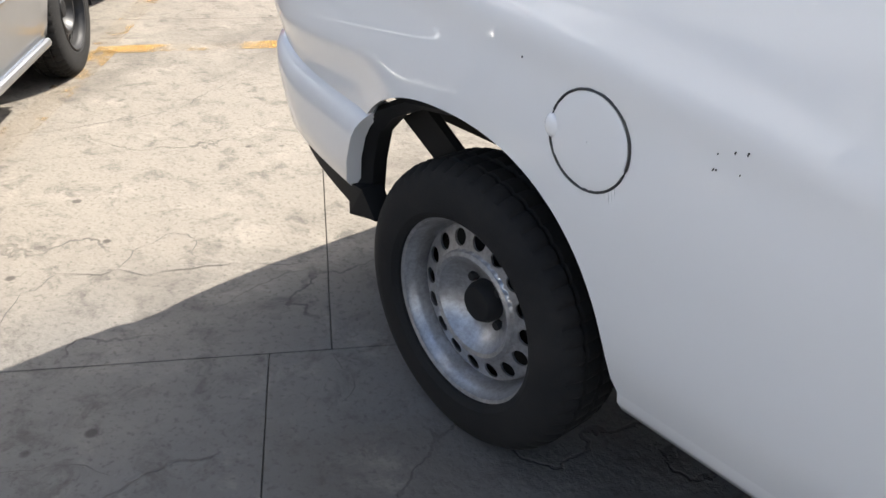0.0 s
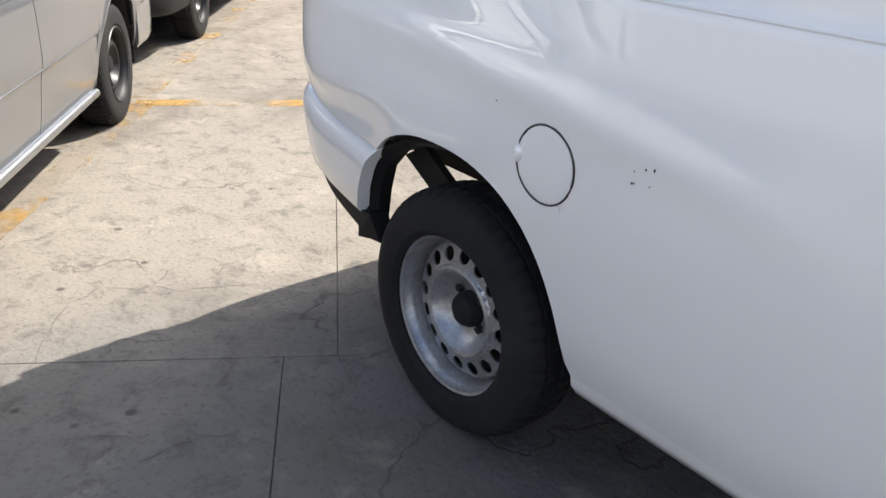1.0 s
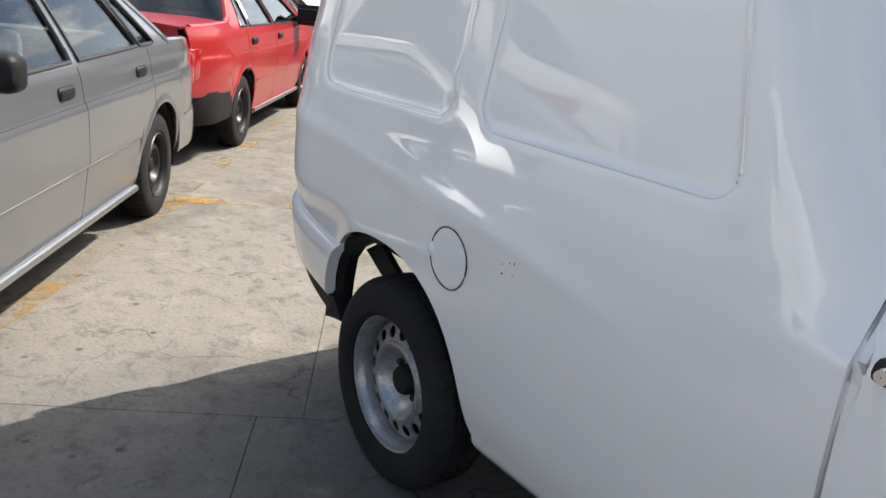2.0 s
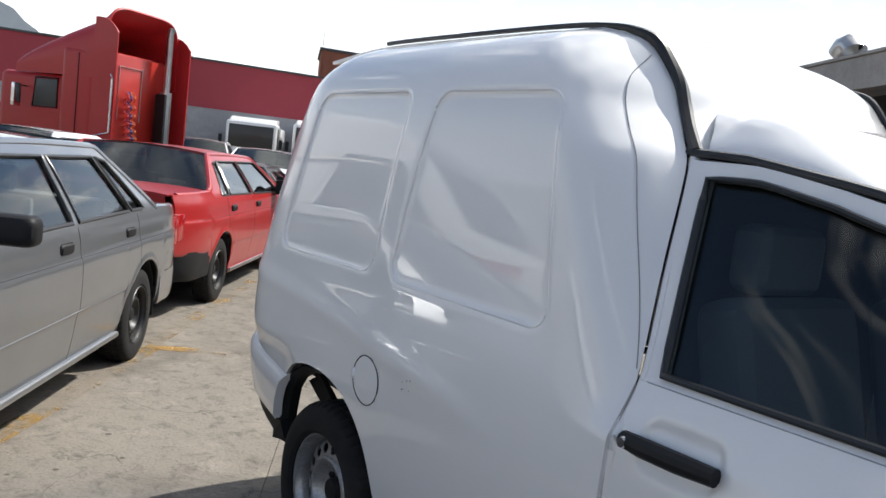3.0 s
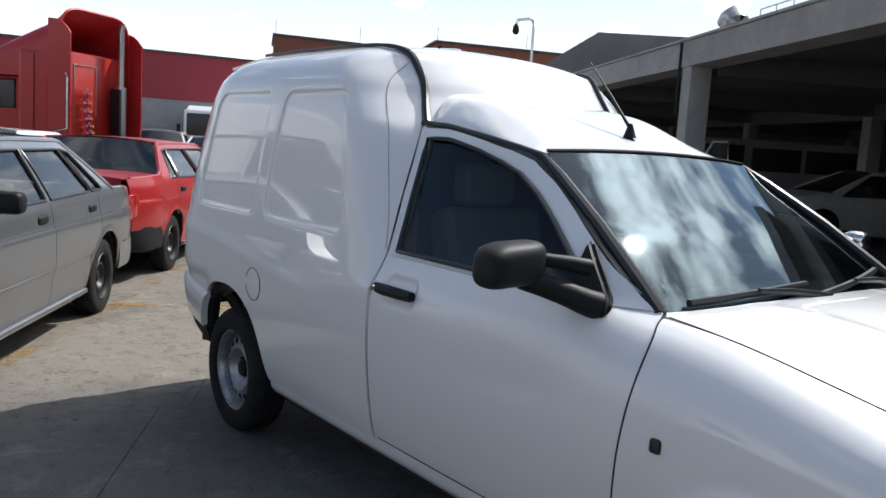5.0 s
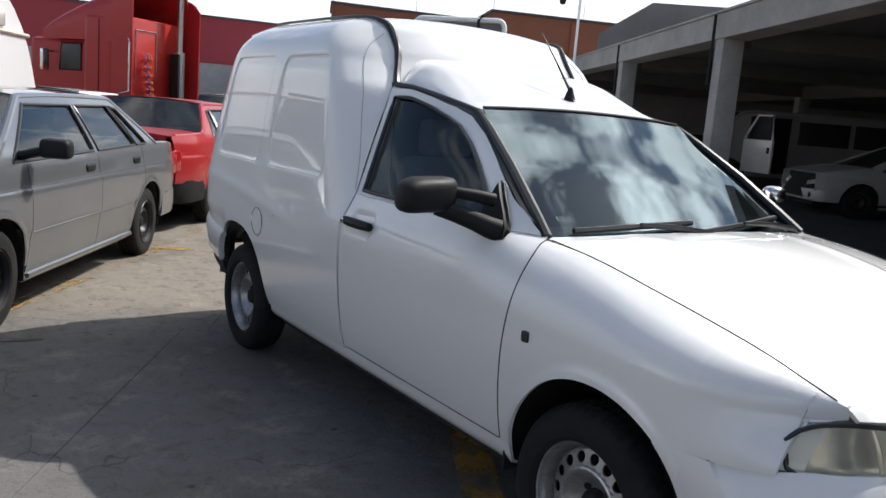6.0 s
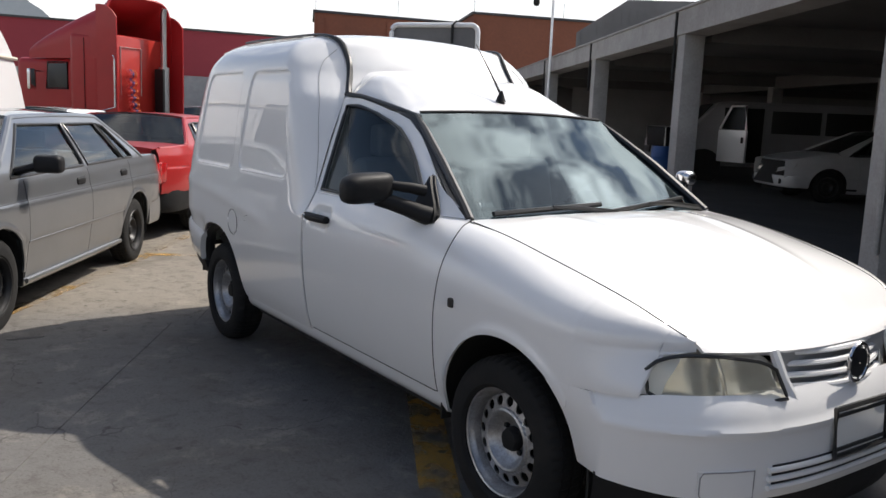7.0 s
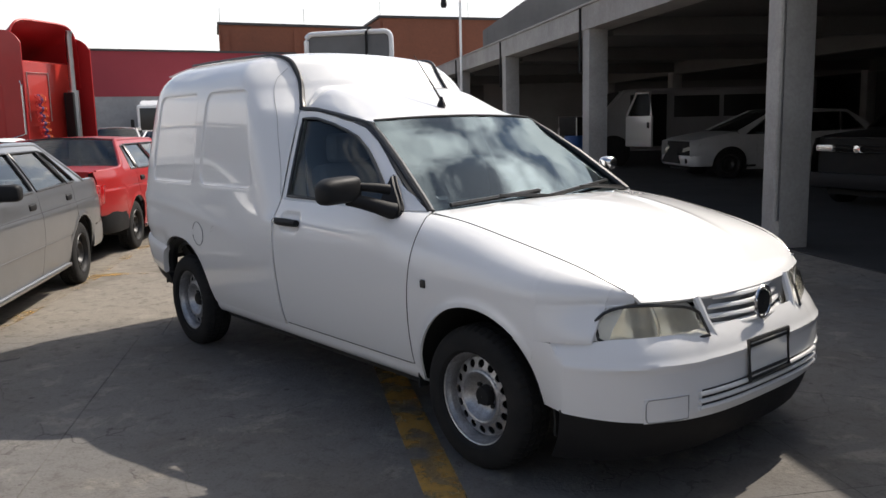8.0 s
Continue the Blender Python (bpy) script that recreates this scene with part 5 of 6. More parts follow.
silver = car("silver_sedan", "silver four-door sedan with black mirrors parked on concrete", ground_pose(-3.133, -1.285, -32.0), M_SILVER, bumper=M_SILVER, r=0.28, bx=1.03, drx=0.13, rf=(1.70, 1.235), rr=(0.24, 1.245), belt=(0.865, 0.895), cowl=(2.38, 0.90), deck=(-0.25, 0.91), tail_z=0.88)
part("paper_sheet", block(1.98, 2.12, -0.30, 0.02, 0.835, 0.838), M_PAPER, silver, "white papers on the dashboard", smooth=False)
car("red_sedan", "red four-door sedan with black bumpers, seen from behind", ground_pose(-4.927, -0.112, 143.8), M_RED, r=0.28, roof_y=0.55, bx=1.03, drx=0.13, rf=(1.70, 1.225), rr=(0.26, 1.235), belt=(0.865, 0.895), cowl=(2.38, 0.90), deck=(-0.25, 0.95), tail_z=0.93)
car("white_sedan", "white sedan behind the silver and red cars", ground_pose(-8.25, -0.74, 148), M_WHITE, rf=(1.7, 1.235), rr=(0.28, 1.24), detail=False)
car("black_sedan", "black sedan parked beyond the red car", ground_pose(-7.6, 1.6, 150), M_DARKCAR, rf=(1.7, 1.10), rr=(0.28, 1.10), belt=(0.80, 0.82), cowl=(2.38, 0.84), deck=(-0.4, 0.84), detail=False)
car("white_pickup", "white double-cab pickup in the yard beyond", ground_pose(-20.2, 5.95, -25), M_WHITE, rf=(1.7, 1.36), rr=(0.35, 1.38), belt=(0.92, 0.95), cowl=(2.3, 0.97), deck=(0.05, 0.95), roof_y=0.62, hw=0.86, detail=False, category="pickup")
car("white_pickup", "white pickup further off with dark rear glass", ground_pose(-16.3, 6.05, -25), M_WHITE, rf=(1.7, 1.28), rr=(0.35, 1.30), belt=(0.92, 0.95), cowl=(2.3, 0.97), deck=(0.05, 0.95), roof_y=0.62, hw=0.86, detail=False, category="pickup")
hatch = car("white_hatchback", "white hatchback parked in the carport's shade", ground_pose(-3.62, 15.73, 236), M_SHADEWHITE, wb=2.65, xf=3.55, xr=-0.75, hw=0.90, rf=(1.55, 1.42), rr=(-0.1, 1.40), belt=(0.92, 0.98), cowl=(2.45, 1.0), deck=(-0.62, 1.03), nose_z=0.80, roof_y=0.58, r=0.32, ri=0.21, rim=M_RIMDARK, bumper=M_SHADEWHITE, detail=False, category="hatchback", lamps=None)
part("grille", prism([(3.57, -0.30, 0.56), (3.57, 0.30, 0.56), (3.59, 0.52, 0.34), (3.59, -0.52, 0.34)], (0.012, 0, 0.004)), M_DEEP, hatch, "black trapezoid grille", smooth=False)
for s_ in (-1, 1):
    part("headlamp", prism([(3.46, s_ * 0.42, 0.66), (3.24, s_ * 0.80, 0.76), (3.30, s_ * 0.79, 0.66), (3.50, s_ * 0.46, 0.58)], (0.05, s_ * 0.05, 0.0)), M_REFL, hatch, "clear swept-back headlamp", smooth=False)
    part("fog_lamp", lathe([(0.001, 3.545), (0.05, 3.545), (0.055, 3.52)], 16, "x", at=(0, s_ * 0.66, 0.40)), M_DEEP, hatch)
rover = car("black_pickup", "dark off-roader with a chrome grille in deep shade", ground_pose(0.9, 12.2, 256), M_DARKCAR, wb=2.75, xf=3.6, xr=-0.8, hw=0.92, rf=(1.5, 1.72), rr=(-0.2, 1.74), belt=(1.08, 1.10), cowl=(2.3, 1.10), deck=(-0.7, 1.10), nose_z=0.98, roof_y=0.66, r=0.37, ri=0.21, detail=False, category="pickup", lamps=(0.80, 0.90))
for k in range(3):
    part("grille_bar", tube([(3.60 - 0.12 * (y / 0.6) ** 2, y, 0.80 + 0.045 * k) for y in lin(-0.48, 0.48, 11)], 0.010, 6), M_CHROME, rover, "chrome grille bar")
part("grille_emblem", lathe([(0.001, 3.635), (0.05, 3.63), (0.055, 3.60)], 20, "x", at=(0, 0, 0.845)), M_CHROME, rover)


def build_truck():
    """A conventional tractor unit: x forward from the sleeper's back."""
    t = thing("tractor_unit", "dark red semi tractor with a tall sleeper and roof fairing", "truck", at=pose(-16.88, 3.08, 0, 0, 0, 214))
    part("sleeper", block(0.10, 1.05, -1.15, 1.15, 0.95, 3.05, 0.16, seg=4), M_TRUCK, t)
    # hollow roof fairing, open to the rear, with a lip that sweeps up
    def fair(u, v):
        a = math.pi * u
        x = -0.12 + 2.5 * v
        h = 0.30 + 1.10 * max(0.0, 1 - v) ** 0.75 + 0.16 * max(0.0, (0.35 - x) / 0.47) ** 2
        y = (1.17 - 0.10 * v) * math.copysign(abs(math.cos(a)) ** 0.38, math.cos(a))
        return (x, y, 2.42 + h * abs(math.sin(a)) ** 0.38)
    part("roof_fairing", sheet(fair, lin(0, 1, 41), lin(0, 1, 18), (0, 0, 1), 0.05), M_TRUCK, t)
    for s in (-1, 1):
        part("side_extender", sheet(lambda u, v, s=s: (0.16 - 0.62 * u, s * (1.165 + 0.02 * u), 0.85 + (2.82 - 0.30 * u**3) * v), lin(0, 1, 6), lin(0, 1, 10), (0, s, 0), 0.03), M_TRUCK, t)
        part("grab_rail", tube([(0.0, s * 1.20, 1.2), (-0.42, s * 1.22, 1.3), (-0.42, s * 1.22, 2.4), (-0.38, s * 1.22, 2.5)], 0.02, 8), M_CHROME, t)
        part("panel_seam", tube([(0.55, s * 1.158, 1.0), (0.55, s * 1.158, 2.9)], 0.008, 6), M_DEEP, t)
    part("cab", block(0.95, 2.9, -1.02, 1.02, 0.95, 2.45, 0.18, seg=4), M_TRUCK, t)
    for s in (-1, 1):
        w = part("cab_window", block(1.22, 1.85, s * 1.03 - 0.01, s * 1.03 + 0.01, 1.72, 2.30, 0.008), M_DARKCAR, t, "dark cab side window")
        part("window_frame", tube([(1.20, s * 1.035, 1.70), (1.88, s * 1.035, 1.70), (1.82, s * 1.035, 2.33), (1.20, s * 1.035, 2.33)], 0.022, 6, closed=True), M_SATIN, w)
        m = new("mirror")
        m.parent = t
        part("mirror_head", block(2.0, 2.1, s * 1.32 - 0.10, s * 1.32 + 0.10, 1.65, 2.15, 0.03), M_CHROME, m)
        part("mirror_arm", tube([(1.98, s * 1.0, 2.1), (2.04, s * 1.30, 2.1)], 0.02, 6), M_CHROME, m)
    part("bonnet", block(2.8, 4.6, -0.85, 0.85, 0.85, 1.75, 0.25, seg=4), M_TRUCK, t)
    part("rear_wall", block(0.02, 0.12, -0.95, 0.95, 0.95, 3.0, 0.03), mat("bright red sleeper back", (0.48, 0.03, 0.02), 0.35, coat=0.4, stain=0.3, stain_scale=2), t)
    part("hatch_frame", tube([(0.005, -0.15, 1.6), (0.005, -0.15, 2.75), (0.005, 0.55, 2.75), (0.005, 0.55, 1.6)], 0.012, 6), M_STEEL, t)
    s_ = new("exhaust_stack")
    s_.parent = t
    part("silencer", tube([(-0.22, -0.72, 0.9), (-0.22, -0.72, 2.35)], 0.13, 16), M_STEEL, s_, "perforated bright silencer")
    part("pipe", tube([(-0.22, -0.72, 2.35), (-0.22, -0.72, 3.65), (-0.26, -0.72, 3.8)], 0.075, 14), M_STEEL, s_)
    part("heat_shield", block(-0.36, -0.08, -0.60, -0.52, 0.9, 2.3, 0.03), M_BLACK, s_)
    for y, col in ((0.02, (0.55, 0.10, 0.01)), (0.12, (0.02, 0.03, 0.16)), (0.22, (0.45, 0.02, 0.02))):
        pts = []
        for i in range(120):
            a = i / 119
            yy = y + 0.18 * math.sin(math.pi * a)
            pts.append((-0.10 + 0.05 * math.cos(a * 88), yy + 0.05 * math.sin(a * 88), 2.25 - 1.25 * abs(2 * a - 1) ** 0.8 if a < 0.5 else 1.0 + 1.25 * (1 - abs(2 * a - 1) ** 0.8)))
        part("air_hose", tube(pts, 0.013, 6), mat("hose", col, 0.4), t, "coiled coloured air hose")
    part("chassis", block(-3.0, 4.3, -0.45, 0.45, 0.6, 0.95, 0.03), M_DEEP, t)
    for x in (-1.2, -2.4, 3.6):
        for s in (-1, 1):
            wheel(t, x, s * 1.0, 0.5, s, r=0.5, w=0.28, ri=0.29, rim_mat=M_RIM, cap=False)


def build_ambulance():
    """A high-roofed white van parked beside the silver car: x forward from its tail, its near flank at y 0."""
    a = thing("high_roof_van", "tall white high-roofed van with red and clear roof lamps", "van", at=pose(-6.726, -0.808, 0, 0, 0, -32))
    prof = [(0.0, 0.42), (-0.02, 0.75), (0.0, 1.05), (0.08, 1.32), (0.17, 1.55), (0.28, 1.78), (0.42, 1.98), (0.60, 2.16), (0.85, 2.33), (1.25, 2.46), (3.55, 2.50), (3.95, 2.38), (4.22, 2.12), (4.30, 2.02), (4.80, 1.42), (5.45, 1.26), (5.66, 1.12), (5.72, 0.85), (5.70, 0.45), (5.0, 0.42), (1.6, 0.42)]
    bm = prism([(x, 0, z) for x, z in prof], (0, -2.0, 0))
    bmesh.ops.bevel(bm, geom=[e for e in bm.edges if abs(e.verts[0].co.y - e.verts[1].co.y) < 0.01], offset=0.09, segments=4, affect="EDGES")
    part("body", bm, M_WHITE, a)
    part("trim_band", tube([(0.36, 0.004, 1.83), (3.9, 0.004, 1.86)], 0.026, 8, flat=0.9), mat("cream trim", (0.55, 0.50, 0.42), 0.5), a)
    for y, s in ((0.0, 1), (-2.0, -1)):
        part("red_lamp", block(1.22, 1.42, y - 0.03, y + 0.03, 1.90, 2.06, 0.02), M_LAMPRED, a, "square red marker lamp")
        part("clear_lamp", block(0.90, 1.08, y - 0.03, y + 0.03, 1.88, 2.06, 0.025), M_REFL, a, "square clear lamp in a chrome bezel")
        w = part("cab_window", prism([(3.35, y + 0.003 * s, 1.36), (3.38, y + 0.003 * s, 1.90), (4.10, y + 0.003 * s, 1.90), (4.50, y + 0.003 * s, 1.40)], (0, 0.008 * s, 0)), M_DARKCAR, a, "dark cab side window", smooth=False)
        part("window_seal", tube([(3.33, y + 0.008 * s, 1.34), (3.36, y + 0.008 * s, 1.92), (4.11, y + 0.008 * s, 1.92), (4.53, y + 0.008 * s, 1.38)], 0.016, 6, closed=True), M_SATIN, w)
        part("red_stripe", block(0.25, 5.3, y - 0.004, y + 0.004, 1.06, 1.16), M_LAMPRED, a, "red side stripe")
        part("door_seam", tube([(3.26, y + 0.002 * s, 0.55), (3.26, y + 0.002 * s, 2.0)], 0.006, 6), M_DEEP, a)
        for x in (1.15, 4.75):
            wheel(a, x, y - 0.14 * s, 0.36, s, r=0.36, w=0.22, ri=0.21, rim_mat=M_RIM, cap=False)
            part("wheel_arch", lathe([(0.44, y - 0.01 * s), (0.44, y + 0.004 * s), (0.37, y + 0.004 * s)], 28, at=(x, 0, 0.38)), M_DEEP, a)
    part("windscreen", prism([(4.34, -0.22, 2.00), (4.34, -1.78, 2.00), (4.80, -1.86, 1.45), (4.80, -0.14, 1.45)], (0.02, 0, 0.016)), M_DARKCAR, a, smooth=False)


def box_truck(name, label, m, w=2.3, h=2.4, group=""):
    """A far white lorry cab with its visor and mirrors."""
    t = thing(name, label, "truck", group, m)
    part("cab", block(-0.9, 0.9, -w / 2, w / 2, 0.7, h - 0.2, 0.15, seg=3), M_WHITE, t)
    part("roof_fairing", prism([(0.6, -w / 2 + 0.1, h - 0.24), (0.3, -w / 2 + 0.1, h - 0.02), (-0.9, -w / 2 + 0.1, h + 0.05), (-0.9, -w / 2 + 0.1, h - 0.24)], (0, w - 0.2, 0), bevel=0.05), M_WHITE, t)
    part("windscreen", block(0.86, 0.93, -w / 2 + 0.15, w / 2 - 0.15, 1.3, h - 0.38, 0.03), M_DARKCAR, t)
    for s in (-1, 1):
        part("side_window", block(0.0, 0.62, s * w / 2 - 0.02, s * w / 2 + 0.012, 1.35, h - 0.42, 0.01), M_DARKCAR, t)
        part("mirror", block(0.85, 0.95, s * (w / 2 + 0.2) - 0.08, s * (w / 2 + 0.2) + 0.08, 1.35, 1.8, 0.03), M_BLACK, t)
        wheel(t, 0.3, s * (w / 2 - 0.2), 0.45, s, r=0.45, w=0.26, ri=0.26, rim_mat=M_RIM, cap=False)
    part("body", block(-4.5, -0.95, -w / 2, w / 2, 0.9, h - 0.35, 0.06), M_WHITE, t)


build_truck()
build_ambulance()
box_truck("white_lorry", "far white lorry with a roof visor", pose(-34.2, 13.1, 0, 0, 0, -30), h=2.7, group="far lorries")
box_truck("white_lorry", "far white lorry with a roof visor", pose(-34.0, 16.3, 0, 0, 0, -30), h=2.9, group="far lorries")


def build_parked_van():
    """A white passenger van standing with its front door open: x forward from the rear axle."""
    v = thing("passenger_van", "white passenger van with an open front door, body greyed for shade", "van", at=pose(-8.0, 18.66, 0, 0, 0, 228))
    prof = [(-1.3, 0.45), (-1.32, 1.1), (-1.22, 2.0), (-1.05, 2.1), (2.7, 2.12), (3.0, 2.05), (3.55, 1.42), (4.35, 1.25), (4.5, 1.1), (4.55, 0.5), (3.95, 0.42), (2.9, 0.42), (0.6, 0.45), (-0.6, 0.45)]
    bm = prism([(x, -0.98, z) for x, z in prof], (0, 1.96, 0))
    bmesh.ops.bevel(bm, geom=list(bm.edges), offset=0.07, segments=3, affect="EDGES")
    # body greyed for the carport's shade; only the open door keeps full white
    part("body", bm, mat("van paint greyed for shade", (0.27, 0.27, 0.275), 0.35, coat=0.4, stain=0.2), v)
    for s in (-1, 1):
        for x0, x1 in ((-1.05, 0.2), (0.32, 1.55)):
            part("side_window", block(x0, x1, s * 0.985 - 0.01, s * 0.985 + 0.01, 1.32, 1.9, 0.01), M_DARKCAR, v)
        part("doorway", block(1.75, 2.75, s * 0.985 - 0.012, s * 0.985 + 0.008, 0.55, 1.95, 0.01), M_DEEP, v)
        for x in (0.0, 3.2):
            wheel(v, x, s * 0.88, 0.36, s, r=0.36, w=0.22, ri=0.21, rim_mat=M_RIM, cap=False)
            part("wheel_arch", lathe([(0.46, s * 0.975), (0.46, s * 0.992), (0.001, s * 0.992)], 28, at=(x, 0, 0.40)), M_DEEP, v)
    part("windscreen", prism([(3.02, -0.80, 2.02), (3.52, -0.85, 1.47), (3.52, 0.85, 1.47), (3.02, 0.80, 2.02)], (0.03, 0, 0.03)), M_DARKCAR, v)
    part("grille", block(4.50, 4.57, -0.6, 0.6, 0.7, 1.05, 0.02), M_RIMDARK, v)
    d = new("open_door")
    d.parent = v
    d.matrix_basis = pose(2.85, 1.0, 0, 0, 0, -62)
    part("door_skin", block(-1.05, 0, -0.04, 0.04, 0.55, 1.38, 0.03), M_WHITE, d)
    part("window_frame", tube([(-1.0, 0, 1.38), (-0.95, 0, 1.98), (-0.42, 0, 1.98), (-0.03, 0, 1.40)], 0.035, 8), M_WHITE, d)
    part("door_window", prism([(-0.98, 0, 1.38), (-0.93, 0, 1.96), (-0.42, 0, 1.96), (-0.05, 0, 1.40)], (0, 0.006, 0)), M_CARWIN, d)
    part("door_handle", block(-0.98, -0.90, 0.03, 0.06, 1.05, 1.2, 0.008), M_BLACK, d)


build_parked_van()


def build_loader():
    """A blue drum with a boxed machine on it."""
    b = thing("blue_drum", "blue plastic drum beside a carport column", "drum", at=pose(-9.70, 14.35, 0))
    part("drum", lathe([(0.001, 0), (0.28, 0), (0.29, 0.03), (0.29, 0.3), (0.30, 0.32), (0.29, 0.34), (0.29, 0.6), (0.30, 0.62), (0.29, 0.64), (0.29, 0.86), (0.27, 0.9), (0.001, 0.9)], 24, "z"), M_BLUE, b)
    k = thing("machine_box", "dark boxed machine with steel frame on a drum", "machine", at=pose(-9.70, 14.35, 0.9))
    part("box", block(-0.3, 0.3, -0.3, 0.3, 0, 0.48, 0.03), M_BLACK, k)
    for s in (-1, 1):
        part("frame", tube([(-0.31, s * 0.31, 0), (-0.31, s * 0.31, 0.5), (0.31, s * 0.31, 0.5), (0.31, s * 0.31, 0)], 0.018, 6), M_STEEL, k)


build_loader()

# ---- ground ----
def paving(name, pale, dark_, soil_shade_span):
    """Concrete by world position: a paler yard and darker ground along the carport, grime plus van shade in the colour,
    with stains, specks and fine cracks.
    """
    m = bpy.data.materials.new(name)
    m.use_nodes = True
    n, l = m.node_tree.nodes, m.node_tree.links
    b = n["Principled BSDF"]
    b.inputs["Roughness"].default_value = 0.9
    b.inputs["Specular IOR Level"].default_value = 0.25
    geo = n.new("ShaderNodeNewGeometry")
    pos = geo.outputs["Position"]

    def tex(scale, detail=6.0, rough=0.6, dist=0.0):
        t = n.new("ShaderNodeTexNoise")
        t.inputs["Scale"].default_value, t.inputs["Detail"].default_value = scale, detail
        t.inputs["Roughness"].default_value, t.inputs["Distortion"].default_value = rough, dist
        l.new(pos, t.inputs["Vector"])
        return t.outputs["Fac"]

    def ramp(src, a, b_, lo=0.0, hi=1.0):
        r = n.new("ShaderNodeMapRange")
        r.interpolation_type = "SMOOTHSTEP"
        for k, v in (("From Min", a), ("From Max", b_), ("To Min", lo), ("To Max", hi)):
            r.inputs[k].default_value = v
        l.new(src, r.inputs["Value"])
        return r.outputs[0]

    def mixed(f, a, b_):
        x = n.new("ShaderNodeMix")
        x.data_type = "RGBA"
        l.new(f, x.inputs["Factor"])
        for k, v in (("A", a), ("B", b_)):
            if isinstance(v, tuple):
                x.inputs[k].default_value = (*v, 1)
            else:
                l.new(v, x.inputs[k])
        return x.outputs["Result"]

    def math2(op, a, b_):
        x = n.new("ShaderNodeMath")
        x.operation = op
        for i, v in enumerate((a, b_)):
            if isinstance(v, float):
                x.inputs[i].default_value = v
            else:
                l.new(v, x.inputs[i])
        return x.outputs[0]

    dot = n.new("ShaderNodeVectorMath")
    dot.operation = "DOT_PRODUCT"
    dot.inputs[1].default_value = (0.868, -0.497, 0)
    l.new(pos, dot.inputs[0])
    # darkening set to start near the van's shadow edge: grime plus coloured-in shade
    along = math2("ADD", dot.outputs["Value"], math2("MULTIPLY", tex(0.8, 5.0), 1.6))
    col = mixed(ramp(along, soil_shade_span[0] + 0.8, soil_shade_span[1] + 0.8), pale, dark_)
    col = mixed(ramp(tex(0.9, 9.0, 0.68, 0.8), 0.46, 0.66, 0.0, 0.66), col, (0.115, 0.102, 0.088))
    col = mixed(ramp(tex(3.5, 8.0, 0.7, 0.4), 0.52, 0.70, 0.0, 0.40), col, tuple(min(1, v * 1.5) for v in pale))
    col = mixed(ramp(tex(11.0, 8.0, 0.72, 0.5), 0.48, 0.70, 0.0, 0.70), col, (0.085, 0.078, 0.07))
    col = mixed(ramp(tex(70.0, 3.0, 0.6), 0.52, 0.72, 0.0, 0.50), col, (0.075, 0.068, 0.06))
    vo = n.new("ShaderNodeTexVoronoi")
    vo.inputs["Scale"].default_value = 7.0
    l.new(pos, vo.inputs["Vector"])
    spots = math2("MULTIPLY", ramp(vo.outputs["Distance"], 0.13, 0.08), ramp(tex(2.3, 2.0), 0.52, 0.60))
    col = mixed(math2("MULTIPLY", spots, 0.75), col, (0.05, 0.045, 0.04))
    warp = n.new("ShaderNodeVectorMath")
    warp.operation = "ADD"
    wt = n.new("ShaderNodeTexNoise")
    wt.inputs["Scale"].default_value, wt.inputs["Detail"].default_value = 2.2, 6.0
    l.new(pos, wt.inputs["Vector"])
    ws = n.new("ShaderNodeVectorMath")
    ws.operation = "SCALE"
    ws.inputs["Scale"].default_value = 0.9
    l.new(wt.outputs["Color"], ws.inputs[0])
    l.new(pos, warp.inputs[0])
    l.new(ws.outputs[0], warp.inputs[1])
    ve = n.new("ShaderNodeTexVoronoi")
    ve.feature = "DISTANCE_TO_EDGE"
    ve.inputs["Scale"].default_value = 0.85
    l.new(warp.outputs[0], ve.inputs["Vector"])
    hair = math2("MULTIPLY", ramp(ve.outputs["Distance"], 0.008, 0.002), ramp(tex(1.1, 3.0), 0.46, 0.56))
    col = mixed(math2("MULTIPLY", hair, 0.6), col, (0.06, 0.055, 0.05))
    l.new(col, b.inputs["Base Color"])
    bp = n.new("ShaderNodeBump")
    bp.inputs["Strength"].default_value, bp.inputs["Distance"].default_value = 0.45, 0.008
    h = math2("ADD", tex(60.0, 4.0), math2("MULTIPLY", tex(9.0, 5.0), 1.5))
    h = math2("SUBTRACT", h, math2("MULTIPLY", hair, 0.7))
    l.new(h, bp.inputs["Height"])
    l.new(bp.outputs[0], b.inputs["Normal"])
    return m


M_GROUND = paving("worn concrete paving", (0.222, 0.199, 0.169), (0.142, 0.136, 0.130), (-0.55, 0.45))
M_JOINT = mat("dirt-filled joint", (0.115, 0.106, 0.096), 0.95, stain=0.4, stain_scale=6)
LOT = Matrix.Rotation(math.atan2(-0.5147, 0.8574), 4, "Z")  # lot axes: x along the parking direction
g = bmesh.new()
bmesh.ops.create_grid(g, x_segments=2, y_segments=2, size=900)
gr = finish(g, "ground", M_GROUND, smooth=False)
gr.matrix_basis = pose(0, 0, -0.008)
tagged(gr, "worn stained concrete yard cast in large slabs", "ground", kind="structure")
GZ = 0.012


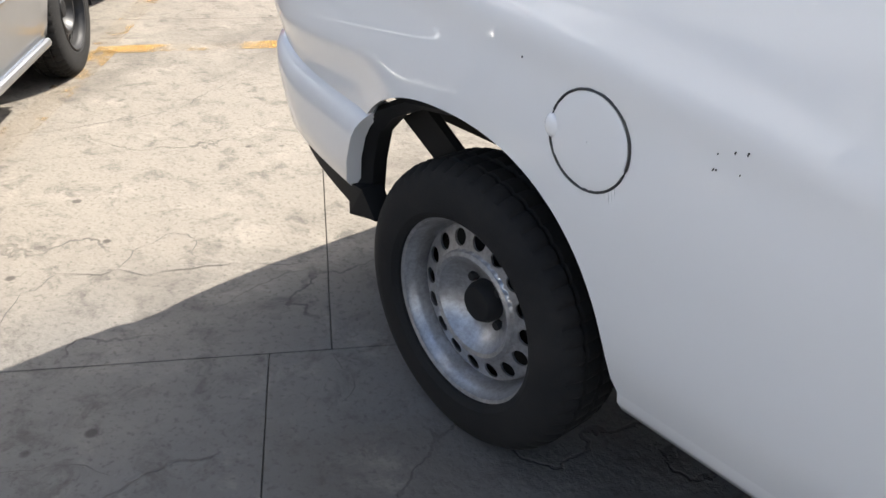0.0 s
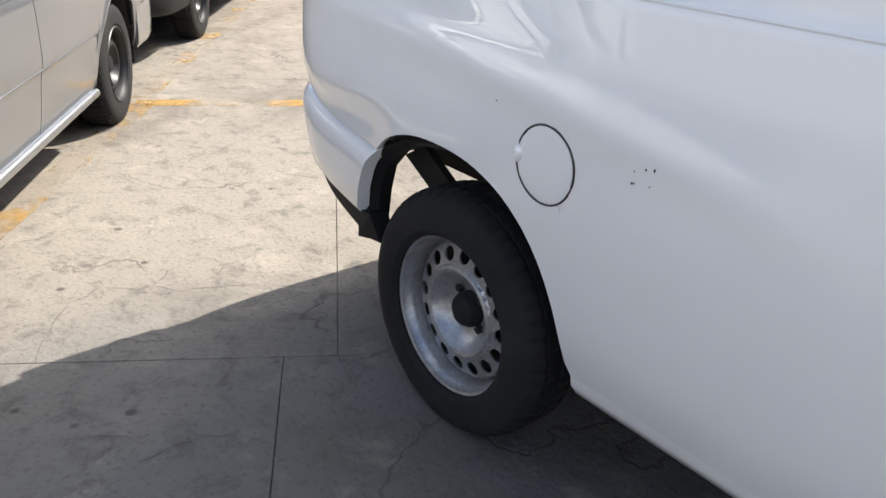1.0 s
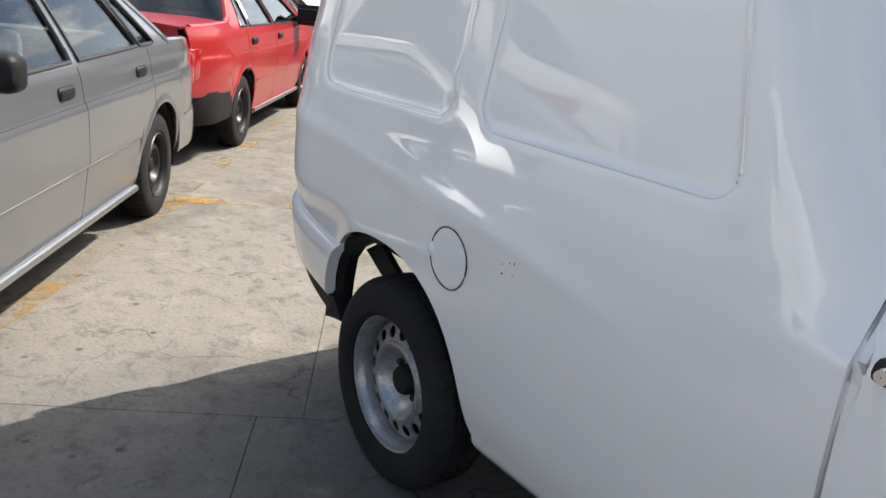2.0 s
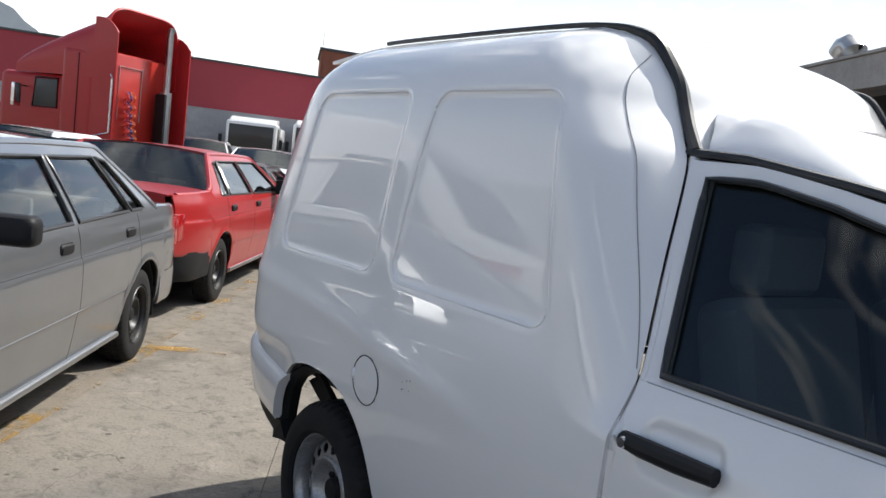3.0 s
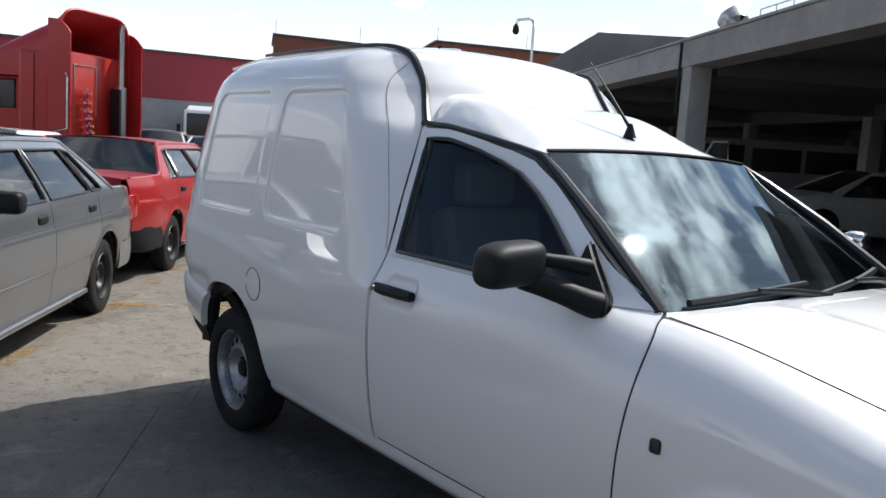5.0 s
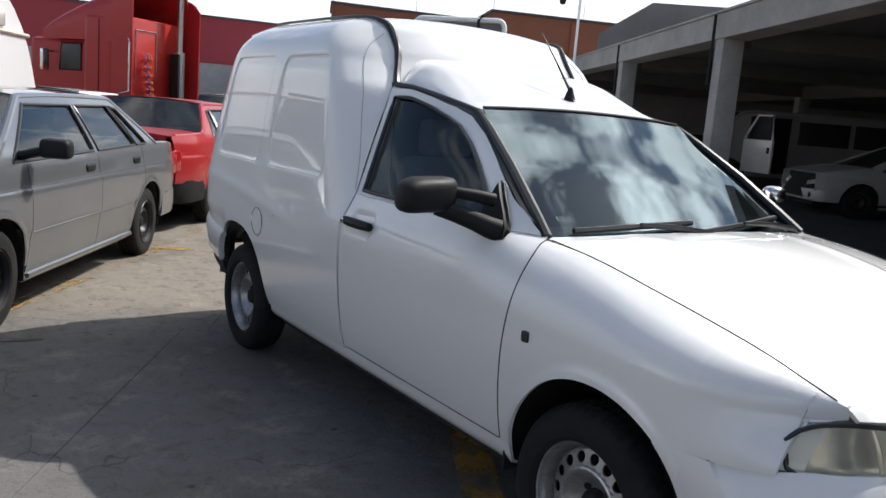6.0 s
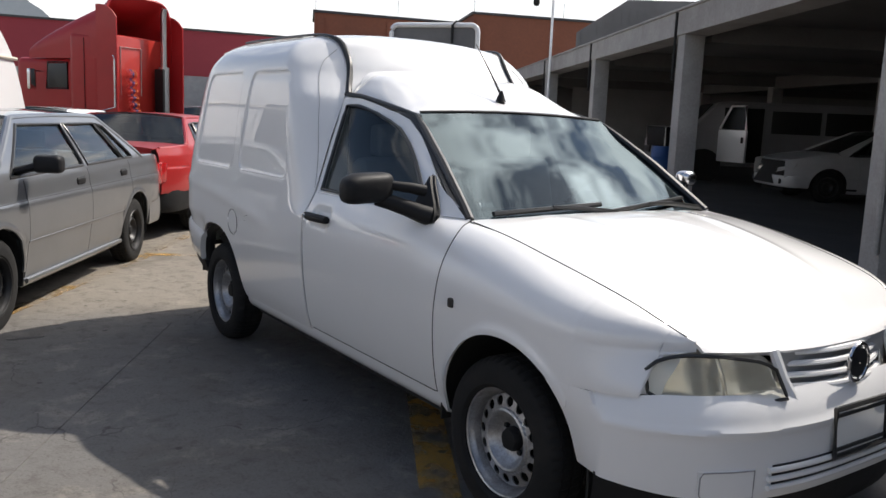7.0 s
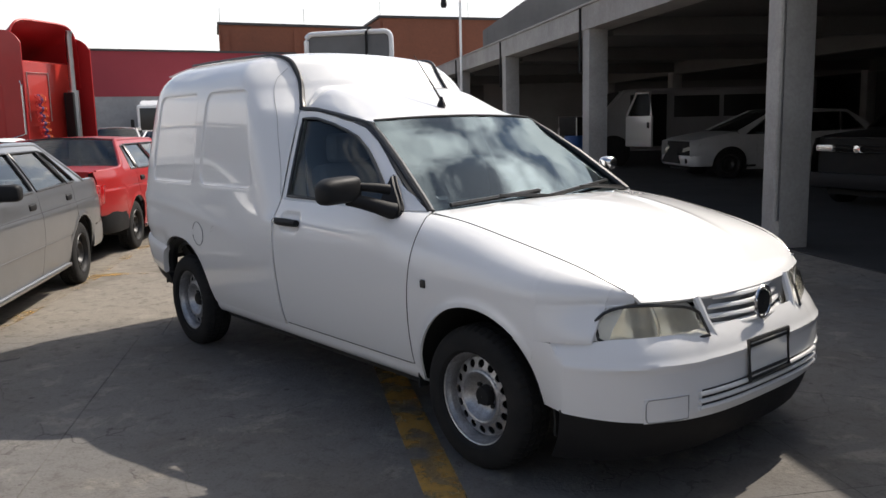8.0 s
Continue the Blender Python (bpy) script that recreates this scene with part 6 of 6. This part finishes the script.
def build_marks():
    """Painted bay lines, wandering cracks and an oil stain on the slabs."""
    def line_paint(cover, patch, lo, hi):
        m = mat("worn yellow road paint", (0.50, 0.27, 0.035), 0.8, stain=0.6, stain_scale=5, dark=(0.30, 0.22, 0.12), grain=0.5, grain_scale=60)
        n, l = m.node_tree.nodes, m.node_tree.links
        t, r, tr, mx = n.new("ShaderNodeTexNoise"), n.new("ShaderNodeMapRange"), n.new("ShaderNodeBsdfTransparent"), n.new("ShaderNodeMixShader")
        geo = n.new("ShaderNodeNewGeometry")
        l.new(geo.outputs["Position"], t.inputs["Vector"])
        t.inputs["Scale"].default_value, t.inputs["Detail"].default_value, t.inputs["Roughness"].default_value = patch, 9.0, 0.66
        r.inputs["From Min"].default_value, r.inputs["From Max"].default_value = lo, hi
        r.inputs["To Min"].default_value, r.inputs["To Max"].default_value = cover, 0.02
        l.new(t.outputs["Fac"], r.inputs["Value"])
        l.new(r.outputs[0], mx.inputs[0])
        l.new(tr.outputs[0], mx.inputs[1])
        l.new(n["Principled BSDF"].outputs[0], mx.inputs[2])
        l.new(mx.outputs[0], n["Material Output"].inputs[0])
        return m

    bold, faint = line_paint(0.78, 5.0, 0.43, 0.60), line_paint(0.50, 2.6, 0.38, 0.49)
    for a, b, w, lab in (((1.2, -0.185), (3.4, -1.435), 0.15, "worn yellow bay line beside the van"), ((-2.95, -0.43), (-0.95, -1.93), 0.12, "faded yellow bay line by the silver car"), ((-2.98, -0.46), (-2.55, 0.35), 0.12, "faded yellow cross line at the bay's end"), ((-5.9, 1.6), (-3.05, -0.40), 0.11, "faded yellow bay line")):
        a, b = Vector((*a, GZ + 0.001)), Vector((*b, GZ + 0.001))
        d = (b - a).normalized()
        q = Vector((-d.y, d.x, 0)) * w / 2
        ob = finish(prism([a - q, b - q, b + q, a + q], (0, 0, 0.0015)), "yellow_line", bold if a.x > 0 else faint, smooth=False)
        tagged(ob, lab, "road marking", kind="structure")
    rng = random.Random(11)
    bm = bmesh.new()

    def crack(a, b, w, wander):
        a, b = Vector((*a, 0)), Vector((*b, 0))
        k = max(4, int((b - a).length / 0.035))
        d = (b - a).normalized()
        q = Vector((-d.y, d.x, 0))
        off, side = 0.0, []
        for i in range(k + 1):
            t = i / k
            off += rng.uniform(-1.6, 1.6) * wander
            off *= 0.93
            p = a.lerp(b, t) + q * off * math.sin(math.pi * min(1, t * 4 if t < 0.25 else (1 - t) * 4 if t > 0.75 else 0.5))
            side.append((p, 0.42 * w * rng.uniform(0.35, 1.0) * (0.3 + math.sin(math.pi * t))))
        va = [bm.verts.new((p.x - q.x * h / 2, p.y - q.y * h / 2, GZ + 0.0012)) for p, h in side]
        vb = [bm.verts.new((p.x + q.x * h / 2, p.y + q.y * h / 2, GZ + 0.0012)) for p, h in side]
        for i in range(k):
            bm.faces.new((va[i], va[i + 1], vb[i + 1], vb[i]))

    for a, b, w, wd in (((-0.88, -1.42), (-1.03, -1.33), 0.01, 0.008), ((-1.03, -1.33), (-1.07, -1.23), 0.01, 0.008), ((-1.07, -1.23), (-1, -1.1), 0.01, 0.008), ((-1, -1.1), (-1.08, -1), 0.01, 0.008), ((-1.08, -1), (-1.1, -0.9), 0.01, 0.008), ((-1.1, -0.9), (-1.03, -0.87), 0.01, 0.008), ((-1.03, -0.87), (-0.93, -0.91), 0.01, 0.008), ((-1, -1.1), (-0.92, -1.02), 0.007, 0.008), ((-0.92, -1.02), (-0.84, -0.84), 0.007, 0.008), ((-0.84, -0.84), (-0.72, -0.66), 0.007, 0.008), ((-0.24, -1.42), (-0.25, -1.34), 0.015, 0.006), ((-0.25, -1.34), (-0.26, -1.28), 0.015, 0.006), ((-0.26, -1.28), (-0.22, -1.19), 0.015, 0.006), ((-0.43, -1.55), (-0.38, -1.45), 0.009, 0.008), ((-0.38, -1.45), (-0.29, -1.38), 0.009, 0.008), ((-0.36, -0.85), (-0.27, -0.86), 0.007, 0.008), ((-0.27, -0.86), (-0.2, -0.93), 0.007, 0.008), ((-0.75, -1.49), (-0.88, -1.42), 0.009, 0.008), ((-3.55, 0.04), (-3.63, 0.5), 0.01, 0.012), ((-3.63, 0.5), (-3.9, 0.46), 0.01, 0.012), ((-2, -1.55), (-2.1, -1.1), 0.009, 0.012), ((-2.1, -1.1), (-2, -0.5), 0.009, 0.012), ((-2, -0.5), (-2.3, 0), 0.009, 0.012), ((-0.6, -1.75), (-0.3, -1.98), 0.008, 0.012), ((-0.3, -1.98), (0.2, -2.2), 0.008, 0.012), ((0.6, -1.9), (1.6, -2.4), 0.008, 0.012), ((1.4, -1.4), (2.4, -2), 0.008, 0.012)):
        crack(a, b, w, wd)
    ob = finish(bm, "cracks", M_JOINT, smooth=False)
    tagged(ob, "dark wandering cracks in the concrete", "crack", kind="stuff")
    rng2 = random.Random(3)
    for cx, cy, rx, ry, ang in ((-0.436, -1.78, 0.10, 0.022, 88),):
        pts = []
        for i in range(22):
            a = 2 * math.pi * i / 22
            k = rng2.uniform(0.75, 1.15)
            v = Matrix.Rotation(radians(ang), 3, "Z") @ Vector((rx * k * math.cos(a), ry * k * math.sin(a), 0))
            pts.append((cx + v.x, cy + v.y, GZ + 0.0008))
        ob = finish(prism(pts, (0, 0, 0.001)), "oil_stain", mat("old oil", (0.035, 0.03, 0.028), 0.6), smooth=False)
        tagged(ob, "dark old oil stain on the concrete", "stain", kind="structure")


build_marks()

# ---- carport: x along its open front from the first column, y minus the depth inward ----
CP = Matrix.Translation((0.613, 5.077, 0)) @ Matrix.Rotation(math.atan2(0.5147, -0.8574), 4, "Z")


def fixed(name, bm, material, label, category, kind="structure", m=None, smooth=False):
    ob = part(name, bm, material, None, smooth=smooth)
    if m is not None:
        ob.matrix_basis = m
    return tagged(ob, label, category, kind=kind)


first = None
for k in range(-2, 6):
    for depth in (0.0, 6.6, 13.2):
        m = CP @ Matrix.Translation((5.5 * k, -depth, 0))
        if first is None:
            first = part("column", block(-0.32, 0.0, -0.32, 0, 0, 2.86, 0.02, seg=2), M_CONCRETE, None)
            first.matrix_basis = m
            tagged(first, "square weathered concrete carport column", "column", "carport columns")
        else:
            copy_thing(first, m)
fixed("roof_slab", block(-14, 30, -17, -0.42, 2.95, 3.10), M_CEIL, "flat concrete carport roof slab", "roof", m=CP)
for k in range(-2, 5):
    fixed("edge_beam", block(5.5 * k + 0.012, 5.5 * k + 5.488, -0.42, 0.02, 2.76, 3.13, 0.012), M_CONCRETE, "weathered concrete edge beam with drip stains", "beam", m=CP)
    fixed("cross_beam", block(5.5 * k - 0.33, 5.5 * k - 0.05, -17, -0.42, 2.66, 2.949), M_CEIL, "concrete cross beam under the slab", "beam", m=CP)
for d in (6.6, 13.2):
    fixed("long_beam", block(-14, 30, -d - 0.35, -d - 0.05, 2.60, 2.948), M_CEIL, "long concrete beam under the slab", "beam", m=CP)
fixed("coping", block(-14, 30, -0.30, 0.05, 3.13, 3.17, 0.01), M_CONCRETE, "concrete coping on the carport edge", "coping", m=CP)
# rear wall coloured near black to hold the interior's shade
fixed("wall_back", block(-14, 30, -17.3, -17.0, 0, 3.2), mat("back wall darkened for shade", (0.09, 0.087, 0.084), 0.9, stain=0.5, stain_scale=0.4), "rear wall of the carport, dark for its shade", "wall", m=CP)
# far end wall added to keep sky light out of the carport
fixed("wall_far_end", block(30.0, 30.3, -17.3, -0.42, 0, 3.2), M_CEIL, "added far end wall closing the carport, dark for shade", "wall", m=CP)
# floor stains, with the base colour lowered further for the shade here
fixed("carport_floor", block(-14, 30, -17, -0.1, -0.02, 0.022), mat("stained floor darkened for shade", (0.045, 0.043, 0.042), 0.85, stain=0.6, stain_scale=0.7, dark=(0.035, 0.033, 0.031), grain=0.3, grain_scale=30, bump=0.2, bump_scale=40), "stained concrete floor under the carport, darkened for its shade", "floor", m=CP)
# out-of-view end wall, in the same shade-dark colour
fixed("wall_end", block(-14.3, -14.0, -17.3, -0.42, 0, 3.2), M_CEIL, "unseen end wall of the carport, dark for shade", "wall", m=CP)
for k in (1, 2, 3):
    fixed("downpipe", tube([(5.5 * k + 0.03, 0.03, 3.12), (5.5 * k + 0.03, 0.03, 2.1)], 0.022, 8), M_BLACK, "thin black drain pipe on a column", "pipe", m=CP, smooth=True)
fixed("downpipe", tube([(-0.30, 0.03, 2.75), (-0.30, 0.03, 0.3)], 0.03, 8), M_CONCRETE, "thin drain pipe on a column", "pipe", m=CP, smooth=True)


def build_roof_things():
    v = thing("roof_ventilator", "curved sheet-metal roof ventilator cowl", "ventilator", at=CP @ pose(5.3, -0.7, 3.10))
    part("duct", block(-0.14, 0.14, -0.14, 0.14, 0, 0.22, 0.01), M_STEEL, v)
    part("cowl", tube([(0, 0, 0.2), (0.02, 0, 0.36), (0.14, 0, 0.46), (0.30, 0, 0.44), (0.38, 0, 0.36)], 0.15, 14), M_STEEL, v)
    r = thing("roof_railing", "thin white metal railing on the carport roof", "railing", at=CP @ pose(2.9, -0.4, 3.17))
    for k in range(4):
        part("post", tube([(0.4 * k, 0, 0), (0.4 * k, 0, 0.24)], 0.008, 6), M_STEEL, r)
    for z in (0.02, 0.24):
        part("rail", tube([(0, 0, z), (1.2, 0, z)], 0.008, 6), M_STEEL, r)
    a = thing("roof_awning", "dark lean-to awning on posts above the carport", "awning", at=CP @ pose(9.2, -1.6, 3.1))
    part("awning_roof", prism([(-0.6, -2.0, 0.85), (-0.6, 0.2, 0.52), (2.2, 0.2, 0.52), (2.2, -2.0, 0.85)], (0, 0, 0.05)), M_ROOFDARK, a, smooth=False)
    for x in (-0.4, 0.8, 2.0):
        part("post", tube([(x, 0.0, 0), (x, 0.0, 0.55)], 0.035, 6), M_SHED, a)
    g0, g1 = Vector((-19.6, 20.4, 0)), Vector((-14.5, 24.8, 0))
    gd = g1 - g0
    s = thing("gabled_shed", "grey corrugated gabled shed behind the carport", "shed", at=Matrix.Translation(g0) @ Matrix.Rotation(math.atan2(gd.y, gd.x), 4, "Z"))
    L = gd.length
    part("wall", prism([(0, 0, 0), (L + 6, 0, 0), (L + 6, 0, 5.9), (1.9, 0, 6.14), (0, 0, 4.9)], (0, 9, 0)), M_SHED, s, smooth=False)
    for k in range(30):
        x = 0.15 + 0.3 * k
        part("rib", block(x, x + 0.03, -0.03, 0.0, 3.0, min(5.9, 4.9 + 0.65 * x) - 0.05), M_SHED, s, smooth=False)
    p = thing("camera_pole", "slim pale pole with a hooked arm and dome camera", "pole", at=pose(-11.46, 11.86, 0.2, 0, 0, 205))
    part("pole", tube([(0, 0, -0.2), (0, 0, 4.2), (0.03, 0.0, 4.42), (0.12, 0, 4.46), (0.42, 0, 4.44), (0.46, 0, 4.32)], 0.035, 8), M_WHITE, p)
    part("dome_camera", lathe([(0.001, 0.0), (0.06, 0.02), (0.085, 0.09), (0.07, 0.20), (0.03, 0.26), (0.001, 0.26)], 16, "z", at=(0.46, 0, 4.08)), M_BLACK, p)


build_roof_things()

# ---- walls and buildings beyond the yard ----
W0, W1 = Vector((-43.5, -14.0, 0)), Vector((-36.0, 21.5, 0))


def long_wall(name, a, b, z0, z1, t, material, label):
    d = (b - a)
    m = Matrix.Translation(a) @ Matrix.Rotation(math.atan2(d.y, d.x), 4, "Z")
    return fixed(name, block(0, d.length, -t, t, z0, z1), material, label, "wall", m=m)


long_wall("wall_west", W0, W1, 0, 3.0, 0.2, M_GREYWALL, "pale grey block wall base")
long_wall("wall_west_red", W0, W1, 3.0, 5.25, 0.22, M_REDWALL, "long crimson painted upper wall")
long_wall("wall_coping", W0, W1, 5.25, 5.35, 0.3, M_ROOFDARK, "dark coping on the crimson wall")
B = thing("brick_building", "red brick building with stepped flat parapets", "building")
for a, b, h0, h1 in (((-38.5, 18.3), (-34.9, 25.9), 6.95, 6.75), ((-34.8, 26.6), (-30.6, 35.4), 7.42, 7.3)):
    a, b = Vector((*a, 0)), Vector((*b, 0))
    d = b - a
    m = Matrix.Translation(a) @ Matrix.Rotation(math.atan2(d.y, d.x), 4, "Z")
    p = part("wall", prism([(0, 0, 0), (d.length, 0, 0), (d.length, 0, h1), (0, 0, h0)], (0, 5, 0)), M_BRICK, B, smooth=False)
    p.matrix_basis = m
    e = part("parapet", prism([(-0.1, -0.1, h0), (d.length + 0.1, -0.1, h1), (d.length + 0.1, -0.1, h1 + 0.14), (-0.1, -0.1, h0 + 0.14)], (0, 5.2, 0)), M_ROOFDARK, B, smooth=False)
    e.matrix_basis = m
    for k in range(2):
        x = 0.05 + k * d.length * 0.55
        q = part("lightning_rod", tube([(x, 0.1, h0 - (h0 - h1) * x / d.length), (x, 0.1, h0 + 0.9)], 0.012, 5), M_BLACK, B)
        q.matrix_basis = m
    for k in range(3):
        c_ = part("brick_pier", block(0.15 + k * d.length / 2.15, 0.5 + k * d.length / 2.15, -0.12, 0.0, 0, min(h0, h1) - 0.1), M_BRICK, B, smooth=False)
        c_.matrix_basis = m


def build_raised_cover():
    """A pale round-cornered frame with a grey panel, standing above the yard behind the van."""
    f = thing("white_box_truck", "white van roof end with a grey panel in a pale frame", "truck", at=pose(-9.66, 6.06, 0, 0, 0, 50.6))
    loop = []
    for cx, cz, a0 in ((1.58, 3.04, 0), (0.15, 3.00, 90), (0.15, 1.3, 180), (1.58, 1.3, 270)):
        loop += [(cx + 0.13 * math.cos(radians(a0 + a)), 0, cz + 0.13 * math.sin(radians(a0 + a))) for a in (0, 22, 45, 68, 90)]
    part("frame", tube(loop, 0.05, 8, closed=True), M_WHITE, f)
    part("panel", prism([(p[0], 0.02, p[2]) for p in loop], (0, 0.03, 0)), mat("grey panel", (0.16, 0.16, 0.16), 0.6, stain=0.3), f, smooth=False)
    part("body", block(-0.05, 1.75, 0.1, 3.5, 0.5, 2.6, 0.1, seg=3), M_WHITE, f)
    part("bracket", tube([(1.22, -0.06, 2.3), (1.22, -0.06, 3.16), (1.30, -0.06, 3.24)], 0.03, 6), M_BLACK, f)
    for x in (0.12, 1.58):
        for y in (0.8, 2.9):
            part("wheel", lathe([(0.001, -0.1), (0.33, -0.1), (0.36, -0.07), (0.36, 0.07), (0.33, 0.1), (0.001, 0.1)], 24, "x", at=(x, y, 0.36)), M_TYRE, f)
    part("chassis", block(0.2, 1.5, 0.3, 3.3, 0.3, 0.5), M_DEEP, f)


build_raised_cover()

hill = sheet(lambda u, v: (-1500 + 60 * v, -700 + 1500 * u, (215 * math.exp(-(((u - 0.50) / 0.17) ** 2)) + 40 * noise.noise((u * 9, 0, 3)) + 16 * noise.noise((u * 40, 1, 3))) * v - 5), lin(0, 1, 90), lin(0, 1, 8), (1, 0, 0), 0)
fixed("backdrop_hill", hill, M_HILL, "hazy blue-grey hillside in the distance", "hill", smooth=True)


# ---- behind the camera, the yard's far side: unseen, added for paintwork to mirror ----
S0, S1 = Vector((32.0, -13.0, 0)), Vector((-44.5, -16.0, 0))
long_wall("wall_south", S0, S1, 0, 4.6, 0.3, M_GREYWALL, "unseen pale plain wall added to close the yard")

long_wall("wall_east", Vector((32.0, -13.0, 0)), Vector((30.0, 12.0, 0)), 0, 5.0, 0.3, M_GREYWALL, "unseen pale plain wall added at the yard's end")
box_truck("white_lorry", "unseen white lorry added for the paintwork to mirror", pose(-1.0, -9.0, 0, 0, 0, 178), h=2.6)
car("grey_sedan", "unseen grey sedan added for the paintwork to mirror", ground_pose(3.5, -7.6, 8), M_SILVER, detail=False)
# out-of-view slab added only to push the carport's shadow edge forward
fixed("canopy", block(-14, -0.4, 0.055, 0.48, 3.04, 3.22), M_CONCRETE, "unseen concrete slab added to extend the carport's shadow", "canopy", m=CP)

# ---- slabs of the yard, the last pieces of the file ----
A0, SLAB = 0.12, 3.0


def build_slabs():
    bm = block(0.0013, SLAB - 0.0013, 0.0013, SLAB - 0.0013, -0.05, GZ, 0.001, seg=1)
    me = bpy.data.meshes.new("slab")
    bm.to_mesh(me)
    bm.free()
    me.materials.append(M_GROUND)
    joint = finish(block(-15.5, 12.5, -12, 4.9, -0.02, GZ - 0.009), "joint_fill", M_JOINT, smooth=False)
    joint.matrix_basis = LOT
    tagged(joint, "dark dirt in the joints between slabs", "joint", kind="structure")
    for i in range(-5, 4):
        for j in range(-4, 3):
            ob = new("slab", me)
            ob.matrix_basis = LOT @ Matrix.Translation((A0 + SLAB * i, (-1.055 if i >= 0 else -0.915) + SLAB * j, 0))
            ob.parent = gr
            ob.matrix_parent_inverse = gr.matrix_basis.inverted()


build_slabs()
